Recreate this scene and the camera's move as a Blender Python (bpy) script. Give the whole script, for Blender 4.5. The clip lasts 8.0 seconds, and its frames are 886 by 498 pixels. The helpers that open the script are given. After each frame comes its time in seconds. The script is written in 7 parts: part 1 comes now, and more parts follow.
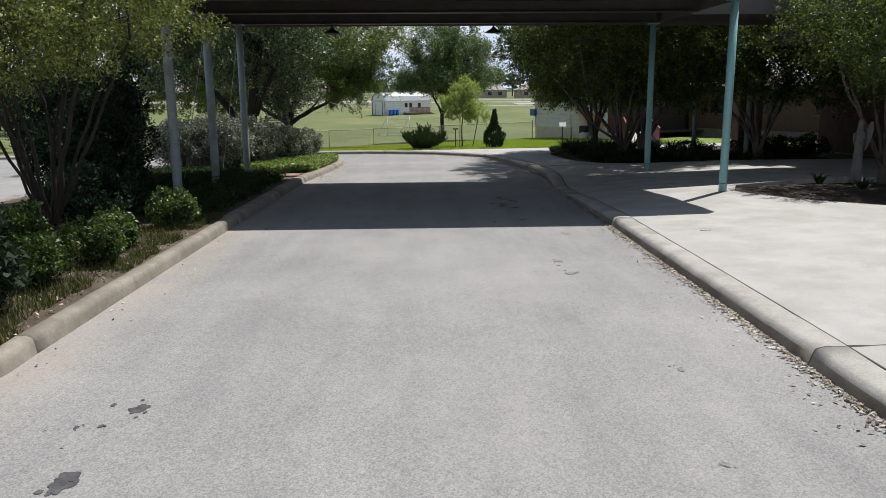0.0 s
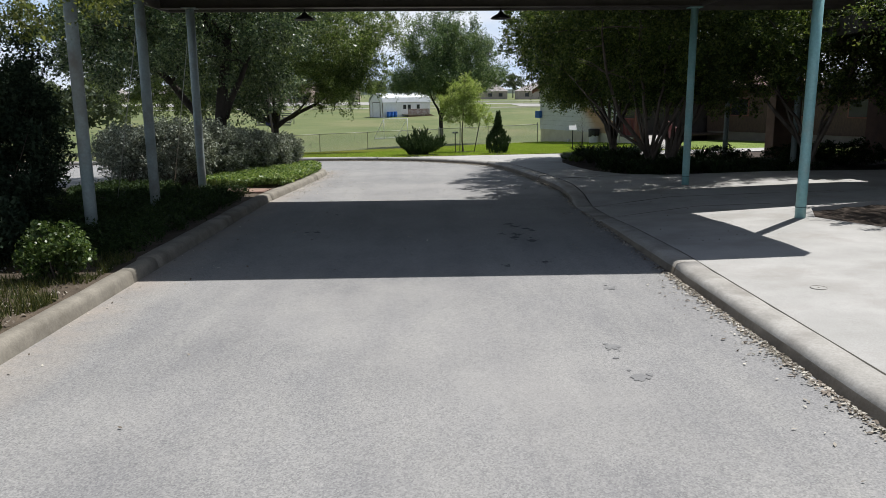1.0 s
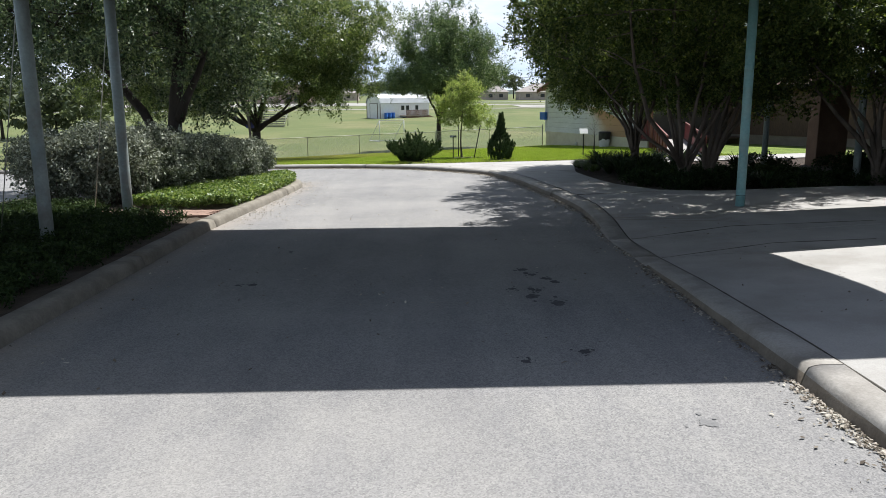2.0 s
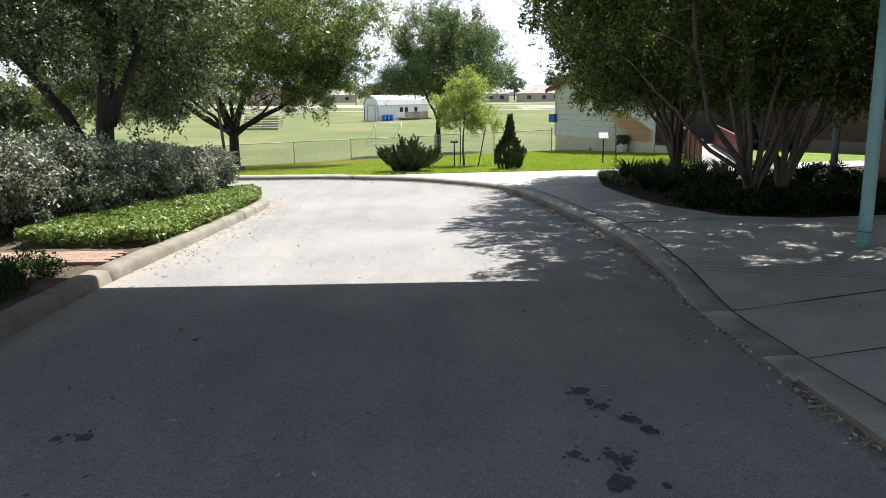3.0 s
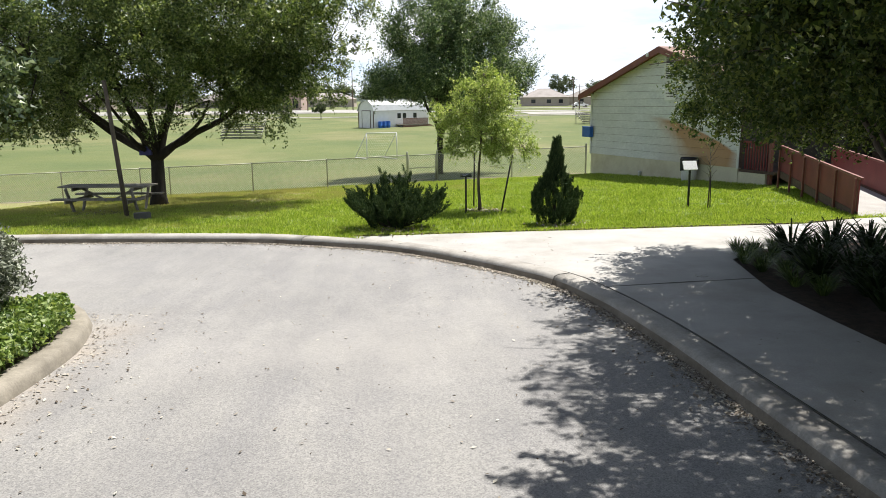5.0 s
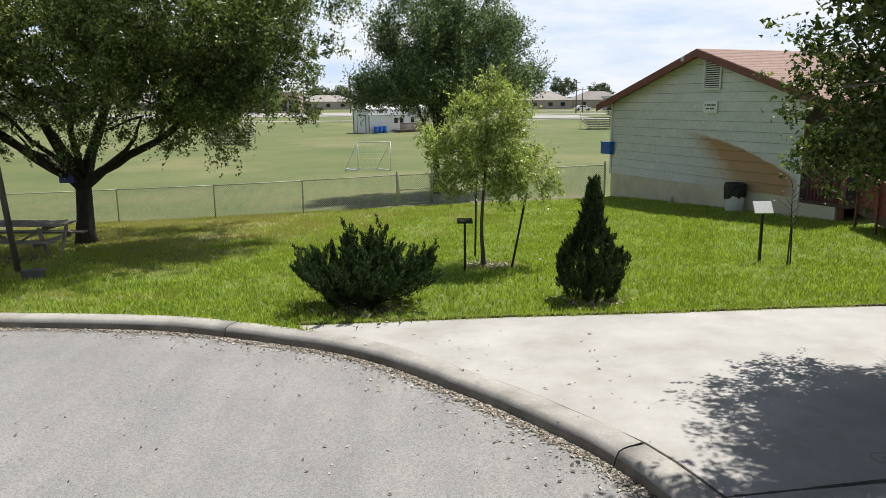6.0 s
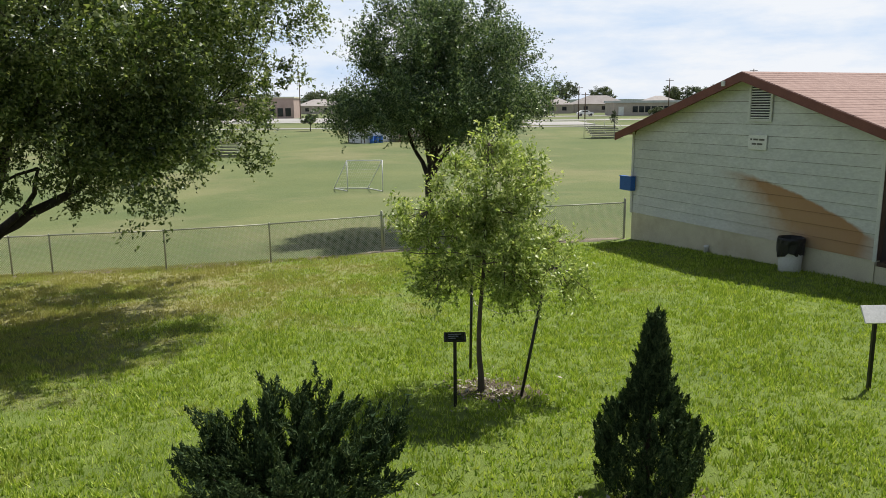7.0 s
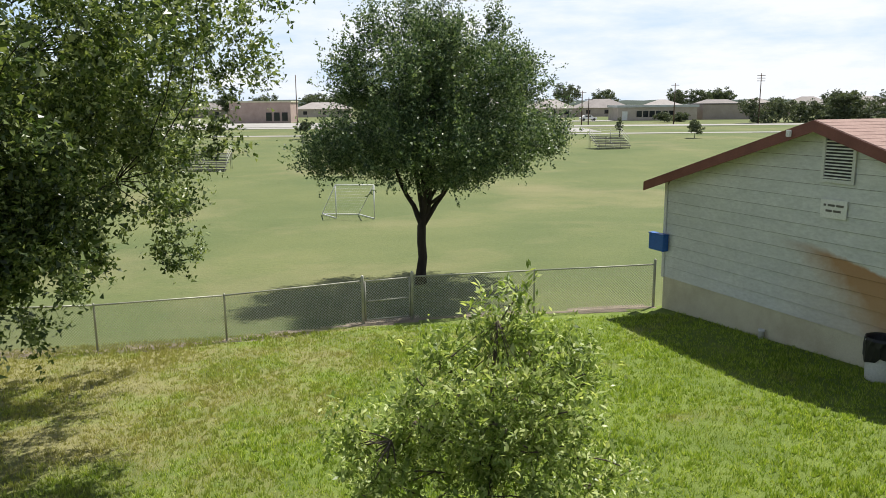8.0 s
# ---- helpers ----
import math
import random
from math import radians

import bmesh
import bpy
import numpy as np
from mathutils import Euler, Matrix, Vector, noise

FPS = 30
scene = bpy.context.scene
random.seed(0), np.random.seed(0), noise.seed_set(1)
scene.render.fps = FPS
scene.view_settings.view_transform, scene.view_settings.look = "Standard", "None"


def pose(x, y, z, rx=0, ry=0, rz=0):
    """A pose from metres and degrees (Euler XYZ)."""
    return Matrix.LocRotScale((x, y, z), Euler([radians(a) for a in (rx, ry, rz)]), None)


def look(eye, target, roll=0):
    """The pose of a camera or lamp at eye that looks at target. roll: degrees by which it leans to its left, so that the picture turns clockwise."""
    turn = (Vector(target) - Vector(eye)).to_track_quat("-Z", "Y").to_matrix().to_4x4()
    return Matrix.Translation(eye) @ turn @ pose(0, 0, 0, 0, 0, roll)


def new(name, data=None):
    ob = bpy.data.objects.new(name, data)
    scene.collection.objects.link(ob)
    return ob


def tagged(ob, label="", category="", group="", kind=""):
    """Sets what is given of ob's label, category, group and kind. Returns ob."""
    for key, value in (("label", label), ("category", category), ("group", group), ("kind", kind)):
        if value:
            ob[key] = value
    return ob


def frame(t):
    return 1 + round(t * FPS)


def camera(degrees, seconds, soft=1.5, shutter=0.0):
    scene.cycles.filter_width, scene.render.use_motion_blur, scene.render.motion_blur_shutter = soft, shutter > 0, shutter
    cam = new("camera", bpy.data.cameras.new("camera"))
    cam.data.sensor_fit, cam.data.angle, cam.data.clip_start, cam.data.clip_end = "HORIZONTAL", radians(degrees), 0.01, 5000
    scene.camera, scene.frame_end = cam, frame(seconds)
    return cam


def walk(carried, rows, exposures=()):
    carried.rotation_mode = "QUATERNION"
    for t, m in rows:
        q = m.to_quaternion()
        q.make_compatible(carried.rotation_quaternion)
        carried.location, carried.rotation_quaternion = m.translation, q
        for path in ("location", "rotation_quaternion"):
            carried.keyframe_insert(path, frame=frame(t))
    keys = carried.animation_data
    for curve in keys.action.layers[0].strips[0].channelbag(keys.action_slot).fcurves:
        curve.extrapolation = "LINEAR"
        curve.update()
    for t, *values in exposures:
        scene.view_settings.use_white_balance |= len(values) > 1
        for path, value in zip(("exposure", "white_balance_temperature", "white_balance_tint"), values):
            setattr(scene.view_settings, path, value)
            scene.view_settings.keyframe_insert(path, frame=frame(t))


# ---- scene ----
cam = camera(60.6, 8.0, 0.7)
METRES, EYE, TILT, LEAN, TURN = 35.66, 2.22, 0.0, 0.0, -1.6
ROWS = [
    (0.0, 0.0, 0.0, 0.0, -0.09, -11.64, 0.45),
    (0.5, 0.0007, 0.052, -0.0008, -0.1, -11.58, 0.48),
    (1.0, 0.0023, 0.103, -0.0018, -0.09, -11.52, 0.5),
    (1.5, 0.0047, 0.1541, -0.0027, -0.08, -11.49, 0.49),
    (3.0, 0.0075, 0.3253, -0.006, -0.07, -11.31, 0.59),
    (3.5, 0.0057, 0.3922, -0.0079, -0.08, -11.21, 0.64),
    (4.0, 0.0049, 0.4609, -0.008, -0.07, -11.16, 0.6),
    (4.5, 0.0041, 0.5317, -0.0045, -0.04, -11.11, 0.61),
    (6.0, 0.0088, 0.742, 0.0086, -0.03, -10.92, 0.47),
    (6.5, 0.0133, 0.8051, 0.0195, -0.01, -10.88, 0.44),
    (7.0, 0.0163, 0.8666, 0.0318, 0.0, -10.78, 0.5),
    (7.5, 0.0194, 0.9264, 0.0444, -0.0, -10.74, 0.47),
    (8.0, 0.0219, 0.9926, 0.0636, 0.05, -10.78, 0.43),
]
EXPOSURES = [(0.0, 0.2, 6250, 10), (1.0, 0.2, 6150, 10), (1.5, 0.32, 6080, 10), (3.0, 1.02, 6380, 10), (3.5, 1.12, 6450, 10), (4.0, 1.0, 6500, 10), (4.5, 0.9, 6500, 10), (6.0, 0.34, 6430, 10), (6.5, 0.24, 6400, 10), (7.0, 0.28, 6400, 10), (8.0, 0.43, 6420, 10)]
walk(cam, [(t, pose(0, 0, EYE, TILT, LEAN, TURN) @ pose(METRES * x, METRES * y, METRES * z, 90 + pitch, roll, yaw)) for t, x, y, z, yaw, pitch, roll in ROWS], EXPOSURES)

# ---- world and sun ----
SUN_TO = Vector((0.355, 0.355, 1.0)).normalized()
world = bpy.data.worlds.new("sky")
scene.world = world
world.use_nodes = True
wn, wl = world.node_tree.nodes, world.node_tree.links
sky = wn.new("ShaderNodeTexSky")
sky.sky_type, sky.sun_disc = "NISHITA", False
sky.sun_elevation, sky.sun_rotation = math.asin(SUN_TO.z), math.atan2(SUN_TO.x, SUN_TO.y)
sky.dust_density = 1.5
tc = wn.new("ShaderNodeTexCoord")
mp = wn.new("ShaderNodeMapping")
mp.inputs["Scale"].default_value = (2.2, 2.2, 9.0)
cn = wn.new("ShaderNodeTexNoise")
cn.inputs["Scale"].default_value, cn.inputs["Detail"].default_value, cn.inputs["Roughness"].default_value = 1.6, 8, 0.6
cr = wn.new("ShaderNodeValToRGB")
cr.color_ramp.elements[0].position, cr.color_ramp.elements[1].position = 0.36, 0.6
cr.color_ramp.elements[0].color, cr.color_ramp.elements[1].color = (9.6, 12.2, 15.8, 1), (15.2, 15.6, 16.2, 1)
cm = wn.new("ShaderNodeMix")
cm.data_type = "RGBA"
wl.new(tc.outputs["Generated"], mp.inputs["Vector"])
wl.new(mp.outputs["Vector"], cn.inputs["Vector"])
wl.new(cn.outputs["Fac"], cr.inputs["Fac"])
sep = wn.new("ShaderNodeSeparateXYZ")
wl.new(tc.outputs["Generated"], sep.inputs[0])
haze = wn.new("ShaderNodeMapRange")
haze.inputs["From Min"].default_value, haze.inputs["From Max"].default_value = 0.18, 0.6
haze.inputs["To Min"].default_value, haze.inputs["To Max"].default_value = 0.95, 0.1
wl.new(sep.outputs["Z"], haze.inputs["Value"])
wl.new(haze.outputs["Result"], cm.inputs[0])
wl.new(cr.outputs["Color"], cm.inputs[7])
wl.new(sky.outputs["Color"], cm.inputs[6])
bg = wn["Background"]
bg.inputs["Strength"].default_value = 0.05
wl.new(cm.outputs[2], bg.inputs["Color"])
sun = new("sun", bpy.data.lights.new("sun", "SUN"))
sun.data.energy, sun.data.angle, sun.data.color = 5.3, radians(0.55), (1.0, 0.955, 0.89)
sun.matrix_world = look(SUN_TO * 60, (0, 0, 0))


# ---- materials ----
def ramp_node(nt, fac, stops):
    r = nt.nodes.new("ShaderNodeValToRGB")
    e = r.color_ramp.elements
    while len(e) < len(stops):
        e.new(0.5)
    for el, (p, c) in zip(e, stops):
        el.position, el.color = p, (*c, 1)
    nt.links.new(fac, r.inputs["Fac"])
    return r.outputs["Color"]


def noise_node(nt, scale, detail=6, rough=0.6, stretch=None):
    n = nt.nodes.new("ShaderNodeTexNoise")
    n.inputs["Scale"].default_value, n.inputs["Detail"].default_value, n.inputs["Roughness"].default_value = scale, detail, rough
    t = nt.nodes.new("ShaderNodeTexCoord")
    if stretch:
        m = nt.nodes.new("ShaderNodeMapping")
        m.inputs["Scale"].default_value = stretch
        nt.links.new(t.outputs["Object"], m.inputs["Vector"])
        nt.links.new(m.outputs["Vector"], n.inputs["Vector"])
    else:
        nt.links.new(t.outputs["Object"], n.inputs["Vector"])
    return n.outputs["Fac"]


def mix_node(nt, fac, a, b, blend="MIX"):
    m = nt.nodes.new("ShaderNodeMix")
    m.data_type, m.blend_type = "RGBA", blend
    for sock, v in ((m.inputs[0], fac), (m.inputs[6], a), (m.inputs[7], b)):
        if isinstance(v, (int, float)):
            sock.default_value = v
        elif isinstance(v, tuple):
            sock.default_value = (*v, 1)
        else:
            nt.links.new(v, sock)
    return m.outputs[2]


def mat(name, dark, light, scale=6.0, fine=60.0, rough=0.8, bump=0.2, metal=0.0, stain=None, stain_scale=0.6, stain_amount=0.5, stretch=None, dist=0.01, per_object=0.0, spec=0.4):
    """A surface with variation at two scales, fine relief and, where given, stains."""
    m = bpy.data.materials.new(name)
    m.use_nodes = True
    nt = m.node_tree
    b = nt.nodes["Principled BSDF"]
    big = noise_node(nt, scale, 5, 0.6, stretch)
    small = noise_node(nt, fine, 4, 0.7, stretch)
    col = ramp_node(nt, big, [(0.3, dark), (0.7, light)])
    grain = ramp_node(nt, small, [(0.3, (0.72, 0.72, 0.72)), (0.7, (1.0, 1.0, 1.0))])
    col = mix_node(nt, 0.8, col, grain, "MULTIPLY")
    if stain:
        s = ramp_node(nt, noise_node(nt, stain_scale, 8, 0.65), [(0.5, (0, 0, 0)), (0.72, (stain_amount,) * 3)])
        col = mix_node(nt, s, col, stain)
    if per_object:
        oi = nt.nodes.new("ShaderNodeObjectInfo")
        v = ramp_node(nt, oi.outputs["Random"], [(0.0, (1 - per_object,) * 3), (1.0, (1.0, 1.0, 1.0))])
        col = mix_node(nt, 1.0, col, v, "MULTIPLY")
    nt.links.new(col, b.inputs["Base Color"])
    b.inputs["Roughness"].default_value, b.inputs["Metallic"].default_value = rough, metal
    b.inputs["Specular IOR Level"].default_value = spec
    bp = nt.nodes.new("ShaderNodeBump")
    bp.inputs["Strength"].default_value, bp.inputs["Distance"].default_value = bump, dist
    nt.links.new(small, bp.inputs["Height"])
    nt.links.new(bp.outputs["Normal"], b.inputs["Normal"])
    return m


def dryness(nt):
    """How far the lawn has dried: patchy, more so on the side away from the building."""
    co = nt.nodes.new("ShaderNodeTexCoord")
    xyz = nt.nodes.new("ShaderNodeSeparateXYZ")
    nt.links.new(co.outputs["Object"], xyz.inputs[0])
    side = nt.nodes.new("ShaderNodeMapRange")
    side.inputs["From Min"].default_value, side.inputs["From Max"].default_value = 4.0, -5.0
    side.inputs["To Min"].default_value, side.inputs["To Max"].default_value = -0.11, 0.13
    nt.links.new(xyz.outputs["X"], side.inputs["Value"])
    add = nt.nodes.new("ShaderNodeMath")
    add.operation = "ADD"
    nt.links.new(noise_node(nt, 0.55, 10, 0.78), add.inputs[0])
    back = nt.nodes.new("ShaderNodeMapRange")
    back.inputs["From Min"].default_value, back.inputs["From Max"].default_value = 40.0, 49.0
    back.inputs["To Min"].default_value, back.inputs["To Max"].default_value = -0.13, 0.04
    nt.links.new(xyz.outputs["Y"], back.inputs["Value"])
    both = nt.nodes.new("ShaderNodeMath")
    both.operation = "ADD"
    nt.links.new(side.outputs["Result"], both.inputs[0])
    nt.links.new(back.outputs["Result"], both.inputs[1])
    nt.links.new(both.outputs[0], add.inputs[1])
    return ramp_node(nt, add.outputs[0], [(0.46, (0, 0, 0)), (0.68, (0.8, 0.8, 0.8))])


def leaf_mat(name, dark, mid, light, translucent=0.35, rough=0.5, spread=1.2, spec=0.3, straw=None):
    """Leaves: a colour for each leaf, a slow drift over the crown, and light through the blade."""
    m = bpy.data.materials.new(name)
    m.use_nodes = True
    nt = m.node_tree
    b = nt.nodes["Principled BSDF"]
    geo = nt.nodes.new("ShaderNodeNewGeometry")
    col = ramp_node(nt, geo.outputs["Random Per Island"], [(0.0, dark), (0.5, mid), (1.0, light)])
    drift = ramp_node(nt, noise_node(nt, spread, 3), [(0.3, (0.7, 0.72, 0.7)), (0.7, (1.0, 1.0, 1.0))])
    col = mix_node(nt, 1.0, col, drift, "MULTIPLY")
    if straw:
        dry = dryness(nt)
        col = mix_node(nt, dry, col, straw)
    nt.links.new(col, b.inputs["Base Color"])
    b.inputs["Roughness"].default_value = rough
    b.inputs["Specular IOR Level"].default_value = spec
    tr = nt.nodes.new("ShaderNodeBsdfTranslucent")
    tint = mix_node(nt, 1.0, col, (1.0, 1.0, 0.55), "MULTIPLY")
    nt.links.new(tint, tr.inputs["Color"])
    mx = nt.nodes.new("ShaderNodeMixShader")
    mx.inputs[0].default_value = translucent
    nt.links.new(b.outputs[0], mx.inputs[1])
    nt.links.new(tr.outputs[0], mx.inputs[2])
    nt.links.new(mx.outputs[0], nt.nodes["Material Output"].inputs["Surface"])
    return m




def asphalt():
    """Old asphalt worn down to its pale grit, with long tyre streaks and dusty patches."""
    m = mat("worn_asphalt", (0.25, 0.247, 0.244), (0.305, 0.30, 0.294), 0.45, 55, 0.92, 0.6, dist=0.006)
    nt = m.node_tree
    b = nt.nodes["Principled BSDF"]
    src = b.inputs["Base Color"].links[0].from_socket
    streak = ramp_node(nt, noise_node(nt, 1.6, 5, 0.6, (1.0, 0.06, 1.0)), [(0.35, (0.9, 0.9, 0.905)), (0.65, (1.02, 1.02, 1.01))])
    grit = nt.nodes.new("ShaderNodeTexVoronoi")
    grit.inputs["Scale"].default_value = 95
    tcn = nt.nodes.new("ShaderNodeTexCoord")
    nt.links.new(tcn.outputs["Object"], grit.inputs["Vector"])
    g = ramp_node(nt, grit.outputs["Color"], [(0.1, (0.5, 0.5, 0.52)), (0.5, (1.0, 1.0, 0.99)), (0.95, (1.4, 1.38, 1.35))])
    col = mix_node(nt, 1.0, src, streak, "MULTIPLY")
    col = mix_node(nt, 0.6, col, g, "MULTIPLY")
    blot = ramp_node(nt, noise_node(nt, 2.2, 5, 0.65, (1.0, 0.35, 1.0)), [(0.36, (0.92, 0.92, 0.93)), (0.64, (1.04, 1.035, 1.02))])
    col = mix_node(nt, 1.0, col, blot, "MULTIPLY")
    speck = ramp_node(nt, noise_node(nt, 24, 4, 0.7), [(0.34, (0.91, 0.91, 0.92)), (0.62, (1.04, 1.04, 1.03))])
    col = mix_node(nt, 1.0, col, speck, "MULTIPLY")
    dust = ramp_node(nt, noise_node(nt, 0.16, 6, 0.6), [(0.48, (0, 0, 0)), (0.7, (0.5, 0.5, 0.5))])
    col = mix_node(nt, dust, col, (0.36, 0.345, 0.322))
    # tan dust washed along the island's kerb
    xyz = nt.nodes.new("ShaderNodeSeparateXYZ")
    nt.links.new(tcn.outputs["Object"], xyz.inputs[0])
    slope = nt.nodes.new("ShaderNodeMath")
    slope.operation, slope.inputs[1].default_value = "MULTIPLY_ADD", -0.0135
    nt.links.new(xyz.outputs["Y"], slope.inputs[0])
    nt.links.new(xyz.outputs["X"], slope.inputs[2])
    near = nt.nodes.new("ShaderNodeMapRange")
    near.inputs["From Min"].default_value, near.inputs["From Max"].default_value = -2.75, -3.4
    nt.links.new(slope.outputs[0], near.inputs["Value"])
    lane = nt.nodes.new("ShaderNodeMapRange")
    lane.inputs["From Min"].default_value, lane.inputs["From Max"].default_value = -4.6, -4.2
    nt.links.new(slope.outputs[0], lane.inputs["Value"])
    stop = nt.nodes.new("ShaderNodeMapRange")
    stop.inputs["From Min"].default_value, stop.inputs["From Max"].default_value = 31.5, 29.5
    nt.links.new(xyz.outputs["Y"], stop.inputs["Value"])
    amount = mix_node(nt, 1.0, near.outputs["Result"], lane.outputs["Result"], "MULTIPLY")
    amount = mix_node(nt, 1.0, amount, stop.outputs["Result"], "MULTIPLY")
    patch = ramp_node(nt, noise_node(nt, 1.4, 6, 0.7), [(0.3, (0.05, 0.05, 0.05)), (0.65, (0.55, 0.55, 0.55))])
    col = mix_node(nt, mix_node(nt, 1.0, amount, patch, "MULTIPLY"), col, (0.36, 0.30, 0.235))
    nt.links.new(col, b.inputs["Base Color"])
    return m


ASPHALT = asphalt()
CONCRETE = mat("walk_concrete", (0.36, 0.35, 0.325), (0.475, 0.46, 0.435), 1.2, 70, 0.85, 0.2, stain=(0.25, 0.23, 0.20), stain_scale=0.9, stain_amount=0.6, per_object=0.08)
KERB = mat("kerb_concrete", (0.31, 0.295, 0.265), (0.44, 0.42, 0.385), 2.5, 40, 0.9, 0.4, stain=(0.17, 0.15, 0.13), stain_scale=1.3, stain_amount=0.75, per_object=0.1)
JOINT = mat("joint_dirt", (0.045, 0.04, 0.032), (0.095, 0.085, 0.068), 4, 40, 0.95, 0.4)
KERB_FACE = mat("dark_kerb_face", (0.18, 0.15, 0.115), (0.30, 0.262, 0.21), 2.2, 35, 0.92, 0.5, stain=(0.095, 0.08, 0.065), stain_scale=1.6, stain_amount=0.7, per_object=0.08)
KERB_OLD = mat("weathered_kerb_concrete", (0.205, 0.185, 0.15), (0.335, 0.305, 0.25), 2.5, 30, 0.92, 0.6, stain=(0.14, 0.12, 0.09), stain_scale=1.9, stain_amount=0.8, per_object=0.12)
SOIL = mat("bed_soil", (0.06, 0.045, 0.03), (0.13, 0.10, 0.07), 3, 40, 0.95, 0.8, dist=0.02)
MULCH = mat("bark_mulch", (0.028, 0.02, 0.014), (0.085, 0.06, 0.042), 9, 60, 0.95, 0.9, dist=0.02)
TEAL = mat("teal_paint", (0.20, 0.40, 0.42), (0.26, 0.47, 0.48), 1.5, 20, 0.45, 0.05, stain=(0.34, 0.30, 0.25), stain_scale=2.2, stain_amount=0.35)
TEAL_WORN = mat("faded_pole_paint", (0.26, 0.33, 0.33), (0.37, 0.42, 0.41), 1.5, 20, 0.6, 0.1, stain=(0.16, 0.11, 0.08), stain_scale=1.1, stain_amount=0.7)
CANOPY = mat("brown_canopy_metal", (0.055, 0.045, 0.042), (0.085, 0.072, 0.066), 2, 30, 0.6, 0.1)
FASCIA = mat("canopy_fascia_metal", (0.09, 0.08, 0.08), (0.13, 0.12, 0.115), 2, 30, 0.5, 0.1)
WIRE = mat("galvanised_wire", (0.50, 0.50, 0.44), (0.62, 0.61, 0.54), 3, 30, 0.6, 0.0)
STEEL = mat("galvanised_steel", (0.36, 0.36, 0.30), (0.52, 0.51, 0.43), 4, 40, 0.5, 0.05, metal=0.15)
BARK = mat("tree_bark", (0.07, 0.055, 0.045), (0.16, 0.13, 0.105), 7, 50, 0.95, 0.9, stretch=(1, 1, 0.25), dist=0.02)
BARK_PALE = mat("smooth_pale_bark", (0.075, 0.06, 0.048), (0.17, 0.14, 0.115), 6, 30, 0.8, 0.3, stretch=(1, 1, 0.3))
BARK_DARK = mat("dark_bark", (0.024, 0.02, 0.016), (0.058, 0.047, 0.038), 7, 50, 0.95, 0.9, stretch=(1, 1, 0.25), dist=0.02)
BRICK = mat("school_brick", (0.055, 0.032, 0.025), (0.098, 0.054, 0.039), 3, 40, 0.9, 0.4)
BEIGE = mat("beige_skirting", (0.60, 0.56, 0.41), (0.69, 0.65, 0.49), 1.5, 40, 0.85, 0.2, stain=(0.34, 0.27, 0.17), stain_scale=0.8, stain_amount=0.5)
SIDING = mat("white_lap_siding", (0.64, 0.65, 0.63), (0.74, 0.74, 0.71), 0.8, 30, 0.6, 0.08, stain=(0.52, 0.53, 0.50), stain_scale=1.2, stain_amount=0.4, per_object=0.05)
RED_TRIM = mat("brick_red_trim_paint", (0.17, 0.06, 0.047), (0.23, 0.085, 0.065), 2, 30, 0.6, 0.1)
RED_RAMP = mat("dark_red_ramp_paint", (0.145, 0.026, 0.025), (0.215, 0.042, 0.038), 1.5, 30, 0.6, 0.1)
SHINGLE = mat("faded_red_shingles", (0.27, 0.175, 0.145), (0.36, 0.245, 0.205), 5, 40, 0.9, 0.5, per_object=0.04)
WHITE = mat("white_paint", (0.70, 0.70, 0.68), (0.80, 0.80, 0.78), 2, 30, 0.5, 0.05)
RUSTY_TEAL = mat("rusted_teal_paint", (0.03, 0.05, 0.05), (0.14, 0.26, 0.27), 14, 60, 0.7, 0.2)
GREY_METAL = mat("grey_sheet_metal", (0.45, 0.47, 0.48), (0.58, 0.60, 0.61), 1, 30, 0.45, 0.05, metal=0.2)
BLACK = mat("black_plastic", (0.012, 0.012, 0.013), (0.025, 0.025, 0.027), 4, 50, 0.45, 0.1)
BLUE = mat("blue_paint", (0.02, 0.10, 0.36), (0.03, 0.14, 0.46), 3, 30, 0.5, 0.05)
DARKWOOD = mat("dark_timber", (0.07, 0.045, 0.035), (0.13, 0.085, 0.06), 5, 40, 0.85, 0.4, stretch=(1, 6, 1))
GREYWOOD = mat("weathered_grey_timber", (0.20, 0.18, 0.15), (0.36, 0.33, 0.28), 5, 40, 0.9, 0.4, stretch=(6, 1, 1), per_object=0.15)
RED_BROWN = mat("red_brown_deck_stain", (0.16, 0.085, 0.06), (0.26, 0.15, 0.11), 3, 30, 0.85, 0.2)
DARKGLASS = mat("dark_window_glass", (0.015, 0.018, 0.02), (0.03, 0.035, 0.04), 1, 10, 0.08, 0.0)
STONE = mat("cast_stone", (0.11, 0.105, 0.10), (0.19, 0.18, 0.17), 4, 40, 0.9, 0.4, stain=(0.15, 0.14, 0.12), stain_scale=3, stain_amount=0.6)
PAVER = mat("red_pavers", (0.30, 0.19, 0.145), (0.42, 0.28, 0.215), 6, 40, 0.9, 0.4, per_object=0.25)
GRASS = mat("lawn_turf", (0.13, 0.195, 0.03), (0.24, 0.315, 0.055), 0.9, 60, 0.95, 1.0, dist=0.04)
FIELD = mat("dry_field_turf", (0.088, 0.122, 0.034), (0.148, 0.168, 0.055), 0.1, 6, 0.95, 0.8, stain=(0.235, 0.205, 0.10), stain_scale=0.06, stain_amount=0.7, dist=0.05)

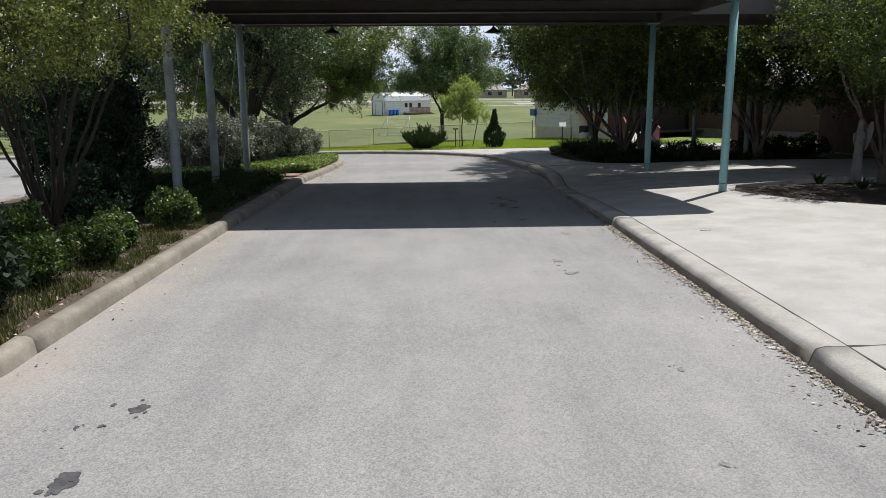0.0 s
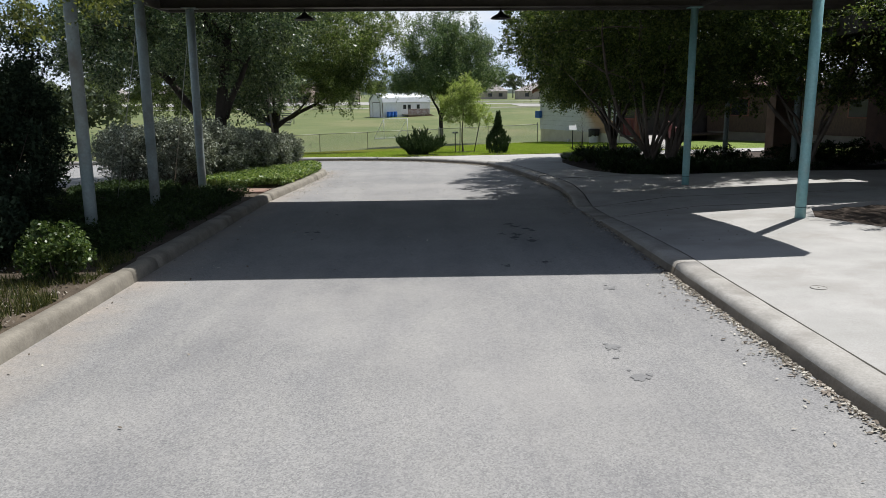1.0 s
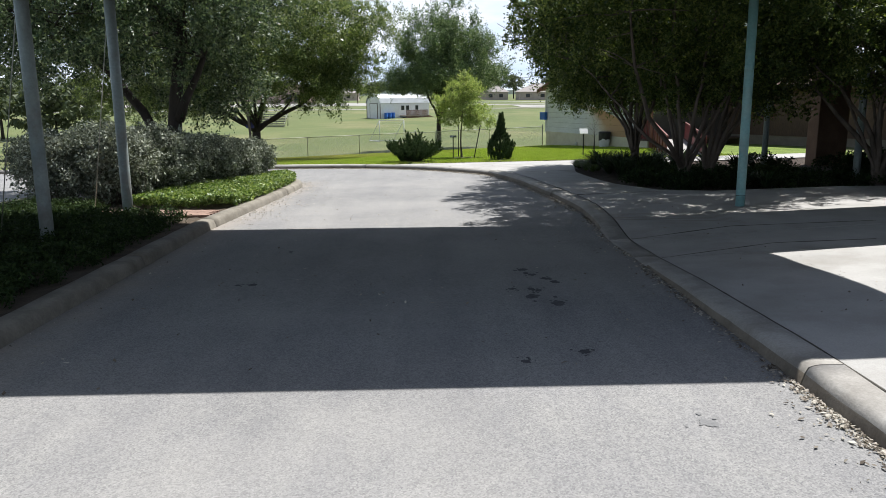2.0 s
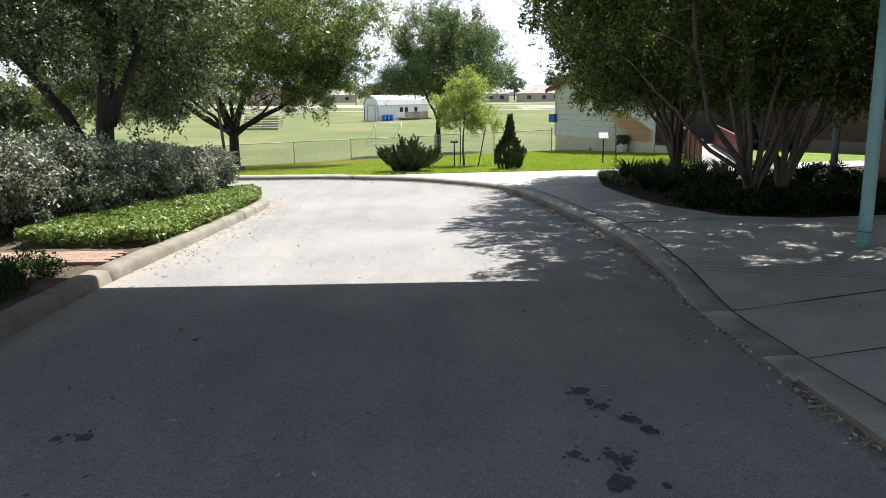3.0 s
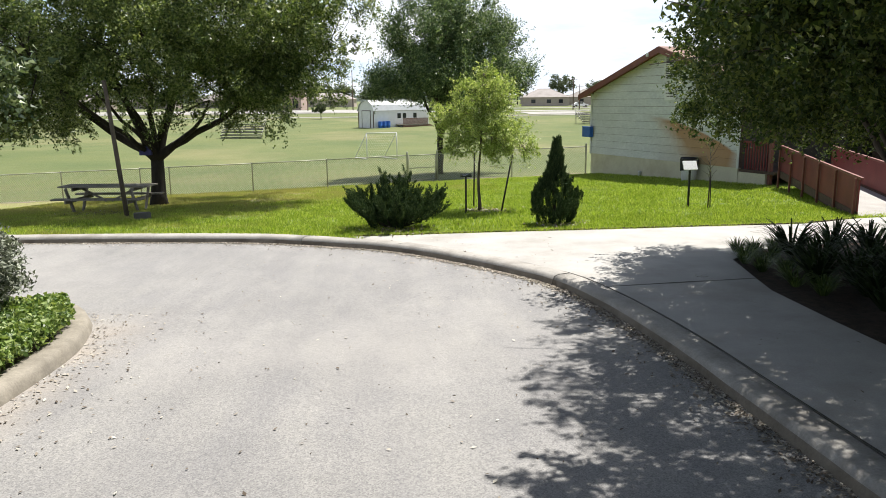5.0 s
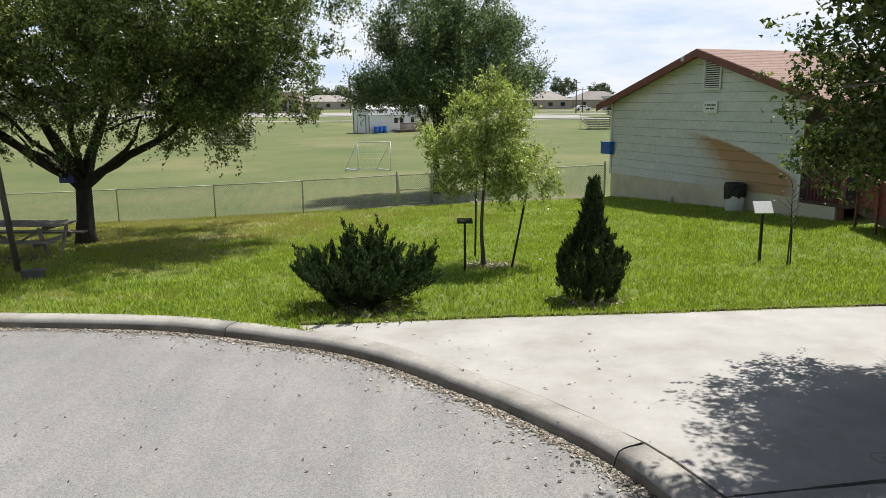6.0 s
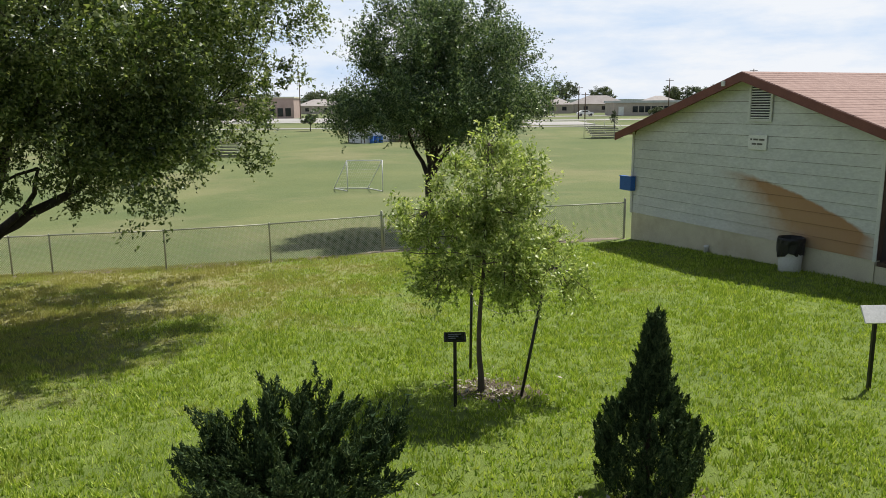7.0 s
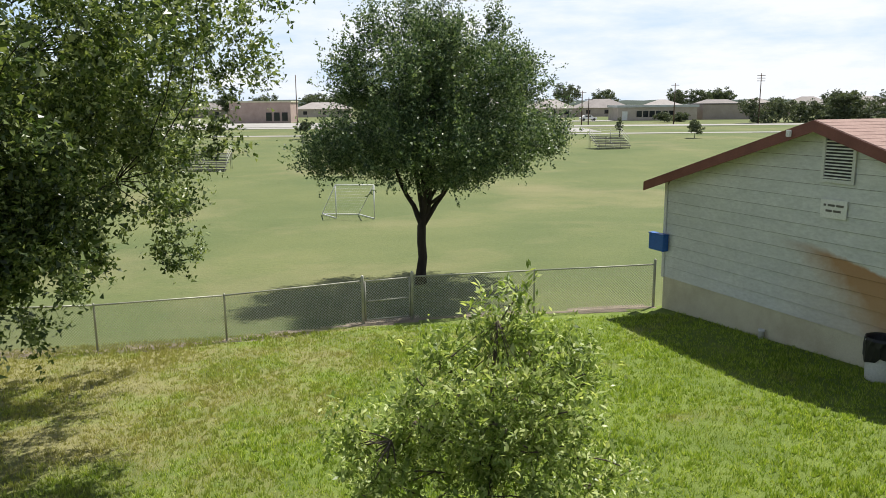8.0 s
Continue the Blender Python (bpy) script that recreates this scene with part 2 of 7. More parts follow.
def dry_lawn():
    nt = GRASS.node_tree
    b = nt.nodes["Principled BSDF"]
    src = b.inputs["Base Color"].links[0].from_socket
    nt.links.new(mix_node(nt, dryness(nt), src, (0.30, 0.265, 0.12)), b.inputs["Base Color"])


dry_lawn()
DIRT = mat("bare_dirt", (0.17, 0.14, 0.10), (0.28, 0.235, 0.17), 2, 20, 0.95, 0.8, stain=(0.2, 0.22, 0.07), stain_scale=0.8, stain_amount=0.9, dist=0.03)
OIL_OLD = mat("faded_oil_stain", (0.185, 0.184, 0.182), (0.235, 0.232, 0.228), 12, 60, 0.85, 0.3)
OIL = mat("oil_stain", (0.045, 0.045, 0.05), (0.10, 0.10, 0.105), 12, 60, 0.8, 0.3)
ROAD_FAR = mat("pale_far_road", (0.30, 0.29, 0.265), (0.40, 0.385, 0.355), 0.1, 4, 0.9, 0.1)
BLADE = leaf_mat("grass_blades", (0.18, 0.29, 0.03), (0.37, 0.50, 0.06), (0.66, 0.73, 0.19), 0.42, 0.6, 1.6, straw=(0.40, 0.36, 0.155))
LEAF_OAK = leaf_mat("oak_leaves", (0.032, 0.062, 0.016), (0.115, 0.17, 0.042), (0.42, 0.48, 0.20), 0.43, 0.36, 1.2, 0.5)
LEAF_DARK = leaf_mat("dark_oak_leaves", (0.022, 0.048, 0.02), (0.076, 0.125, 0.048), (0.31, 0.37, 0.19), 0.28, 0.4, 1.2, 0.5)
LEAF_ROUND = leaf_mat("round_tree_leaves", (0.024, 0.055, 0.02), (0.09, 0.155, 0.055), (0.36, 0.45, 0.22), 0.34, 0.4, 1.2, 0.5)
# greyer, paler leaves: distance haze is mixed into the colour
LEAF_FAR_HAZED = leaf_mat("hazed_far_tree_leaves", (0.065, 0.085, 0.048), (0.105, 0.13, 0.075), (0.18, 0.21, 0.13), 0.3, 0.6, 0.3, 0.2)
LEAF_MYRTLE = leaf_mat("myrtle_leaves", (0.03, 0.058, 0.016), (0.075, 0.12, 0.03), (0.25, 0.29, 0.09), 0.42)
# brighter copy of the myrtle leaves, sunlight put into the colour
LEAF_MYRTLE_LIT = leaf_mat("lit_copy_myrtle_leaves", (0.07, 0.095, 0.025), (0.14, 0.17, 0.045), (0.29, 0.30, 0.10), 0.4)
LEAF_YOUNG = leaf_mat("young_tree_leaves", (0.13, 0.20, 0.04), (0.35, 0.46, 0.115), (0.76, 0.81, 0.37), 0.5, 0.4, 1.2, 0.45)
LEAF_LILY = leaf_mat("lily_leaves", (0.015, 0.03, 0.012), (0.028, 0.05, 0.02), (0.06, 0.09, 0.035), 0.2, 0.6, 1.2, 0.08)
LEAF_SAGE = leaf_mat("sage_leaves", (0.085, 0.10, 0.07), (0.22, 0.24, 0.185), (0.53, 0.56, 0.46), 0.1, 0.8)
LEAF_COVER = leaf_mat("ground_cover_leaves", (0.05, 0.10, 0.024), (0.19, 0.29, 0.065), (0.46, 0.54, 0.20), 0.35, 0.42, 1.2, 0.4)
LEAF_WEED = leaf_mat("weed_leaves", (0.04, 0.055, 0.018), (0.09, 0.11, 0.035), (0.22, 0.20, 0.08), 0.25, 0.6, 1.2, 0.2)
LEAF_BUSH = leaf_mat("shrub_leaves", (0.036, 0.068, 0.016), (0.075, 0.125, 0.03), (0.21, 0.27, 0.09), 0.3, 0.4)
LEAF_JUNIPER = leaf_mat("juniper_foliage", (0.024, 0.048, 0.02), (0.045, 0.08, 0.032), (0.10, 0.14, 0.055), 0.2, 0.8, 1.2, 0.1)
LEAF_CEDAR = leaf_mat("cedar_foliage", (0.02, 0.033, 0.022), (0.034, 0.053, 0.033), (0.065, 0.088, 0.058), 0.15, 0.9, 1.2, 0.05)
LEAF_DRY = leaf_mat("fallen_leaves", (0.09, 0.068, 0.05), (0.29, 0.245, 0.20), (0.66, 0.61, 0.53), 0.1, 0.8)
LEAF_BOX = leaf_mat("box_leaves", (0.022, 0.042, 0.014), (0.036, 0.062, 0.02), (0.075, 0.11, 0.038), 0.2, 0.65, 1.2, 0.12)
# darker copy of the beige skirting, with the overhang's shade in its colour
SKIRT_SHADED = mat("shaded_beige_skirting", (0.19, 0.165, 0.13), (0.27, 0.24, 0.19), 1.5, 40, 0.9, 0.2)


# ---- building blocks ----
def link_mesh(name, verts, faces, material, parent=None, label="", smooth=False):
    me = bpy.data.meshes.new(name)
    me.from_pydata([tuple(v) for v in verts], [], faces)
    me.materials.append(material)
    if smooth:
        me.polygons.foreach_set("use_smooth", [True] * len(me.polygons))
    me.update()
    ob = new(name, me)
    if parent:
        ob.parent = parent
        ob.matrix_parent_inverse = parent.matrix_basis.inverted()
    return tagged(ob, label)


def part(name, bm, material, parent=None, label="", smooth=False):
    me = bpy.data.meshes.new(name)
    bm.normal_update()
    bm.to_mesh(me)
    bm.free()
    me.materials.append(material)
    if smooth:
        me.polygons.foreach_set("use_smooth", [True] * len(me.polygons))
    ob = new(name, me)
    if parent:
        ob.parent = parent
        ob.matrix_parent_inverse = parent.matrix_basis.inverted()
    return tagged(ob, label)


def thing(name, m, label, category, group="", kind=""):
    ob = new(name)
    ob.empty_display_size = 0.2
    ob.matrix_basis = m if isinstance(m, Matrix) else Matrix.Translation(m)
    return tagged(ob, label, category, group, kind)


def box(x0, x1, y0, y1, z0, z1, m=None, bevel=0.0):
    bm = bmesh.new()
    bmesh.ops.create_cube(bm, size=1)
    bmesh.ops.transform(bm, matrix=Matrix.Translation(((x0 + x1) / 2, (y0 + y1) / 2, (z0 + z1) / 2)) @ Matrix.Diagonal((x1 - x0, y1 - y0, z1 - z0, 1)), verts=bm.verts)
    if bevel:
        bmesh.ops.bevel(bm, geom=bm.edges[:], offset=bevel, segments=2, affect="EDGES")
    if m:
        bmesh.ops.transform(bm, matrix=m, verts=bm.verts)
    return bm


def join(*bms):
    out = bmesh.new()
    for b in bms:
        me = bpy.data.meshes.new("tmp")
        b.to_mesh(me)
        b.free()
        out.from_mesh(me)
        bpy.data.meshes.remove(me)
    return out


def tube_data(path, radii, sides=8, cap=True):
    """Vertices and faces of a tapered tube along a path."""
    path = [Vector(p) for p in path]
    vs, fs = [], []
    side = None
    for i, p in enumerate(path):
        d = (path[min(i + 1, len(path) - 1)] - path[max(i - 1, 0)]).normalized()
        if side is None:
            side = d.orthogonal().normalized()
        side = (side - d * side.dot(d)).normalized()
        up = d.cross(side)
        r = radii[i] if isinstance(radii, (list, tuple)) else radii
        for k in range(sides):
            a = 2 * math.pi * k / sides
            vs.append(p + (side * math.cos(a) + up * math.sin(a)) * r)
    for i in range(len(path) - 1):
        for k in range(sides):
            a, b = i * sides + k, i * sides + (k + 1) % sides
            fs.append((a, b, b + sides, a + sides))
    if cap:
        fs.append(tuple(range(sides - 1, -1, -1)))
        fs.append(tuple(range((len(path) - 1) * sides, len(path) * sides)))
    return vs, fs


def tubes(name, runs, material, parent=None, label="", sides=8, smooth=True):
    vs, fs = [], []
    for path, radii in runs:
        v, f = tube_data(path, radii, sides)
        fs += [tuple(i + len(vs) for i in q) for q in f]
        vs += v
    return link_mesh(name, vs, fs, material, parent, label, smooth)


def lathe(profile, sides=20, m=None):
    bm = bmesh.new()
    rings = [[bm.verts.new((r * math.cos(2 * math.pi * k / sides), r * math.sin(2 * math.pi * k / sides), z)) for k in range(sides)] for r, z in profile]
    for a, b in zip(rings, rings[1:]):
        for k in range(sides):
            bm.faces.new((a[k], a[(k + 1) % sides], b[(k + 1) % sides], b[k]))
    if profile[0][0] > 1e-4:
        bm.faces.new(rings[0][::-1])
    if profile[-1][0] > 1e-4:
        bm.faces.new(rings[-1])
    bmesh.ops.recalc_face_normals(bm, faces=bm.faces)
    if m:
        bmesh.ops.transform(bm, matrix=m, verts=bm.verts)
    return bm


def fast_mesh(name, co, per, material, parent=None, label=""):
    """Many loose polygons of the same number of corners, as one mesh. co: (n * per, 3)."""
    me = bpy.data.meshes.new(name)
    n = len(co) // per
    me.vertices.add(len(co))
    me.vertices.foreach_set("co", np.ascontiguousarray(co, dtype=np.float32).ravel())
    me.loops.add(n * per)
    me.loops.foreach_set("vertex_index", np.arange(n * per, dtype=np.int32))
    me.polygons.add(n)
    me.polygons.foreach_set("loop_start", np.arange(0, n * per, per, dtype=np.int32))
    me.polygons.foreach_set("loop_total", np.full(n, per, dtype=np.int32))
    me.materials.append(material)
    me.update(calc_edges=True)
    ob = new(name, me)
    if parent:
        ob.parent = parent
        ob.matrix_parent_inverse = parent.matrix_basis.inverted()
    return tagged(ob, label)


def leaf_quads(points, size, rng, long=1.9, up=0.5, axis=None, jitter=0.35):
    """Pointed leaf blades with a random turn at each point. axis: a preferred direction of the blades."""
    n = len(points)
    d = rng.normal(size=(n, 3))
    if axis is not None:
        d = d * 0.5 + axis * 1.2
    d /= np.linalg.norm(d, axis=1)[:, None] + 1e-9
    nrm = rng.normal(size=(n, 3)) + np.array((0, 0, up * 2))
    s = np.cross(d, nrm)
    s /= np.linalg.norm(s, axis=1)[:, None] + 1e-9
    k = size * (1 + jitter * rng.normal(size=n)).clip(0.45, 1.8)[:, None]
    a, b = d * k * long / 2, s * k / 2
    sag = np.cross(s, d) * k * 0.18
    co = np.empty((n, 4, 3))
    co[:, 0], co[:, 1], co[:, 2], co[:, 3] = points - a, points + b + sag, points + a, points - b + sag
    return co.reshape(-1, 3)


def leaf_tris(points, size, rng, long=1.9, up=0.5, axis=None, jitter=0.35):
    """Small far leaves: one pointed blade of three corners each."""
    q = leaf_quads(points, size, rng, long, up, axis, jitter).reshape(-1, 4, 3)
    mid, half = (q[:, 1] + q[:, 3]) / 2, (q[:, 1] - q[:, 3]) / 2
    co = np.stack([q[:, 2], q[:, 0] + half, q[:, 0] - half + (mid - (q[:, 0] + q[:, 2]) / 2)], 1)
    return co.reshape(-1, 3)


# ---- lie of the land ----
PY = [-40, 9, 13, 20.3, 29.4, 37.5, 54.3, 70, 85, 105, 130, 150, 175, 250, 900, 4000]
PZ = [0.3, 0, -0.03, -0.12, -0.43, -0.64, -1.46, -2.1, -2.4, -2.2, -1.6, -1.2, -0.6, 0.0, 3.0, 6.0]


def base_z(x, y):
    """Height of the paved level; lawns and walks lie a kerb above it."""
    b = np.interp(y, [20, 36, 41, 48, 54, 60, 95], [0, 0.008, 0.012, 0.025, 0.035, 0.035, 0])
    return np.interp(y, PY, PZ) + b * np.clip(x, -18, 16)


def mound(x, y):
    """A low swell of the lawn by the timber post."""
    return 0.05 * np.exp(-((x + 7.5) ** 2 / 14 + (y - 40.6) ** 2 / 5))


def lawn_z(x, y):
    return float(base_z(x, y) + mound(x, y)) + 0.14


def inside(poly, X, Y):
    r = np.zeros(np.shape(X), bool)
    for (x0, y0), (x1, y1) in zip(poly, poly[1:] + poly[:1]):
        if y0 == y1:
            continue
        c = (Y >= min(y0, y1)) & (Y < max(y0, y1))
        r ^= c & (X < x0 + (Y - y0) * (x1 - x0) / (y1 - y0))
    return r


def smooth_line(pts, step=0.3):
    """A polyline resampled through its points as a smooth curve."""
    p = [Vector((x, y, 0)) for x, y in pts]
    p = [p[0] * 2 - p[1]] + p + [p[-1] * 2 - p[-2]]
    out = []
    for a, b, c, d in zip(p, p[1:], p[2:], p[3:]):
        n = max(2, int((c - b).length / step))
        for i in range(n):
            t = i / n
            out.append(0.5 * (2 * b + (c - a) * t + (2 * a - 5 * b + 4 * c - d) * t * t + (3 * b - a - 3 * c + d) * t ** 3))
    out.append(p[-2])
    return [(v.x, v.y) for v in out]


KERB_R = smooth_line([(3.05, -12), (3.08, 2), (3.16, 7.3), (3.23, 12.6), (3.29, 15.7), (3.32, 17.37), (3.31, 18.72), (3.46, 20.4), (3.57, 22.2), (3.54, 24.4), (3.40, 27.1), (3.22, 29.6), (2.76, 31.95), (2.0, 33.35), (1.35, 34.2), (0.69, 35.0), (-0.1, 35.7), (-1.4, 36.4), (-2.6, 36.92), (-4.0, 37.2), (-6.2, 37.5), (-9.0, 37.8), (-17, 38.3), (-40, 39.0)])
KERB_L = smooth_line([(-3.45, -12), (-3.42, 2), (-3.36, 7), (-3.27, 12.6), (-3.16, 20.2), (-3.0, 25.0), (-2.95, 28.6), (-3.1, 29.9), (-3.5, 30.9), (-4.3, 31.6), (-6.0, 31.9), (-8.0, 31.0), (-8.9, 28.5), (-9.0, 22), (-9.0, 5), (-9.0, -12)])
ROAD = KERB_R + [(-40, 20), (-20, 20), (-15.5, 19), (-15.5, -12)] + KERB_L[::-1]
# walks: the wide one beside the drive, and the path on to the ramp
def beside(line, d):
    """The line shifted d to the right of its way."""
    out = []
    for i, (x, y) in enumerate(line):
        (ax, ay), (bx_, by_) = line[max(i - 1, 0)], line[min(i + 1, len(line) - 1)]
        n = math.hypot(bx_ - ax, by_ - ay)
        out.append((x + d * (by_ - ay) / n, y - d * (bx_ - ax) / n))
    return out


KB = [b if y < 32.6 else a for (x, y), a, b in zip(KERB_R, beside(KERB_R, 0.312), beside(KERB_R, 0.332))]
BACK_OF_BED = [(10.6, 35.2), (8.0, 34.6), (6.4, 34.0), (5.68, 33.2), (5.3, 31.0), (5.28, 29.4), (5.28, 27.6), (5.36, 26.3), (5.85, 24.4), (6.8, 23.7)]
WALK = [p for p in KB if p[0] > -0.7] + [(-0.7, 36.55), (0.4, 36.62), (2.2, 36.72), (4.6, 36.76), (6.5, 36.84), (8.6, 36.9), (10.2, 37.5), (11.9, 37.7), (16.4, 38.6), (16.4, 36.2)] + BACK_OF_BED + [(16.5, 23.4), (16.5, 17.4), (8.6, 17.2), (7.0, 16.6), (6.55, 15.6), (7.1, 14.2), (8.4, 12.6), (12, 10.6), (16.5, 9.5), (16.5, -12)]
BED_R = BACK_OF_BED + [(16.5, 23.4), (16.5, 36.2)]
BED_S = [(16.5, 17.4), (8.6, 17.2), (7.0, 16.6), (6.55, 15.6), (7.1, 14.2), (8.4, 12.6), (12, 10.6), (16.5, 9.5)]


def right_height(x, y):
    return float(np.interp(y, [-20, 13.2, 15.7, 17.3, 18.75, 20.4, 22.2, 60], [0.16, 0.155, 0.09, 0.014, 0.014, 0.10, 0.15, 0.15]))


def walk_z(x, y):
    if y < 24 and x < 5.2:
        k = max(0.0, (x - 3.7) / 1.5)
        return float(base_z(x, y)) + (right_height(x, y) - 0.008) * (1 - k) + (0.15 + 0.04) * k
    return float(base_z(x, y)) + 0.15 + 0.025 * max(0.0, min(x - 3.6, 6.0)) * (1.0 if y < 24 else max(0.0, 1 - (y - 24) / 8))


def heightfield(name, xs, ys, zfun, keep, material, parent=None, label=""):
    X, Y = np.meshgrid(xs, ys)
    Z = zfun(X, Y)
    nx, ny = len(xs), len(ys)
    i = np.arange(nx * ny).reshape(ny, nx)
    q = np.stack([i[:-1, :-1], i[:-1, 1:], i[1:, 1:], i[1:, :-1]], -1).reshape(-1, 4)
    if keep is not None:
        cx, cy = (X[:-1, :-1] + X[1:, 1:]) / 2, (Y[:-1, :-1] + Y[1:, 1:]) / 2
        q = q[keep(cx, cy).ravel()]
    used = np.unique(q)
    new_id = np.zeros(nx * ny, int)
    new_id[used] = np.arange(len(used))
    co = np.stack([X.ravel(), Y.ravel(), Z.ravel()], -1)[used]
    return link_mesh(name, co.tolist(), new_id[q].tolist(), material, parent, label, True)


def ground_z(X, Y):
    z = base_z(X, Y)
    near = (np.abs(X) < 45) & (Y < 60) & (Y > -15)
    low = inside(WALK, X, Y) | inside(BED_R, X, Y) | inside(BED_S, X, Y) | inside(KERB_L, X, Y)
    for dx, dy in ((0, 0), (0.17, 0), (-0.17, 0), (0, 0.17), (0, -0.17), (0.12, 0.12), (-0.12, -0.12), (0.12, -0.12), (-0.12, 0.12)):
        low |= inside(ROAD, X + dx, Y + dy)
    for dx, dy in ((-0.33, 0), (-0.27, -0.2), (-0.2, -0.27)):
        low |= inside(ROAD, X + dx, Y + dy) & (X > 0.5)
    for dx in (0.12, 0.24):
        low |= inside(WALK, X + dx, Y) & (X > 2.4) & (Y < 33)
    rough = 0.02 * np.sin(X * 1.7 + 0.6 * Y) * np.sin(Y * 1.3 - X * 0.4)
    return np.where(low & near, z - 0.10, z + mound(X, Y) + 0.14 + np.where(Y > 38, rough, 0.4 * rough))


gx = np.concatenate([[-3000, -1200, -500, -250, -140, -90, -60, -40], np.arange(-30, -16, 1.0), np.arange(-16, 17, 0.22), np.arange(17, 30, 1.0), [30, 40, 60, 90, 140, 250, 500, 1200, 3000]])
gy = np.concatenate([[-1500, -400, -120, -50, -25], np.concatenate([np.arange(-14, 26, 0.3), np.arange(26, 41, 0.2)]), np.arange(41, 53, 0.6), np.arange(53, 57, 0.25), np.arange(57, 60, 0.6), np.arange(60, 110, 2.5), [112, 118, 124, 130, 138, 146, 155, 165, 180, 200, 230, 280, 400, 700, 1400, 3500]])
ground = tagged(heightfield("ground", gx, gy, ground_z, None, GRASS), "mown green grass with dry yellowish patches", "lawn", kind="structure")
ground.data.materials.append(FIELD)
ground.data.materials.append(DIRT)
for p in ground.data.polygons:
    c = p.center
    line = float(np.interp(c.x, [-34, -9.95, -6.4, -3.3, 0.1, 1.4, 8.2], [55.6, 53.95, 53.7, 54.2, 55.3, 55.6, 55.7]))
    p.material_index = 2 if abs(c.y - line) < 0.28 + 0.12 * math.sin(c.x * 2.1) and c.x < 8.3 else int(c.y > line or abs(c.x) > 19)
road = heightfield("road", np.arange(-41, 5, 0.25), np.arange(-12, 40, 0.25), lambda X, Y: base_z(X, Y), lambda X, Y: np.any([inside(ROAD, X + a, Y + b) for a in (-0.14, 0, 0.14) for b in (-0.14, 0, 0.14)], axis=0), ASPHALT)
tagged(road, "worn light grey asphalt driveway with dark oil spots", "road", kind="structure")


def swept_kerb(name, line, width, height, side, material, label, joint=3.0, cuts=(), face=None):
    """Kerb stones along a line, cut at the given places and else every joint metres. side: +1 where the back lies to the right of the way along it."""
    whole = tagged(new(name), label, "kerb", kind="structure")
    pts = [Vector((x, y, 0)) for x, y in line]
    run, stones, acc = [pts[0]], [], 0.0
    breaks = {min(range(len(pts)), key=lambda i: (pts[i] - Vector((x, y, 0))).length) for x, y in cuts}
    for i, (a, b) in enumerate(zip(pts, pts[1:])):
        acc += (b - a).length
        run.append(b)
        if acc > joint or i + 1 in breaks:
            stones.append(run)
            run, acc = [b], 0.0
    if len(run) > 1:
        stones.append(run)
    for s in stones:
        vs, fs = [], []
        n = len(s)
        for i, p in enumerate(s):
            d = (s[min(i + 1, n - 1)] - s[max(i - 1, 0)]).normalized()
            nrm = Vector((d.y, -d.x, 0)) * side
            q = p + d * (0.005 if i == 0 else -0.005 if i == n - 1 else 0)
            z = float(base_z(q.x, q.y))
            h = height(q.x, q.y)
            wob = (0.006 if side > 0 or q.y > 6.2 else 0.03) * noise.noise(q * (2.1 if side > 0 or q.y > 6.2 else 5.0))
            wide = width(q.x, q.y)
            k = wide / 0.318
            for u, v in ((-0.01, -0.12), (0.0, 0.0), (0.025 * k, 0.55 * h), (0.05 * k, 0.86 * h), (0.09 * k, h - 0.008), (0.14 * k, h), (wide - 0.01, h), (wide, h - 0.012), (wide, -0.12)):
                vs.append(q + nrm * (u + wob) + Vector((0, 0, z + v + wob)))
        for i in range(n - 1):
            for j in range(8):
                a = i * 9 + j
                fs.append((a, a + 1, a + 10, a + 9) if side > 0 else (a, a + 9, a + 10, a + 1))
        fs.append(tuple(range(9)))
        fs.append(tuple(range((n - 1) * 9 + 8, (n - 1) * 9 - 1, -1)))
        stone = link_mesh("kerb_stone", vs, fs, material, whole, "", True)
        # the road-side faces take a second, darker concrete than the tops
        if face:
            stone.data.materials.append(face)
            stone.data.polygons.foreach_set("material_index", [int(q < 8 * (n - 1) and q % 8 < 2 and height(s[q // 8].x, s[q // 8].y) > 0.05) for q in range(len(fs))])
    return whole


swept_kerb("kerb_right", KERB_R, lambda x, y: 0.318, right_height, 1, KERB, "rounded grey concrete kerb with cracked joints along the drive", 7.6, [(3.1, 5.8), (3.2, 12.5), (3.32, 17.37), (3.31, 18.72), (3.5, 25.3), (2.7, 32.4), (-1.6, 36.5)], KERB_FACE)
swept_kerb("kerb_left", KERB_L, lambda x, y: 0.185 if y < 13.4 else 0.27, lambda x, y: 0.16 if y < 13.4 else 0.15, -1, KERB_OLD, "weathered stained concrete kerb round the planted island", 6.0, [(-3.25, 13.4), (-3.2, 17.4), (-3.1, 20.6)])


def joint_slope(c):
    """The last joint runs askew to the others."""
    return 0.138 if c > 31 else 0.0


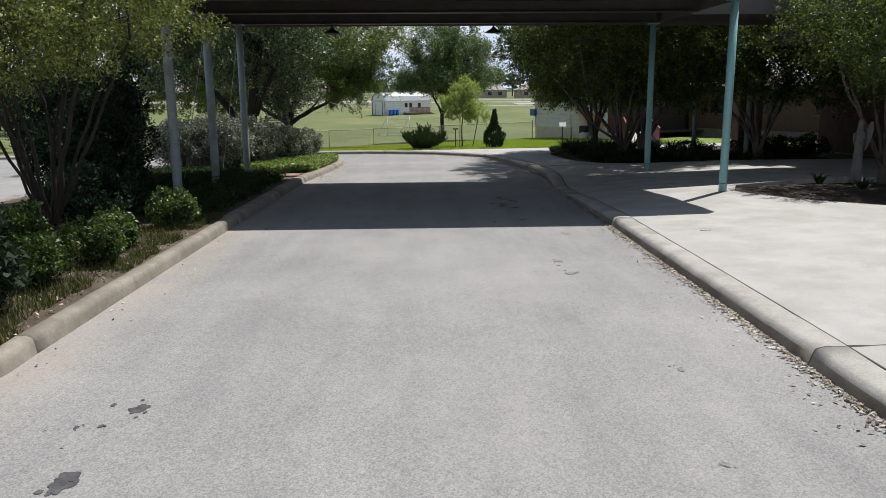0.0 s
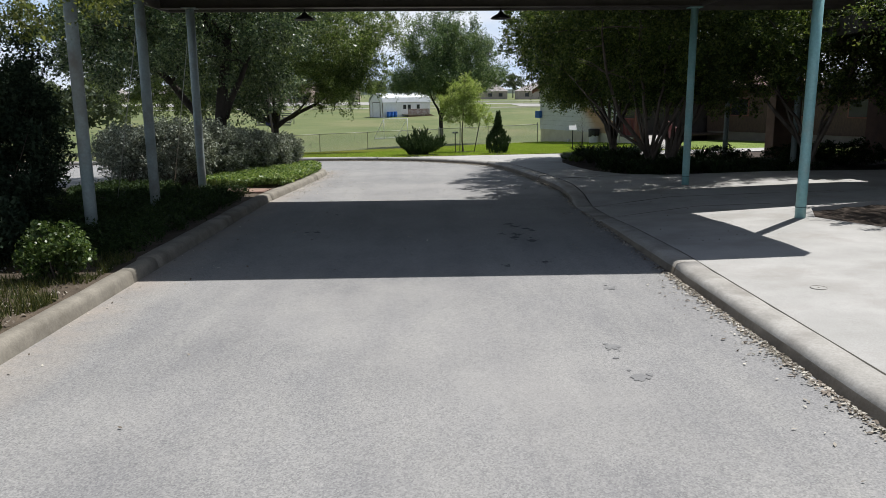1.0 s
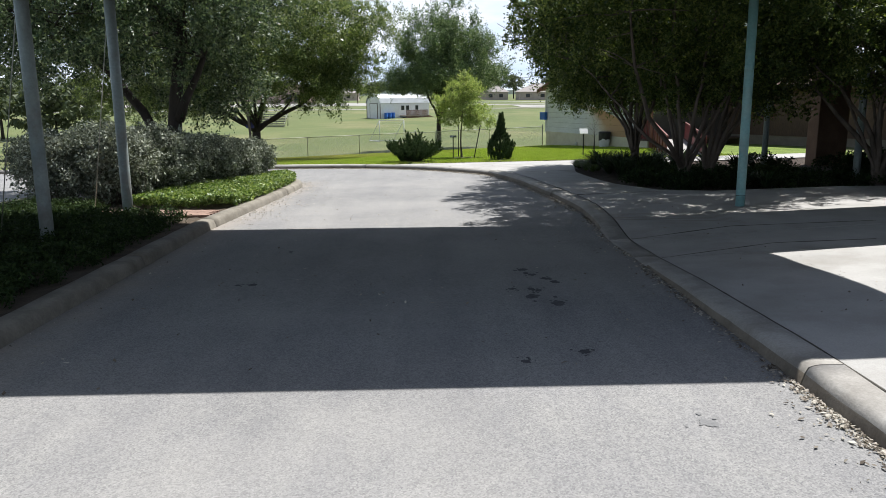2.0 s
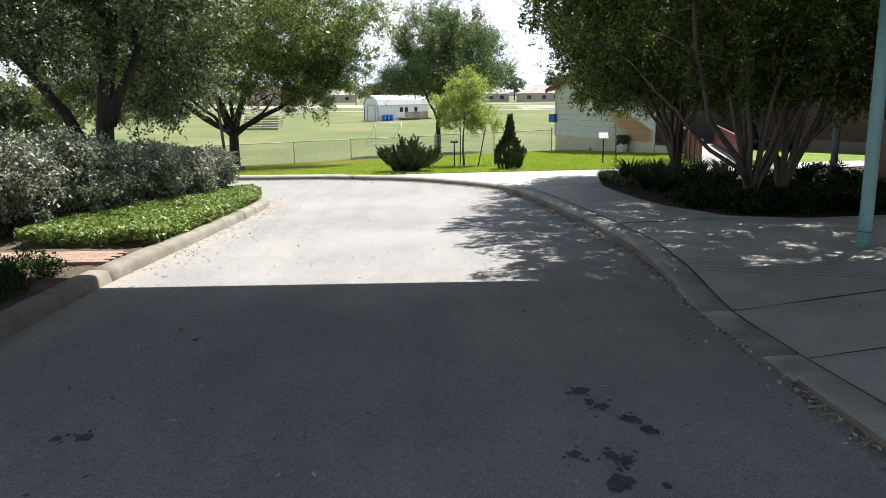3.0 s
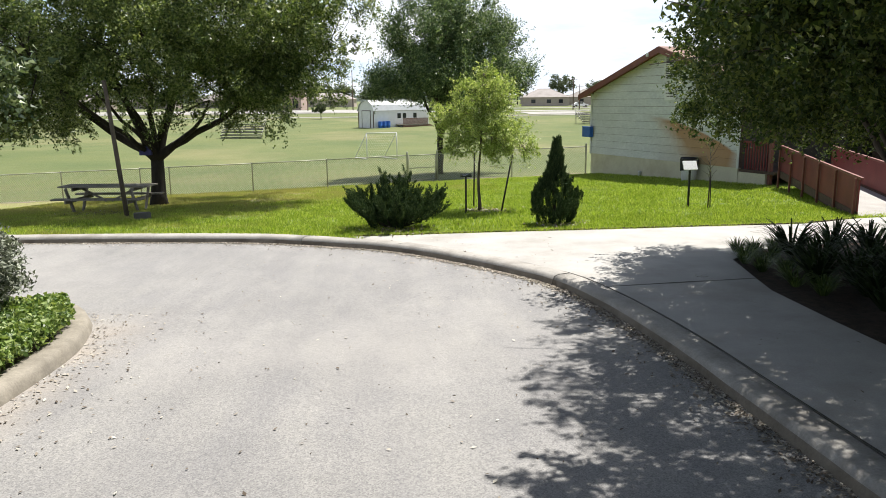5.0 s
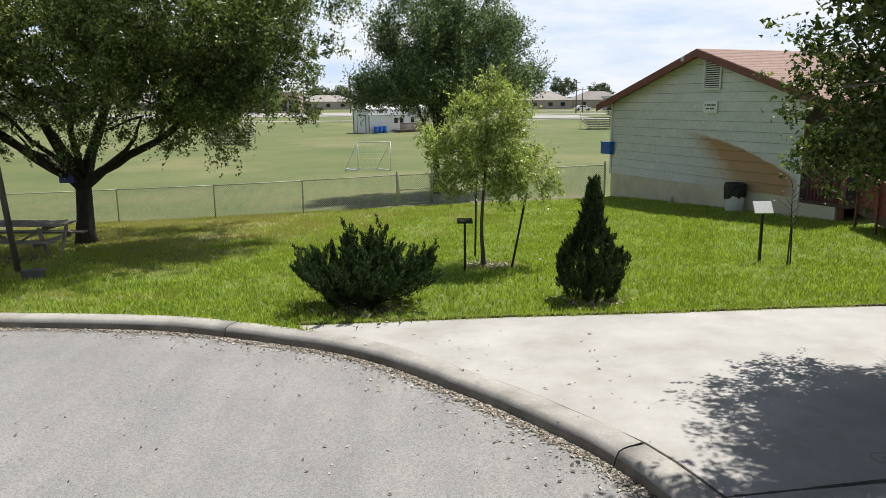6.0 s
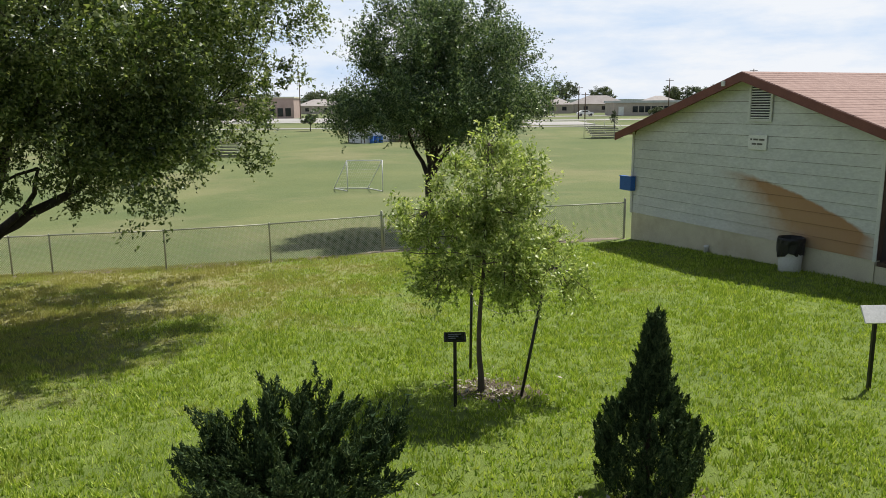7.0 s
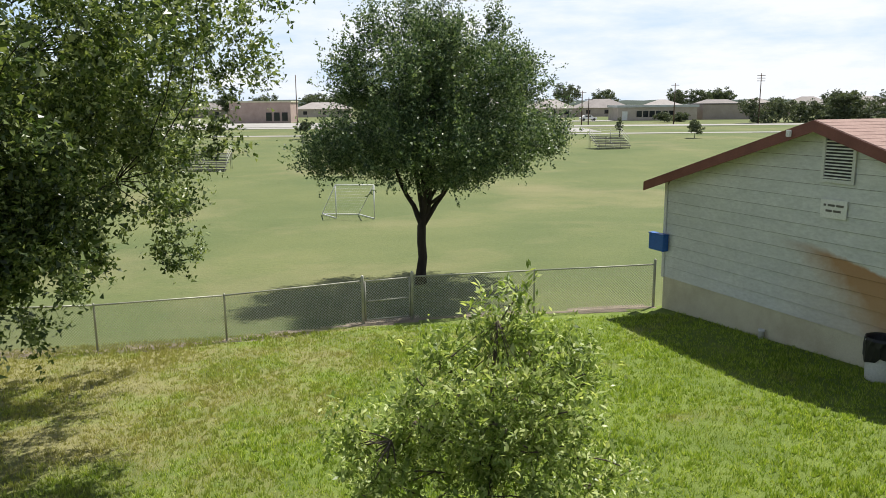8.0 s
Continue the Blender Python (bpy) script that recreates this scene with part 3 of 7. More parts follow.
def slabs(name, poly, zfun, material, label, cuts_y, cuts_x, thick=0.12):
    """A walk of cast slabs, cut at the joints; every slab is a piece of its own."""
    w = tagged(new(name), label, "pavement", kind="structure")
    bm = bmesh.new()
    bm.faces.new([bm.verts.new((x, y, 0)) for x, y in poly])
    for c in cuts_y:
        bmesh.ops.bisect_plane(bm, geom=bm.verts[:] + bm.edges[:] + bm.faces[:], plane_co=(3.61, c, 0), plane_no=(-joint_slope(c), 1, 0))
    for c in cuts_x:
        near = [f for f in bm.faces if f.calc_center_median().y < 32.3]
        near += list({v for f in near for v in f.verts}) + list({d for f in near for d in f.edges})
        bmesh.ops.bisect_plane(bm, geom=near, plane_co=(c, 0, 0), plane_no=(1, 0, 0))
    for f in bm.faces:
        ring = [v.co.copy() for v in f.verts]
        k = len(ring)
        turn = 1 if sum(ring[i].x * ring[(i + 1) % k].y - ring[(i + 1) % k].x * ring[i].y for i in range(k)) > 0 else -1
        shrunk = []
        for i in range(k):
            d1, d2 = (ring[i] - ring[i - 1]).normalized(), (ring[(i + 1) % k] - ring[i]).normalized()
            n1, n2 = Vector((-d1.y, d1.x, 0)) * turn, Vector((-d2.y, d2.x, 0)) * turn
            shrunk.append(ring[i] + (n1 + n2) * ((0.011 if ring[i].y < 32.6 else 0.003) / max(0.4, 1 + n1.dot(n2))))
        ring = shrunk
        b2 = bmesh.new()
        top = b2.faces.new([b2.verts.new(p) for p in ring])
        if top.normal.z < 0 or top.calc_area() < 0.01:
            b2.normal_update()
            if top.normal.z < 0:
                top.normal_flip()
        ex = bmesh.ops.extrude_face_region(b2, geom=[top])
        low = [g for g in ex["geom"] if isinstance(g, bmesh.types.BMVert)]
        low_set = set(low)
        for v in b2.verts:
            v.co.z = zfun(v.co.x, v.co.y) - (0.0 if v in low_set else thick)
        bmesh.ops.triangulate(b2, faces=[g for g in b2.faces if len(g.verts) > 4])
        bmesh.ops.recalc_face_normals(b2, faces=b2.faces)
        part("slab", b2, material, w)
    bm.free()
    return w


slabs("pavement_walk", WALK, walk_z, CONCRETE, "pale concrete walk of cast slabs beside the drive", [-6, 0.8, 5.8, 17.3, 18.75, 24.0, 31.52], [9.6])


def joint_dirt(line, width, seed):
    """Dirt that fills and fringes a joint of the walk."""
    vs = []
    for i, (x, y) in enumerate(line):
        (ax, ay), (bx_, by_) = line[max(i - 1, 0)], line[min(i + 1, len(line) - 1)]
        n = math.hypot(bx_ - ax, by_ - ay)
        w = width * (0.75 + 0.9 * noise.noise(Vector((x * 2.3, y * 2.3, seed))) + 0.35 * noise.noise(Vector((x * 11, y * 11, seed))))
        w = max(0.008, w)
        for sgn in (-1, 1):
            px_, py_ = x - sgn * w / 2 * (by_ - ay) / n, y + sgn * w / 2 * (bx_ - ax) / n
            vs.append((px_, py_, walk_z(px_, py_) + 0.004))
    fs = [(2 * i, 2 * i + 2, 2 * i + 3, 2 * i + 1) for i in range(len(line) - 1)]
    link_mesh("joint_dirt", vs, fs, JOINT, bpy.data.objects["pavement_walk"], "dark dirt in the slab joint")


for c, x0, x1 in ((5.8, 3.45, 9.6), (17.3, 3.68, 6.6), (18.75, 3.66, 8.5), (24.0, 3.88, 5.9), (31.52, 3.3, 5.4)):
    joint_dirt([(x0 + (x1 - x0) * i / 60, c + joint_slope(c) * (x0 + (x1 - x0) * i / 60 - 3.61)) for i in range(61)], 0.04, c)
joint_dirt([(x - 0.006, y) for x, y in KB if 1 < y < 32.5], 0.02, 2.0)
# flat dark strips drawn for the recessed score lines
for k in range(5):
    vs = []
    for i in range(25):
        x = 3.75 + i * 0.075
        y = 20.95 - 0.17 * k + (x - 3.75) * -0.55 - 0.08 * (x - 3.75) ** 2
        vs += [(x, y, walk_z(x, y) + 0.003), (x, y + 0.022, walk_z(x, y + 0.022) + 0.003)]
    link_mesh("groove", vs, [(2 * i, 2 * i + 2, 2 * i + 3, 2 * i + 1) for i in range(24)], KERB_FACE, bpy.data.objects["pavement_walk"], "dark scored line")


def bed(name, poly, up, material, label, step=0.3, grow=True):
    xs = np.arange(min(p[0] for p in poly) - step, max(p[0] for p in poly) + 2 * step, step)
    ys = np.arange(min(p[1] for p in poly) - step, max(p[1] for p in poly) + 2 * step, step)
    rng = np.random.default_rng(5)
    bump = rng.normal(scale=0.012, size=(len(ys), len(xs)))
    def keep(X, Y):
        k = inside(poly, X, Y)
        for a, b in ((step, 0), (-step, 0), (0, step), (0, -step)) if grow else ():
            k |= inside(poly, X + a, Y + b)
        return k
    return tagged(heightfield(name, xs, ys, lambda X, Y: base_z(X, Y) + up + bump, keep, material), label, "planting bed", kind="structure")


bed("ground_bed_myrtles", BED_R, 0.105, MULCH, "dark bark mulch under the shade trees")
bed("ground_bed_statue", BED_S, 0.18, MULCH, "dark bark mulch round the garden statue", 0.2)
bed("ground_bed_island", beside(KERB_L, -0.15), 0.115, SOIL, "dark soil bed of the planted island", 0.15, False)


# ---- the drive canopy ----
def canopy():
    z0, x0, x1, y0, y1 = 4.0, -5.5, 6.47, 14.27, 21.7
    c = thing("drive_canopy", (0, 18.4, z0), "dark brown flat metal canopy over the drive on round steel poles", "canopy")
    part("roof", box(x0 + 0.05, x1 - 0.05, y0 + 0.05, y1 - 0.05, z0 + 0.34, z0 + 0.46), CANOPY, c)
    for a, b, cc, d in ((x0, x1, y0, y0 + 0.05), (x0, x1, y1 - 0.05, y1), (x0, x0 + 0.05, y0 + 0.05, y1 - 0.05), (x1 - 0.05, x1, y0 + 0.05, y1 - 0.05)):
        part("fascia", box(a, b, cc, d, z0 + 0.02, z0 + 0.5, bevel=0.008), FASCIA, c)
    for y in (15.47, 18.2, 20.95):
        prof = [(-0.14, 0.02), (0.14, 0.02), (0.14, 0.036), (0.012, 0.036), (0.012, 0.28), (0.14, 0.28), (0.14, 0.3), (-0.14, 0.3), (-0.14, 0.28), (-0.012, 0.28), (-0.012, 0.036), (-0.14, 0.036)]
        vs = [(xx, y + a, z0 + b) for xx in (x0 + 0.1, x1 - 0.1) for a, b in prof]
        fs = [(i, (i + 1) % 12, (i + 1) % 12 + 12, i + 12) for i in range(12)] + [tuple(range(11, -1, -1)), tuple(range(12, 24))]
        link_mesh("beam", vs, fs, CANOPY, c)
    for x in np.arange(x0 + 0.8, x1, 1.15):
        part("joist", box(x - 0.03, x + 0.03, y0 + 0.06, y1 - 0.06, z0 + 0.302, z0 + 0.338), CANOPY, c)
    # the covered way that runs on to the school
    part("link_roof", box(x1 + 0.002, 15.2, 18.67, 21.62, z0 + 0.1, z0 + 0.3), CANOPY, c)
    for a, b, cc, d in ((x1 + 0.002, 15.2, 18.6, 18.66), (x1 + 0.002, 15.2, 21.63, 21.68)):
        part("link_fascia", box(a, b, cc, d, z0 + 0.0, z0 + 0.36, bevel=0.008), FASCIA, c)


canopy()


def pole(x, y, r, material, label, top=4.02):
    z = walk_z(x, y) if x > 0 else lawn_z(x, y) + 0.0
    p = thing("canopy_pole", (x, y, z), label, "pole", "poles of the drive canopy")
    part("shaft", lathe([(r, -0.15), (r, 0.6), (r, 2.0), (r, top - z - 0.03)], 24, pose(x, y, z)), material, p, smooth=True)
    part("collar", lathe([(r + 0.002, 0.165), (r + 0.004, 0.167), (r + 0.004, 0.178), (r + 0.002, 0.18)], 24, pose(x, y, z)), RUSTY_TEAL if x > 0 else material, p)
    part("cap_plate", box(x - r - 0.06, x + r + 0.06, y - r - 0.06, y + r + 0.06, top - 0.028, top - 0.004, bevel=0.004), material, p)
    return p


pole(6.3, 15.62, 0.082, TEAL, "bright teal painted round steel pole on the walk")
pole(6.33, 21.12, 0.082, TEAL, "teal painted round steel pole at the edge of the tree bed")
pole(-4.9, 15.35, 0.092, TEAL_WORN, "faded grey-teal steel pole in the planting strip")
pole(-4.88, 18.15, 0.092, TEAL_WORN, "faded rust-stained steel pole in the planting strip")
pole(-4.72, 20.75, 0.088, TEAL_WORN, "faded grey steel pole with a pale edge")


def hanging_lamp(x, y):
    l = thing("canopy_lamp", (x, y, 3.84), "dark metal dish lamp hanging under the canopy edge", "lamp", "canopy lamps")
    part("shade", lathe([(0.045, 0.16), (0.06, 0.12), (0.20, 0.04), (0.235, 0.0), (0.225, 0.0), (0.19, 0.035), (0.05, 0.11)], 24, pose(x, y, 3.80)), BLACK, l, smooth=True)
    part("stem", lathe([(0.018, 0.15), (0.018, 0.49)], 10, pose(x, y, 3.80)), BLACK, l)
    part("bulb", lathe([(0.0, -0.005), (0.035, 0.01), (0.04, 0.05), (0.03, 0.1)], 12, pose(x, y, 3.82)), WHITE, l)


hanging_lamp(2.01, 21.25)
hanging_lamp(-2.35, 21.25)


# ---- trees ----
def clump_centres(rng, blobs, count, gap=0.0, shell=0.55, gap_scale=0.9):
    """Clump centres within the blobs, thinned by noise, and the way outwards at each."""
    centres, ways = [], []
    vol = np.array([b[3] * b[4] * b[5] for b in blobs]) ** 0.75
    vol = vol / vol.sum()
    while len(centres) < count:
        b = blobs[rng.choice(len(blobs), p=vol)]
        d = rng.normal(size=3)
        d /= np.linalg.norm(d)
        r = shell + (1 - shell) * rng.random() ** 0.6 if rng.random() < 0.8 else rng.random()
        c = np.array(b[:3]) + d * r * np.array(b[3:6])
        if noise.noise(Vector(c * gap_scale)) < gap - 0.35:
            continue
        centres.append(c)
        ways.append(d)
    return np.array(centres), np.array(ways)


def clump_points(rng, blobs, count, per, spread, gap=0.0, shell=0.55, flat=0.7, gap_scale=0.9):
    """Clump centres within the blobs and leaf places round them."""
    centres, _ = clump_centres(rng, blobs, count, gap, shell, gap_scale)
    n = count * per
    idx = np.repeat(np.arange(count), per)
    off = rng.normal(size=(n, 3))
    off *= (rng.random((n, 1)) ** 0.45) * 1.75 / (np.linalg.norm(off, axis=1)[:, None] + 1e-9)
    off *= spread * (0.6 + 0.8 * rng.random((count, 1)))[idx]
    off[:, 2] *= flat
    return centres, centres[idx] + off


def unit(v):
    return v / (np.linalg.norm(v, axis=1)[:, None] + 1e-9)


def spray_points(rng, blobs, count, shoots, per, reach, gap=0.0, shell=0.55, gap_scale=0.9, rise=0.3, droop=0.1, fluff=0.1):
    """Clump centres, and the places and ways of leaves set along the thin shoots that spread from each."""
    centres, ways = clump_centres(rng, blobs, count, gap, shell, gap_scale)
    axis = unit(ways * 0.8 + np.array((0, 0, rise)) + rng.normal(size=(count, 3)) * 0.25)
    a = np.repeat(np.arange(count), shoots)
    long = reach * (0.55 + 0.75 * rng.random(count))[a][:, None]
    way = unit(axis[a] + rng.normal(size=(len(a), 3)) * 0.65)
    root = centres[a] + rng.normal(size=(len(a), 3)) * long * 0.16 - way * long * 0.2
    b = np.repeat(np.arange(len(a)), per)
    u = (rng.random((len(b), 1)) ** 0.75) * (0.7 + 0.5 * rng.random((len(a), 1)))[b]
    pts = root[b] + way[b] * long[b] * u + rng.normal(size=(len(b), 3)) * long[b] * fluff * (1.25 - 0.6 * u)
    pts[:, 2] -= (droop * long[b] * u * u)[:, 0]
    return centres, pts, unit(way[b] + rng.normal(size=(len(b), 3)) * 0.7)


def limb_path(rng, a, b, bow=0.15, n=6):
    a, b = Vector(a), Vector(b)
    d = b - a
    mid = (a + b) / 2 + Vector((rng.normal() * bow, rng.normal() * bow, abs(rng.normal()) * bow * 0.6 - 0.04)) * d.length
    pts = []
    for i in range(n + 1):
        t = i / n
        p = a * (1 - t) ** 2 + mid * 2 * t * (1 - t) + b * t * t
        pts.append(p + Vector(rng.normal(size=3)) * 0.012 * d.length * (0 < i < n))
    return pts


def tree(name, label, base, trunks, blobs, count, shoots, per, reach, leaf, leaf_material, bark, limbs=9, twigs=60, seed=1, gap=0.0, shell=0.5, group="", leaf_up=0.4, limb_r=0.45, min_x=None, gap_scale=0.9, long=1.45, quads=False, rise=0.3, droop=0.1, fluff=0.1, inner=0, inner_leaf=0.058):
    """trunks: list of (path, radius at base, radius at top). Leaves sit on shoots of the given reach."""
    rng = np.random.default_rng(seed)
    t = thing(name, base, label, "tree" if "bush" not in name else "bush", group)
    cs, pts, ways = spray_points(rng, blobs, count, shoots, per, reach, gap, shell, gap_scale, rise, droop, fluff)
    tips = []
    for path, r0, r1 in trunks:
        full = []
        for a, b in zip(path, path[1:]):
            seg = limb_path(rng, a, b, 0.04, 4)
            full += seg if not full else seg[1:]
        n = len(full)
        radii = [(r0 + (r1 - r0) * (i / (n - 1)) ** 0.8) * (1.35 if i == 0 else 1.1 if i == 1 else 1) for i in range(n)]
        tubes("trunk", [(full, radii)], bark, t, "", 10)
        tips.append((full, radii))
    order = rng.permutation(len(cs))
    runs, ends = [], []
    for k in range(limbs):
        full, radii = tips[k % len(tips)]
        i = len(full) - 1 - (0 if rng.random() < 0.55 else rng.integers(0, max(1, len(full) // 3)))
        tgt = min((cs[j] for j in order[k * 5:k * 5 + 5]), key=lambda c: (Vector(c) - full[i]).length) if k % 2 else cs[order[k]]
        tgt = Vector(full[i]) + (Vector(tgt) - Vector(full[i])) * 0.85
        path = limb_path(rng, full[i], tgt, 0.14, 7)
        r = radii[i] * limb_r * (0.8 + 0.5 * rng.random())
        tubes("limb", [(path, [r * (1 - 0.8 * j / 7) for j in range(8)])], bark, t, "", 7)
        ends.append((path, r))
    for k in range(twigs):
        c = Vector(cs[order[(k * 3 + 50) % len(cs)]])
        path, r = min(ends, key=lambda e: min((p - c).length for p in e[0][2:]))
        s = min(path[2:], key=lambda p: (p - c).length)
        tw = limb_path(rng, s, c, 0.12, 4)
        runs.append((tw, [max(0.006, r * 0.3 * (1 - 0.75 * j / 4)) for j in range(5)]))
    if runs:
        tagged(tubes("twig_work", runs, bark, t, "", 5), kind="stuff")
    if min_x is not None:
        keep = pts[:, 0] > np.where(pts[:, 1] < 28.2, min_x, np.where(pts[:, 1] < 30.8, min_x + 0.8, np.where((pts[:, 1] < 31.8) | (pts[:, 2] > 3.9), min_x + 1.7, min_x + 2.05))) + 0.25 * np.sin(pts[:, 1] * 2.3)
        keep &= (pts[:, 0] > 3.4) | (pts[:, 2] > 2.6)
        keep &= (pts[:, 1] > 24.3) | (pts[:, 0] > 3.4 + 0.3 * np.sin(pts[:, 1] * 4.1))
        pts, ways = pts[keep], ways[keep]
    shape, corners = (leaf_quads, 4) if quads else (leaf_tris, 3)
    fast_mesh("leaves", shape(pts, leaf, rng, long, leaf_up, ways, 0.25), corners, leaf_material, t)
    if inner:
        # the close leaves in the heart of the crown
        deep, _ = clump_centres(rng, [(*b[:3], *(0.62 * np.array(b[3:6]))) for b in blobs], inner, gap, 0.2, gap_scale)
        deep = deep[(deep[:, 0] > 3.7) | (deep[:, 1] < 22) | (deep[:, 1] > 36)] if min_x is not None else deep
        tagged(fast_mesh("inner_leaves", leaf_tris(deep, inner_leaf, rng, 1.35, leaf_up), 3, leaf_material, t), kind="stuff")
    return t


G = lawn_z
# the spreading oak beside the picnic table
ox, oy = -8.0, 46.8
oz = G(ox, oy)
tree("oak_tree", "broad spreading oak with a dark low-forked trunk", (ox, oy, oz),
     [([(ox, oy, oz - 0.1), (ox + 0.05, oy, oz + 1.7)], 0.25, 0.20),
      ([(ox + 0.05, oy, oz + 1.6), (ox + 1.5, oy - 0.5, oz + 2.4), (ox + 3.1, oy - 0.9, oz + 3.3)], 0.15, 0.07),
      ([(ox + 0.05, oy, oz + 1.6), (ox - 1.6, oy + 0.4, oz + 2.5), (ox - 3.2, oy + 0.5, oz + 3.6)], 0.16, 0.08),
      ([(ox + 0.05, oy, oz + 1.6), (ox + 0.5, oy + 0.6, oz + 3.4), (ox + 0.9, oy + 1.4, oz + 5.4)], 0.18, 0.08),
      ([(ox + 0.05, oy, oz + 1.6), (ox - 0.4, oy - 0.8, oz + 3.2), (ox - 0.8, oy - 1.8, oz + 5.0)], 0.17, 0.08)],
     [(ox, oy, oz + 6.4, 5.4, 5.2, 3.4), (ox + 3.6, oy - 0.4, oz + 4.4, 2.9, 3.2, 1.9), (ox - 3.6, oy, oz + 4.3, 3.0, 3.2, 2.0), (ox + 0.3, oy - 3.2, oz + 4.6, 3.6, 2.4, 2.0), (ox + 5.2, oy - 0.2, oz + 6.6, 2.6, 2.8, 2.0), (ox + 4.6, oy - 1.8, oz + 3.6, 1.7, 1.6, 1.1), (ox - 5.0, oy, oz + 6.4, 2.6, 2.8, 2.0), (ox + 2.4, oy, oz + 8.6, 2.6, 2.6, 1.8), (ox - 4.4, oy - 1.4, oz + 3.1, 2.2, 2.0, 1.0), (ox - 3.4, oy - 0.4, oz + 3.2, 2.3, 2.2, 1.4), (ox - 5.6, oy - 0.5, oz + 3.6, 2.6, 2.4, 1.9), (ox - 7.4, oy, oz + 4.8, 2.6, 2.6, 2.5), (ox - 6.0, oy - 1.0, oz + 6.4, 3.0, 2.8, 2.4), (ox - 1.8, oy - 2.2, oz + 7.2, 4.0, 3.2, 2.6), (ox + 1.6, oy - 2.0, oz + 6.0, 3.4, 3.0, 2.2), (ox + 1.2, oy - 4.4, oz + 5.3, 3.2, 1.9, 1.6), (ox - 2.6, oy - 4.6, oz + 5.2, 3.0, 1.9, 1.6), (ox + 4.6, oy - 0.6, oz + 4.6, 2.4, 2.6, 1.9), (ox + 5.4, oy - 0.4, oz + 6.4, 2.4, 2.4, 1.8), (ox + 4.4, oy - 3.6, oz + 6.4, 2.6, 2.2, 1.6), (ox + 2.2, oy - 3.4, oz + 7.2, 3.0, 2.4, 1.6), (ox + 3.2, oy + 4.6, oz + 5.6, 2.8, 2.6, 2.0), (ox - 0.6, oy + 5.0, oz + 5.8, 3.2, 2.6, 2.2), (ox - 0.5, oy - 2.5, oz + 4.2, 2.6, 1.8, 1.2), (ox + 2.4, oy - 2.6, oz + 4.3, 2.2, 1.8, 1.1), (ox - 3.5, oy - 2.0, oz + 4.1, 2.4, 1.8, 1.2), (ox + 5.1, oy - 1.6, 2.75, 1.3, 1.3, 0.9), (ox + 4.2, oy - 1.8, 2.5, 1.4, 1.3, 0.8), (ox + 5.0, oy - 1.4, 3.2, 1.5, 1.4, 0.9)],
     2550, 8, 20, 0.58, 0.047, LEAF_OAK, BARK_DARK, limbs=30, twigs=320, seed=3, inner=38000, inner_leaf=0.074, gap=0.26, shell=0.35, leaf_up=0.7, gap_scale=0.75)

# the tree behind the sage hedge
hx, hy = -6.05, 28.0
hz = G(hx, hy)
tree("shade_tree", "dense shade tree with a leaning second trunk behind the hedge", (hx, hy, hz),
     [([(hx, hy, hz - 0.1), (hx + 0.05, hy, hz + 2.4), (hx + 0.3, hy, hz + 4.2)], 0.22, 0.13),
      ([(hx, hy + 0.1, hz + 0.3), (hx - 0.9, hy + 0.2, hz + 2.0), (hx - 2.2, hy + 0.3, hz + 3.6)], 0.16, 0.09),
      ([(hx + 0.05, hy, hz + 1.8), (hx + 0.9, hy - 0.2, hz + 3.4)], 0.13, 0.07)],
     [(hx - 0.6, hy + 0.3, hz + 5.6, 4.2, 4.0, 2.9), (hx + 1.1, hy - 0.3, hz + 4.8, 1.6, 2.2, 1.5), (hx - 3.4, hy, hz + 4.4, 2.4, 2.8, 1.7), (hx - 2.0, hy - 2.0, hz + 4.0, 2.2, 1.8, 1.2), (hx + 1.05, hy + 1.6, hz + 2.0, 0.7, 0.7, 0.4), (hx + 0.15, hy + 1.0, hz + 2.15, 0.9, 0.9, 0.6), (hx + 1.4, hy + 2.2, hz + 2.7, 0.8, 0.8, 0.5), (hx + 0.9, hy + 1.2, hz + 3.2, 1.2, 1.2, 0.7)],
     950, 8, 19, 0.6, 0.05, LEAF_DARK, BARK_DARK, limbs=22, twigs=160, seed=4, inner=14000, gap=0.1)

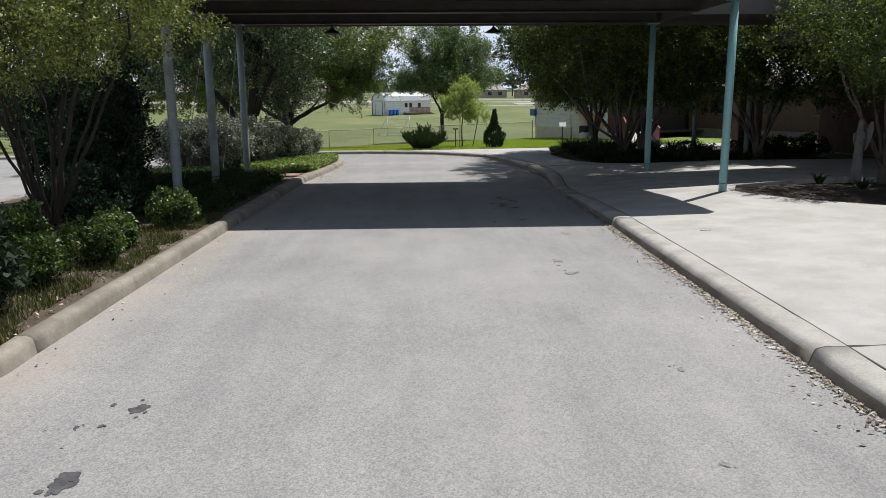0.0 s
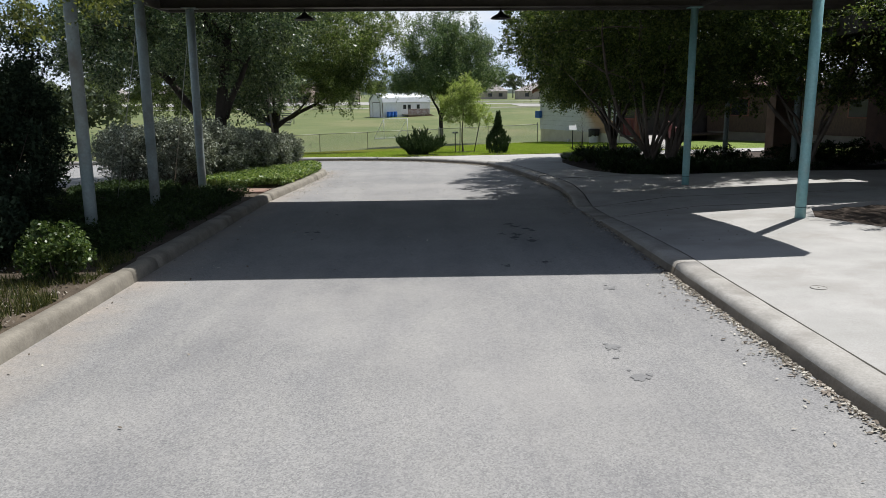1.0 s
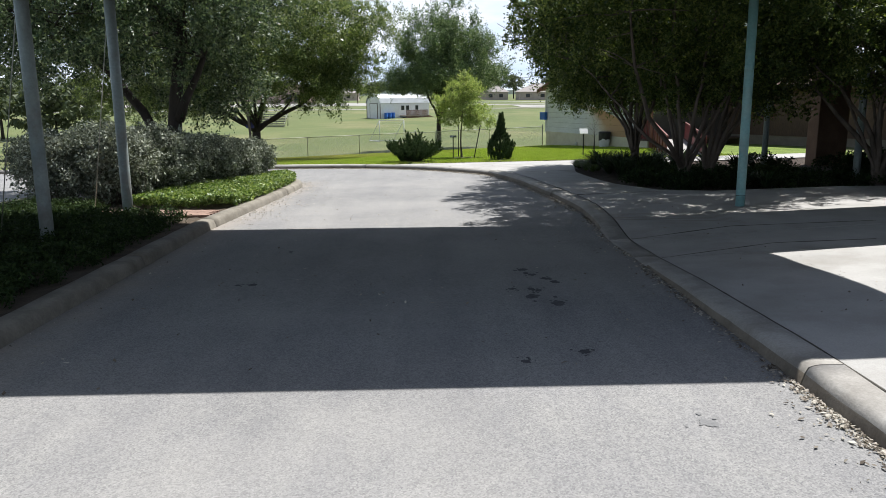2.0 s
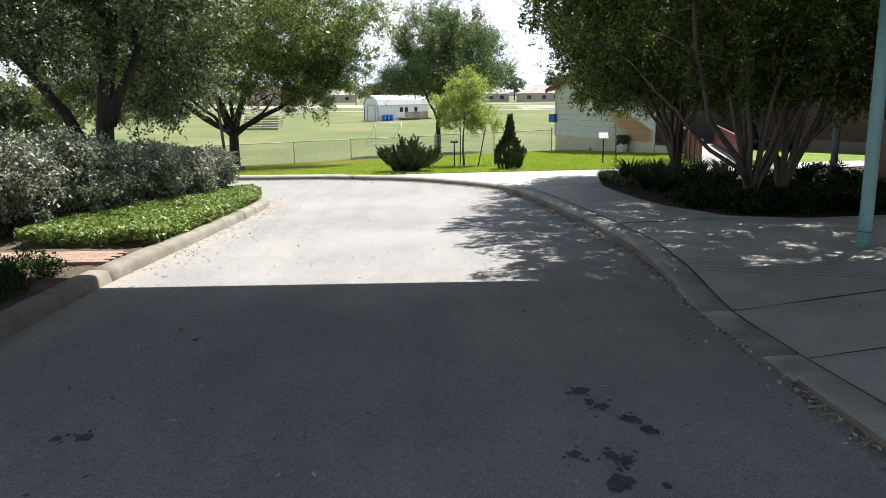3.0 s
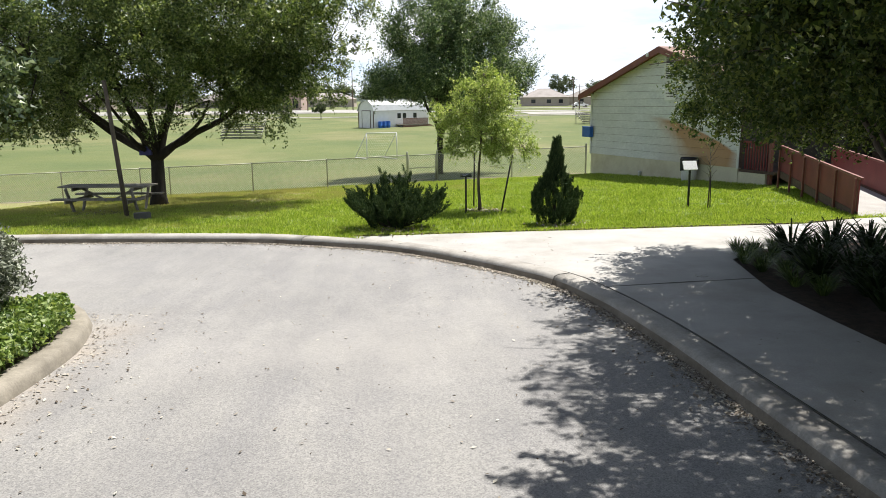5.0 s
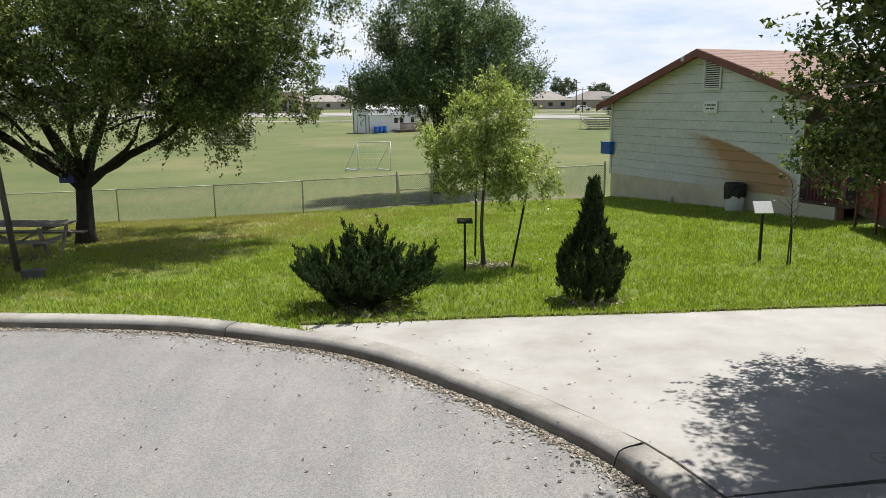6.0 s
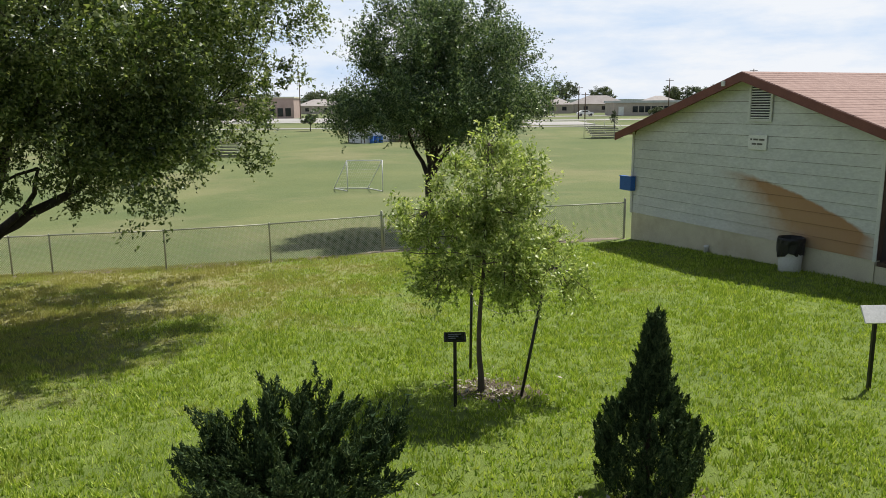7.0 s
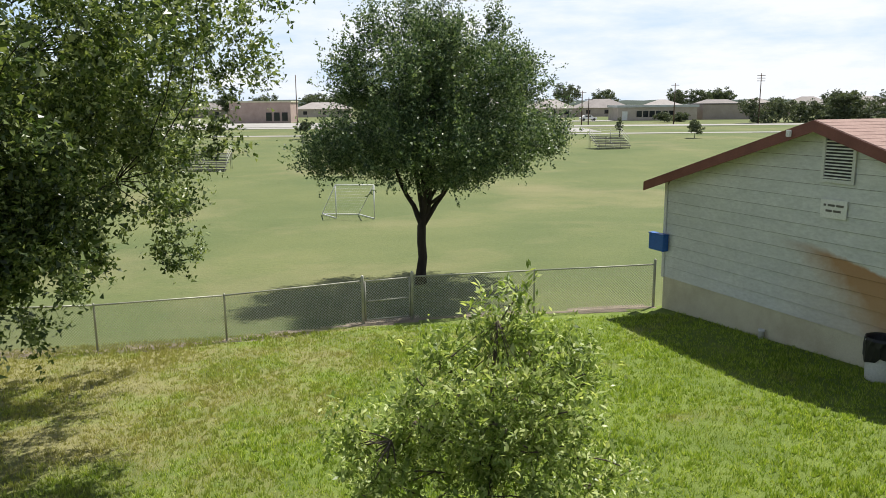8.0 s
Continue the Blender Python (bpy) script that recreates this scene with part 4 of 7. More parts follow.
# the big round tree beyond the fence
bx, by = 1.65, 60.6
bz = G(bx, by)
ROUND_BLOBS = [(bx + 0.6, by, bz + 5.0, 3.3, 3.2, 1.7), (bx + 0.65, by, bz + 6.9, 2.1, 2.1, 1.6)]
for a, out, up, r, tall in ((0.1, 3.3, 4.9, 1.1, 0.8), (0.7, 3.1, 4.5, 1.1, 0.8), (1.4, 3.0, 4.8, 1.1, 0.9), (2.1, 3.0, 4.4, 1.1, 0.8), (2.8, 3.2, 4.8, 1.1, 0.8), (3.5, 3.3, 4.5, 1.1, 0.8), (4.2, 3.0, 4.6, 1.1, 0.8), (4.9, 2.9, 4.3, 1.1, 0.8), (5.6, 3.1, 4.7, 1.1, 0.8), (0.3, 2.9, 6.6, 0.8, 1.0), (1.3, 2.6, 6.9, 0.8, 1.1), (2.6, 2.8, 6.5, 0.8, 1.0), (3.3, 2.8, 6.9, 0.8, 1.0), (4.3, 2.6, 6.6, 0.8, 1.0), (5.4, 2.7, 6.8, 0.8, 1.0), (0.0, 2.2, 7.9, 0.6, 1.1), (3.1, 1.9, 8.0, 0.6, 1.1), (1.7, 1.5, 8.3, 0.6, 1.2), (4.7, 1.5, 8.2, 0.6, 1.2), (0.3, 0.7, 8.9, 0.5, 1.3), (2.9, 0.9, 9.0, 0.5, 1.2), (3.4, 3.9, 4.2, 0.5, 0.4)):
    ROUND_BLOBS.append((bx + 0.6 + math.cos(a) * out, by + math.sin(a) * out, bz + up, r, r, tall))
tree("round_tree", "large round-crowned dark green tree beyond the fence", (bx, by, bz),
     [([(bx, by, bz - 0.1), (bx + 0.05, by, bz + 2.0), (bx + 0.2, by, bz + 2.6)], 0.16, 0.14),
      ([(bx + 0.1, by, bz + 2.0), (bx - 0.6, by, bz + 3.4), (bx - 1.3, by, bz + 5.8)], 0.10, 0.04),
      ([(bx + 0.1, by, bz + 2.1), (bx + 1.0, by, bz + 3.4), (bx + 2.2, by, bz + 5.6)], 0.10, 0.04),
      ([(bx + 0.1, by, bz + 2.2), (bx + 0.5, by + 0.6, bz + 4.0), (bx + 0.9, by + 1.3, bz + 6.0)], 0.09, 0.04),
      ([(bx + 0.1, by, bz + 2.2), (bx - 0.1, by - 0.5, bz + 4.0), (bx - 0.2, by - 1.2, bz + 6.0)], 0.09, 0.04),
      ([(bx + 0.2, by, bz + 2.5), (bx + 0.5, by, bz + 8.0)], 0.12, 0.04)],
     ROUND_BLOBS,
     1050, 8, 22, 0.95, 0.055, LEAF_ROUND, BARK_DARK, limbs=30, twigs=240, seed=5, gap=0.34, shell=0.45, leaf_up=0.3, gap_scale=1.2, rise=1.0, droop=-0.1, fluff=0.06, inner=9000)

# the young staked tree
yx, yy = 2.23, 40.95
yz = G(yx, yy)
tree("young_tree", "slender young tree with light yellow-green leaves", (yx, yy, yz),
     [([(yx, yy, yz - 0.05), (yx - 0.02, yy, yz + 1.2), (yx + 0.06, yy, yz + 2.6), (yx + 0.1, yy, yz + 3.5)], 0.045, 0.01)],
     [(yx + 0.02, yy, yz + 2.3, 1.0, 1.0, 0.75), (yx + 0.05, yy, yz + 2.95, 0.75, 0.75, 0.5), (yx + 1.0, yy - 0.1, yz + 1.85, 0.42, 0.5, 0.6), (yx - 0.95, yy, yz + 2.35, 0.45, 0.5, 0.4), (yx + 0.15, yy, yz + 3.45, 0.22, 0.22, 0.35), (yx - 0.35, yy, yz + 3.2, 0.25, 0.25, 0.3), (yx + 0.62, yy, yz + 3.0, 0.3, 0.3, 0.35), (yx - 0.6, yy - 0.3, yz + 1.7, 0.35, 0.4, 0.4), (yx + 0.4, yy - 0.6, yz + 2.0, 0.6, 0.5, 0.5), (yx - 0.2, yy + 0.7, yz + 2.1, 0.6, 0.5, 0.5), (yx + 1.35, yy, yz + 1.5, 0.3, 0.3, 0.15), (yx + 0.3, yy - 0.1, yz + 1.6, 0.6, 0.6, 0.35)],
     700, 5, 10, 0.27, 0.023, LEAF_YOUNG, BARK, limbs=34, twigs=300, seed=6, long=2.7, quads=True, gap=0.33, shell=0.25, limb_r=0.3, leaf_up=0.9, gap_scale=2.4, rise=0.5, droop=0.05)

# crape myrtles beside the walk
def myrtle(x, y, h, spread, seed, stems=6, r0=0.07, lean=(0, 0), blobs=None, count=420, per=14, leaf=0.05, label="many-stemmed crape myrtle with a dense dark crown", bark=None, foliage=None, gap=0.2, stump=0.45, heart=9):
    """A short swollen trunk that forks low into stems fanning out like a vase."""
    rng = np.random.default_rng(seed)
    z = G(x, y)
    tr = [([(x, y, z - 0.1), (x + 0.02, y, z + stump * 0.5), (x, y + 0.01, z + stump)], r0 * 2.6, r0 * 2.3)]
    for k in range(stems):
        a = 2 * math.pi * (k + 0.3 * rng.random()) / stems
        dx, dy = math.cos(a), math.sin(a)
        k1 = 0.75 + 0.55 * rng.random()
        tr.append(([(x + dx * r0 * 0.8, y + dy * r0 * 0.8, z + stump * 0.7), (x + dx * 0.24 * k1 + lean[0] * 0.1, y + dy * 0.24 * k1 + lean[1] * 0.1, z + stump + 0.45), (x + dx * spread * 0.25 * k1 + lean[0] * 0.45, y + dy * spread * 0.25 * k1 + lean[1] * 0.45, z + h * 0.33), (x + dx * spread * 0.42 * k1 + lean[0] * 0.8, y + dy * spread * 0.42 * k1 + lean[1] * 0.8, z + h * 0.55), (x + dx * spread * 0.5 + lean[0], y + dy * spread * 0.5 + lean[1], z + h * 0.76)], r0 * (0.75 + 0.4 * rng.random()), 0.015))
    bl = blobs or [(x + lean[0], y + lean[1], z + h * 0.66, spread, spread, h * 0.34)]
    return tree("crape_myrtle", label, (x, y, z), tr, bl, count, 7, per, 0.46, leaf, foliage or LEAF_MYRTLE, bark or BARK_PALE, limbs=20, twigs=140, seed=seed, gap=gap, gap_scale=1.9, group="crape myrtles", shell=0.5, min_x=2.75 if x > 0 else None, inner=count * heart if x > 0 else 0)


z1 = G(7, 30)
myrtle(7.0, 30.6, 7.0, 3.0, 11, 11, 0.055, (-0.4, -0.2), [(6.4, 30.6, z1 + 4.7, 3.2, 3.0, 2.5), (4.6, 29.6, z1 + 3.5, 2.1, 2.3, 1.2), (7.6, 32.0, z1 + 4.9, 2.8, 2.6, 2.2), (6.6, 30.0, z1 + 6.8, 2.4, 2.4, 1.4), (8.4, 31.2, z1 + 2.8, 2.0, 2.0, 0.9), (6.0, 30.6, z1 + 2.9, 1.9, 1.7, 0.75), (8.5, 31.0, z1 + 2.7, 1.9, 1.9, 0.85), (6.1, 30.7, z1 + 2.75, 1.8, 1.6, 0.75), (7.4, 29.5, z1 + 2.8, 1.8, 1.3, 0.8), (7.3, 31.6, z1 + 2.6, 1.7, 1.3, 0.75), (8.2, 33.8, z1 + 4.8, 2.6, 2.2, 1.8), (6.8, 33.2, z1 + 4.2, 1.8, 1.6, 1.1), (4.9, 32.2, z1 + 3.55, 1.4, 1.5, 1.1), (6.3, 33.4, z1 + 3.2, 1.9, 1.5, 1.0), (4.4, 33.0, z1 + 4.3, 1.2, 1.1, 0.7), (5.7, 33.2, z1 + 2.8, 0.8, 0.9, 0.7), (6.4, 34.0, z1 + 2.7, 1.2, 0.9, 0.8), (6.6, 33.7, z1 + 3.7, 1.4, 1.1, 1.0), (7.3, 34.2, z1 + 2.4, 1.3, 0.9, 0.8), (7.0, 34.0, z1 + 3.2, 1.5, 1.0, 1.0), (8.4, 34.6, z1 + 2.6, 1.4, 1.0, 1.0), (7.8, 34.2, z1 + 4.6, 1.8, 1.3, 1.2), (5.9, 34.3, z1 + 3.1, 1.1, 0.9, 1.0), (6.1, 34.6, z1 + 2.6, 1.1, 0.9, 0.8), (5.7, 33.6, z1 + 3.9, 1.1, 1.0, 0.9)], 2550, 18, 0.039, stump=0.9, heart=13)
z2 = G(7, 25.5)
myrtle(6.9, 25.9, 7.4, 3.2, 12, 8, 0.058, (0.2, 0.2), [(6.9, 25.6, z2 + 5.0, 3.2, 3.0, 2.4), (4.3, 25.9, z2 + 4.1, 2.3, 2.3, 1.2), (3.4, 27.2, z2 + 4.1, 1.5, 1.6, 0.9), (3.9, 27.4, z2 + 4.2, 1.5, 1.6, 0.9), (4.4, 23.9, z2 + 4.7, 1.8, 1.5, 1.0), (8.0, 24.2, z2 + 4.6, 2.6, 2.2, 1.9), (7.2, 24.4, z2 + 7.0, 2.6, 2.4, 1.5), (7.4, 22.9, z2 + 5.6, 1.9, 1.5, 1.4), (5.6, 22.8, z2 + 5.0, 1.7, 1.2, 0.9), (4.2, 22.6, z2 + 5.1, 1.6, 1.0, 0.8), (4.0, 22.9, z2 + 5.2, 1.5, 1.0, 0.8), (5.0, 22.5, z2 + 5.3, 1.6, 0.9, 0.8), (7.2, 26.8, z2 + 2.9, 2.0, 1.6, 0.8), (8.6, 25.4, z2 + 2.8, 1.5, 1.5, 0.7), (6.6, 25.5, z2 + 2.75, 2.0, 1.8, 0.75), (8.3, 26.6, z2 + 2.65, 2.0, 1.8, 0.8), (7.6, 26.0, z2 + 2.8, 2.2, 1.8, 0.8)], 1700, 17, 0.045, gap=0.2, heart=7)
myrtle(7.6, 26.1, 7.0, 2.8, 13, 5, 0.06, (0.9, 1.0), [(8.8, 27.8, z2 + 4.8, 3.0, 3.0, 2.5), (9.8, 27.4, z2 + 2.9, 2.4, 2.4, 1.3), (10.6, 29.4, z2 + 4.2, 2.6, 2.6, 2.2), (10.4, 31.4, z2 + 3.2, 1.9, 1.9, 1.1)], 620, 11, gap=0.25)
myrtle(11.0, 24.6, 6.4, 2.8, 16, 5, 0.07, (0, 0), [(11.2, 25.0, z2 + 4.2, 2.8, 2.6, 2.2), (10.4, 23.9, z2 + 3.0, 1.8, 1.4, 1.0), (12.6, 24.0, z2 + 2.9, 1.8, 1.6, 1.0), (9.4, 25.4, z2 + 4.6, 2.2, 1.8, 1.3), (13.2, 25.4, z2 + 4.4, 2.2, 2.0, 1.4), (11.4, 26.6, z2 + 4.8, 2.6, 2.0, 1.5)], 1000, 11, gap=0.1)
myrtle(10.7, 17.2, 5.4, 2.4, 14, 5, 0.06, (0, 0), [(10.6, 16.6, 3.8, 2.7, 2.4, 1.6), (10.3, 15.2, 2.9, 1.8, 1.5, 0.9), (12.6, 15.6, 3.4, 2.2, 2.2, 1.4), (12.4, 17.6, 2.6, 1.6, 1.4, 1.0)], 1000, 14, 0.038, gap=0.25)
myrtle(-5.6, 11.5, 5.2, 2.4, 15, 8, 0.04, (0.4, -0.6), [(-5.35, 10.6, 4.0, 2.2, 2.0, 1.2), (-4.1, 9.6, 3.3, 1.2, 1.2, 0.5), (-5.2, 9.2, 3.0, 1.5, 1.2, 0.6), (-6.2, 10.8, 3.3, 1.8, 1.7, 0.9), (-5.2, 13.0, 3.6, 1.2, 0.9, 0.6), (-4.35, 12.9, 3.5, 0.9, 0.7, 0.5), (-3.75, 13.0, 3.35, 0.5, 0.5, 0.3)], 820, 15, 0.030, "many-stemmed crape myrtle with yellow-green leaves coloured as sunlit", BARK_DARK, LEAF_MYRTLE_LIT, 0.2, 0.25)


# ---- shrubs ----
def shrub(name, label, x, y, blobs, count, per, spread, leaf, material, seed, group="", stems=14, up=0.4, z=None, cat="shrub"):
    rng = np.random.default_rng(seed)
    z = lawn_z(x, y) if z is None else z
    t = thing(name, (x, y, z), label, cat, group)
    bl = [(x + a, y + b, z + c, d, e, f) for a, b, c, d, e, f in blobs]
    cs, pts = clump_points(rng, bl, count, per, spread, 0.05, 0.6, 0.85, 2.0)
    pts = pts[pts[:, 2] > z - 0.02]
    runs = []
    for k in range(stems):
        c = cs[rng.integers(len(cs))]
        s = (x + (c[0] - x) * 0.25, y + (c[1] - y) * 0.25, z - 0.05)
        runs.append((limb_path(rng, s, c, 0.1, 4), [0.014, 0.011, 0.009, 0.007, 0.004]))
    tagged(tubes("stem_work", runs, BARK, t, "", 5), kind="stuff")
    fast_mesh("leaves", leaf_tris(pts, leaf, rng, up=up), 3, material, t) if name in ("sage_shrub", "cedar_bush", "dark_shrub", "box_shrub") else fast_mesh("leaves", leaf_quads(pts, leaf, rng, up=up), 4, material, t)
    if name == "sage_shrub":
        deep, _ = clump_centres(rng, [(*b[:3], *(0.78 * np.array(b[3:6]))) for b in bl], 5000, 0, 0.3)
        tagged(fast_mesh("inner_leaves", leaf_tris(deep, 0.055, rng, 1.4, up), 3, material, t), kind="stuff")
    return t


SAGE = "silvery grey-green sage shrub in the hedge row"
for i, (x, y, w, h) in enumerate([(-7.4, 23.9, 1.05, 1.6), (-6.2, 23.8, 1.1, 1.7), (-5.75, 25.0, 0.95, 1.65), (-6.9, 25.4, 1.1, 1.6), (-5.7, 26.4, 0.95, 1.55), (-5.3, 27.7, 0.95, 1.4), (-5.0, 29.0, 0.95, 1.3), (-4.7, 30.2, 0.8, 1.2), (-5.8, 29.6, 0.9, 1.3)]):
    shrub("sage_shrub", SAGE, x, y, [(0, 0, h * 0.5, w, w, h * 0.5), (0.25, -0.2, h * 0.62, w * 0.75, w * 0.75, h * 0.4), (-0.25, 0.3, h * 0.6, w * 0.75, w * 0.75, h * 0.42)], 420, 46, 0.085, 0.029, LEAF_SAGE, 30 + i, "sage hedge", 22)
shrub("cedar_bush", "dark dense cedar bush beside the far lane", -7.9, 18.9, [(0, 0, 1.2, 1.0, 1.2, 1.4), (0.2, 0, 2.0, 0.8, 0.8, 0.9)], 320, 60, 0.13, 0.036, LEAF_CEDAR, 41, "", 16)
shrub("cedar_bush", "dark dense cedar bush behind the myrtle", -6.85, 16.0, [(0, 0, 1.3, 1.3, 1.4, 1.5), (0.25, 0, 2.4, 0.95, 0.9, 0.9), (0.3, -0.8, 1.0, 1.15, 1.0, 1.1), (-0.5, -0.4, 1.9, 0.9, 0.9, 1.1)], 760, 75, 0.13, 0.034, LEAF_CEDAR, 42, "", 16)
for i, (x, y, r, h) in enumerate([(-7.4, 8.6, 1.0, 0.9), (-6.4, 7.2, 0.9, 0.9), (-5.6, 12.9, 0.8, 0.9), (-4.5, 7.2, 0.55, 0.75), (-5.2, 8.1, 0.7, 0.9), (-4.7, 6.0, 0.6, 0.8)]):
    shrub("dark_shrub", "dense dark evergreen shrub in the island's shade", x, y, [(0, 0, h * 0.5, r, r, h * 0.52)], 260, 46, 0.1, 0.036, LEAF_CEDAR, 45 + i, "dark island shrubs", 14)
for i, (x, y, r, h) in enumerate([(-4.05, 12.35, 0.48, 0.55), (-4.35, 10.6, 0.45, 0.5), (-4.2, 9.6, 0.5, 0.5), (-4.5, 8.5, 0.55, 0.5), (-5.3, 9.9, 0.6, 0.6)]):
    shrub("low_shrub", "rounded bright green low shrub behind the kerb", x, y, [(0, 0, h * 0.45, r * 0.8, r * 0.8, h * 0.42), (r * 0.4, -r * 0.3, h * 0.55, r * 0.45, r * 0.45, h * 0.5), (-r * 0.45, r * 0.2, h * 0.6, r * 0.4, r * 0.4, h * 0.55), (r * 0.1, r * 0.5, h * 0.75, r * 0.3, r * 0.3, h * 0.45)], 190, 36, 0.05, 0.025, LEAF_BUSH, 50 + i, "low shrubs behind the kerb", 14)
for i, y in enumerate(np.arange(14.0, 22.3, 0.9)):
    shrub("box_shrub", "dark clipped low shrub in the shaded strip", -4.3 if y < 21 else -6.3, y, [(0.1, 0, 0.08, 0.6, 0.6, 0.13), (-0.9, 0.1, 0.09, 0.7, 0.6, 0.15), (-1.9, 0, 0.08, 0.7, 0.6, 0.13), (-2.8, 0.1, 0.08, 0.6, 0.6, 0.13)] if y < 21 else [(0, 0, 0.08, 0.7, 0.6, 0.13), (-0.9, 0, 0.08, 0.7, 0.6, 0.13)], 340 if y < 21 else 170, 42, 0.07, 0.024, LEAF_BOX, 70 + i, "shaded strip of low shrubs", 10)


def ground_cover():
    rng = np.random.default_rng(80)
    t = thing("ground_cover", (-4.2, 26, lawn_z(-4.2, 26)), "mat of small glossy green ground cover leaves", "ground cover", kind="stuff")
    poly = [(-3.27, 22.5), (-5.3, 22.5), (-5.7, 25), (-5.6, 28), (-4.6, 30.7), (-3.7, 30.75), (-3.35, 30.2), (-3.18, 29.4), (-3.12, 28.3), (-3.15, 25)]
    p = np.stack([rng.uniform(-5.8, -3.1, 110000), rng.uniform(22.3, 30.8, 110000)], -1)
    p = p[inside(poly, p[:, 0], p[:, 1])]
    h = 0.03 + 0.21 * rng.random(len(p)) ** 0.6 + 0.03 * np.sin(p[:, 0] * 4) * np.sin(p[:, 1] * 3)
    pts = np.column_stack([p, base_z(p[:, 0], p[:, 1]) + 0.14 + h])
    fast_mesh("leaves", leaf_tris(pts, 0.036, rng, 1.5, 0.9), 3, LEAF_COVER, t)


ground_cover()


def plume(rng, pts, axes, a, b, width, n):
    """Scale foliage along one tapering plume from a to b."""
    d = (b - a).normalized()
    u = rng.random(n) ** 0.8
    w = width * (1.05 - u) ** 0.7 * np.minimum(1, 0.35 + u * 3)
    off = rng.normal(size=(n, 3)) * 0.5 * w[:, None]
    p = np.array(a) + np.outer(u, np.array(b - a)) + off
    pts.append(p)
    axes.append(unit(np.array(d) * 0.9 + off / (w[:, None] + 1e-6) * 0.35 + np.array((0, 0, 0.2))))


def juniper(x, y):
    """A low juniper: limbs that reach out flat, each set with upswept feathery plumes."""
    rng = np.random.default_rng(90)
    z = lawn_z(x, y)
    t = thing("juniper_bush", (x, y, z), "spreading dark green juniper with upswept feathery plumes", "bush")
    runs, pts, axes = [], [], []
    for k in range(46):
        a = 2 * math.pi * (k * 0.382 + 0.08 * rng.random())
        if k < 24:
            out, top = rng.uniform(0.85, 1.15), rng.uniform(0.42, 0.78)
        elif k < 38:
            out, top = rng.uniform(0.4, 0.85), rng.uniform(0.45, 0.8)
        else:
            out, top = rng.uniform(0.1, 0.5), rng.uniform(0.75, 1.02)
        tip = Vector((x + math.cos(a) * out, y + math.sin(a) * out * 0.85, z + top))
        s = Vector((x + math.cos(a) * 0.1, y + math.sin(a) * 0.1, z))
        mid = s.lerp(tip, 0.55) + Vector((0, 0, -0.05 * out))
        path = [s, s.lerp(mid, 0.5), mid, mid.lerp(tip, 0.5) + Vector((0, 0, -0.02)), tip]
        runs.append((path, [0.018, 0.014, 0.01, 0.007, 0.003]))
        way = (tip - mid).normalized()
        for j in range(11):
            u = (0.42 if k < 24 else 0.25) + (0.58 if k < 24 else 0.75) * j / 10
            i = min(3, int(u * 4))
            p = path[i].lerp(path[i + 1], u * 4 - i)
            side = Vector(rng.normal(size=3)) * 0.45
            d = (way * 0.75 + side + Vector((0, 0, 0.55))).normalized()
            plume(rng, pts, axes, p, p + d * rng.uniform(0.16, 0.4), 0.075, 95)
        plume(rng, pts, axes, mid, tip + (way + Vector((0, 0, 0.25))).normalized() * rng.uniform(0.08, 0.36), 0.11, 150)
    for k in range(70):
        a = rng.uniform(0, 2 * math.pi)
        p = Vector((x + math.cos(a) * rng.uniform(0.1, 0.5), y + math.sin(a) * rng.uniform(0.1, 0.45), z + rng.uniform(0.02, 0.3)))
        plume(rng, pts, axes, p, p + Vector((math.cos(a) * 0.7, math.sin(a) * 0.7, 0.8)).normalized() * rng.uniform(0.15, 0.3), 0.1, 110)
    tagged(tubes("stem_work", runs, BARK_DARK, t, "", 5), kind="stuff")
    fast_mesh("foliage", leaf_tris(np.concatenate(pts), 0.016, rng, 3.6, 0.2, np.concatenate(axes)), 3, LEAF_JUNIPER, t)


juniper(0.12, 37.75)


def cone_conifer(x, y, h):
    """A bulging conifer drawn out into a narrow spire, all of small upright flame-shaped sprays."""
    rng = np.random.default_rng(91)
    z = lawn_z(x, y)
    t = thing("conifer_bush", (x, y, z), "dark bulging conifer drawn out into a narrow pointed top", "bush")
    pts, axes = [], []
    us = [0, 0.05, 0.13, 0.24, 0.34, 0.42, 0.5, 0.58, 0.7, 0.82, 0.93]
    rad = [0.32, 0.44, 0.50, 0.51, 0.45, 0.34, 0.22, 0.14, 0.09, 0.05, 0.005]
    for k in range(620):
        a = rng.uniform(0, 2 * math.pi)
        u = rng.random() ** 0.95 * 0.92
        r = float(np.interp(u, us, rad)) * rng.uniform(0.72, 1.0)
        lobe = 1 + 0.05 * math.sin(a * 5 + u * 9) + 0.06 * math.sin(a * 3 - u * 14)
        s = Vector((x + 0.05 * u + math.cos(a) * r * lobe, y + math.sin(a) * r * lobe, z + 0.03 + u * h * 0.93))
        d = Vector((math.cos(a) * 0.28, math.sin(a) * 0.28, 1.0)) + Vector(rng.normal(size=3)) * 0.13
        plume(rng, pts, axes, s, s + d.normalized() * rng.uniform(0.12, 0.24), 0.06, 105)
    tubes("trunk", [([(x, y, z - 0.05), (x, y, z + h * 0.5), (x + 0.04, y, z + h * 0.95)], [0.05, 0.035, 0.006])], BARK_DARK, t)
    fast_mesh("foliage", leaf_tris(np.concatenate(pts), 0.014, rng, 3.4, 0.1, np.concatenate(axes)), 3, LEAF_JUNIPER, t)


cone_conifer(3.6, 37.75, 1.98)


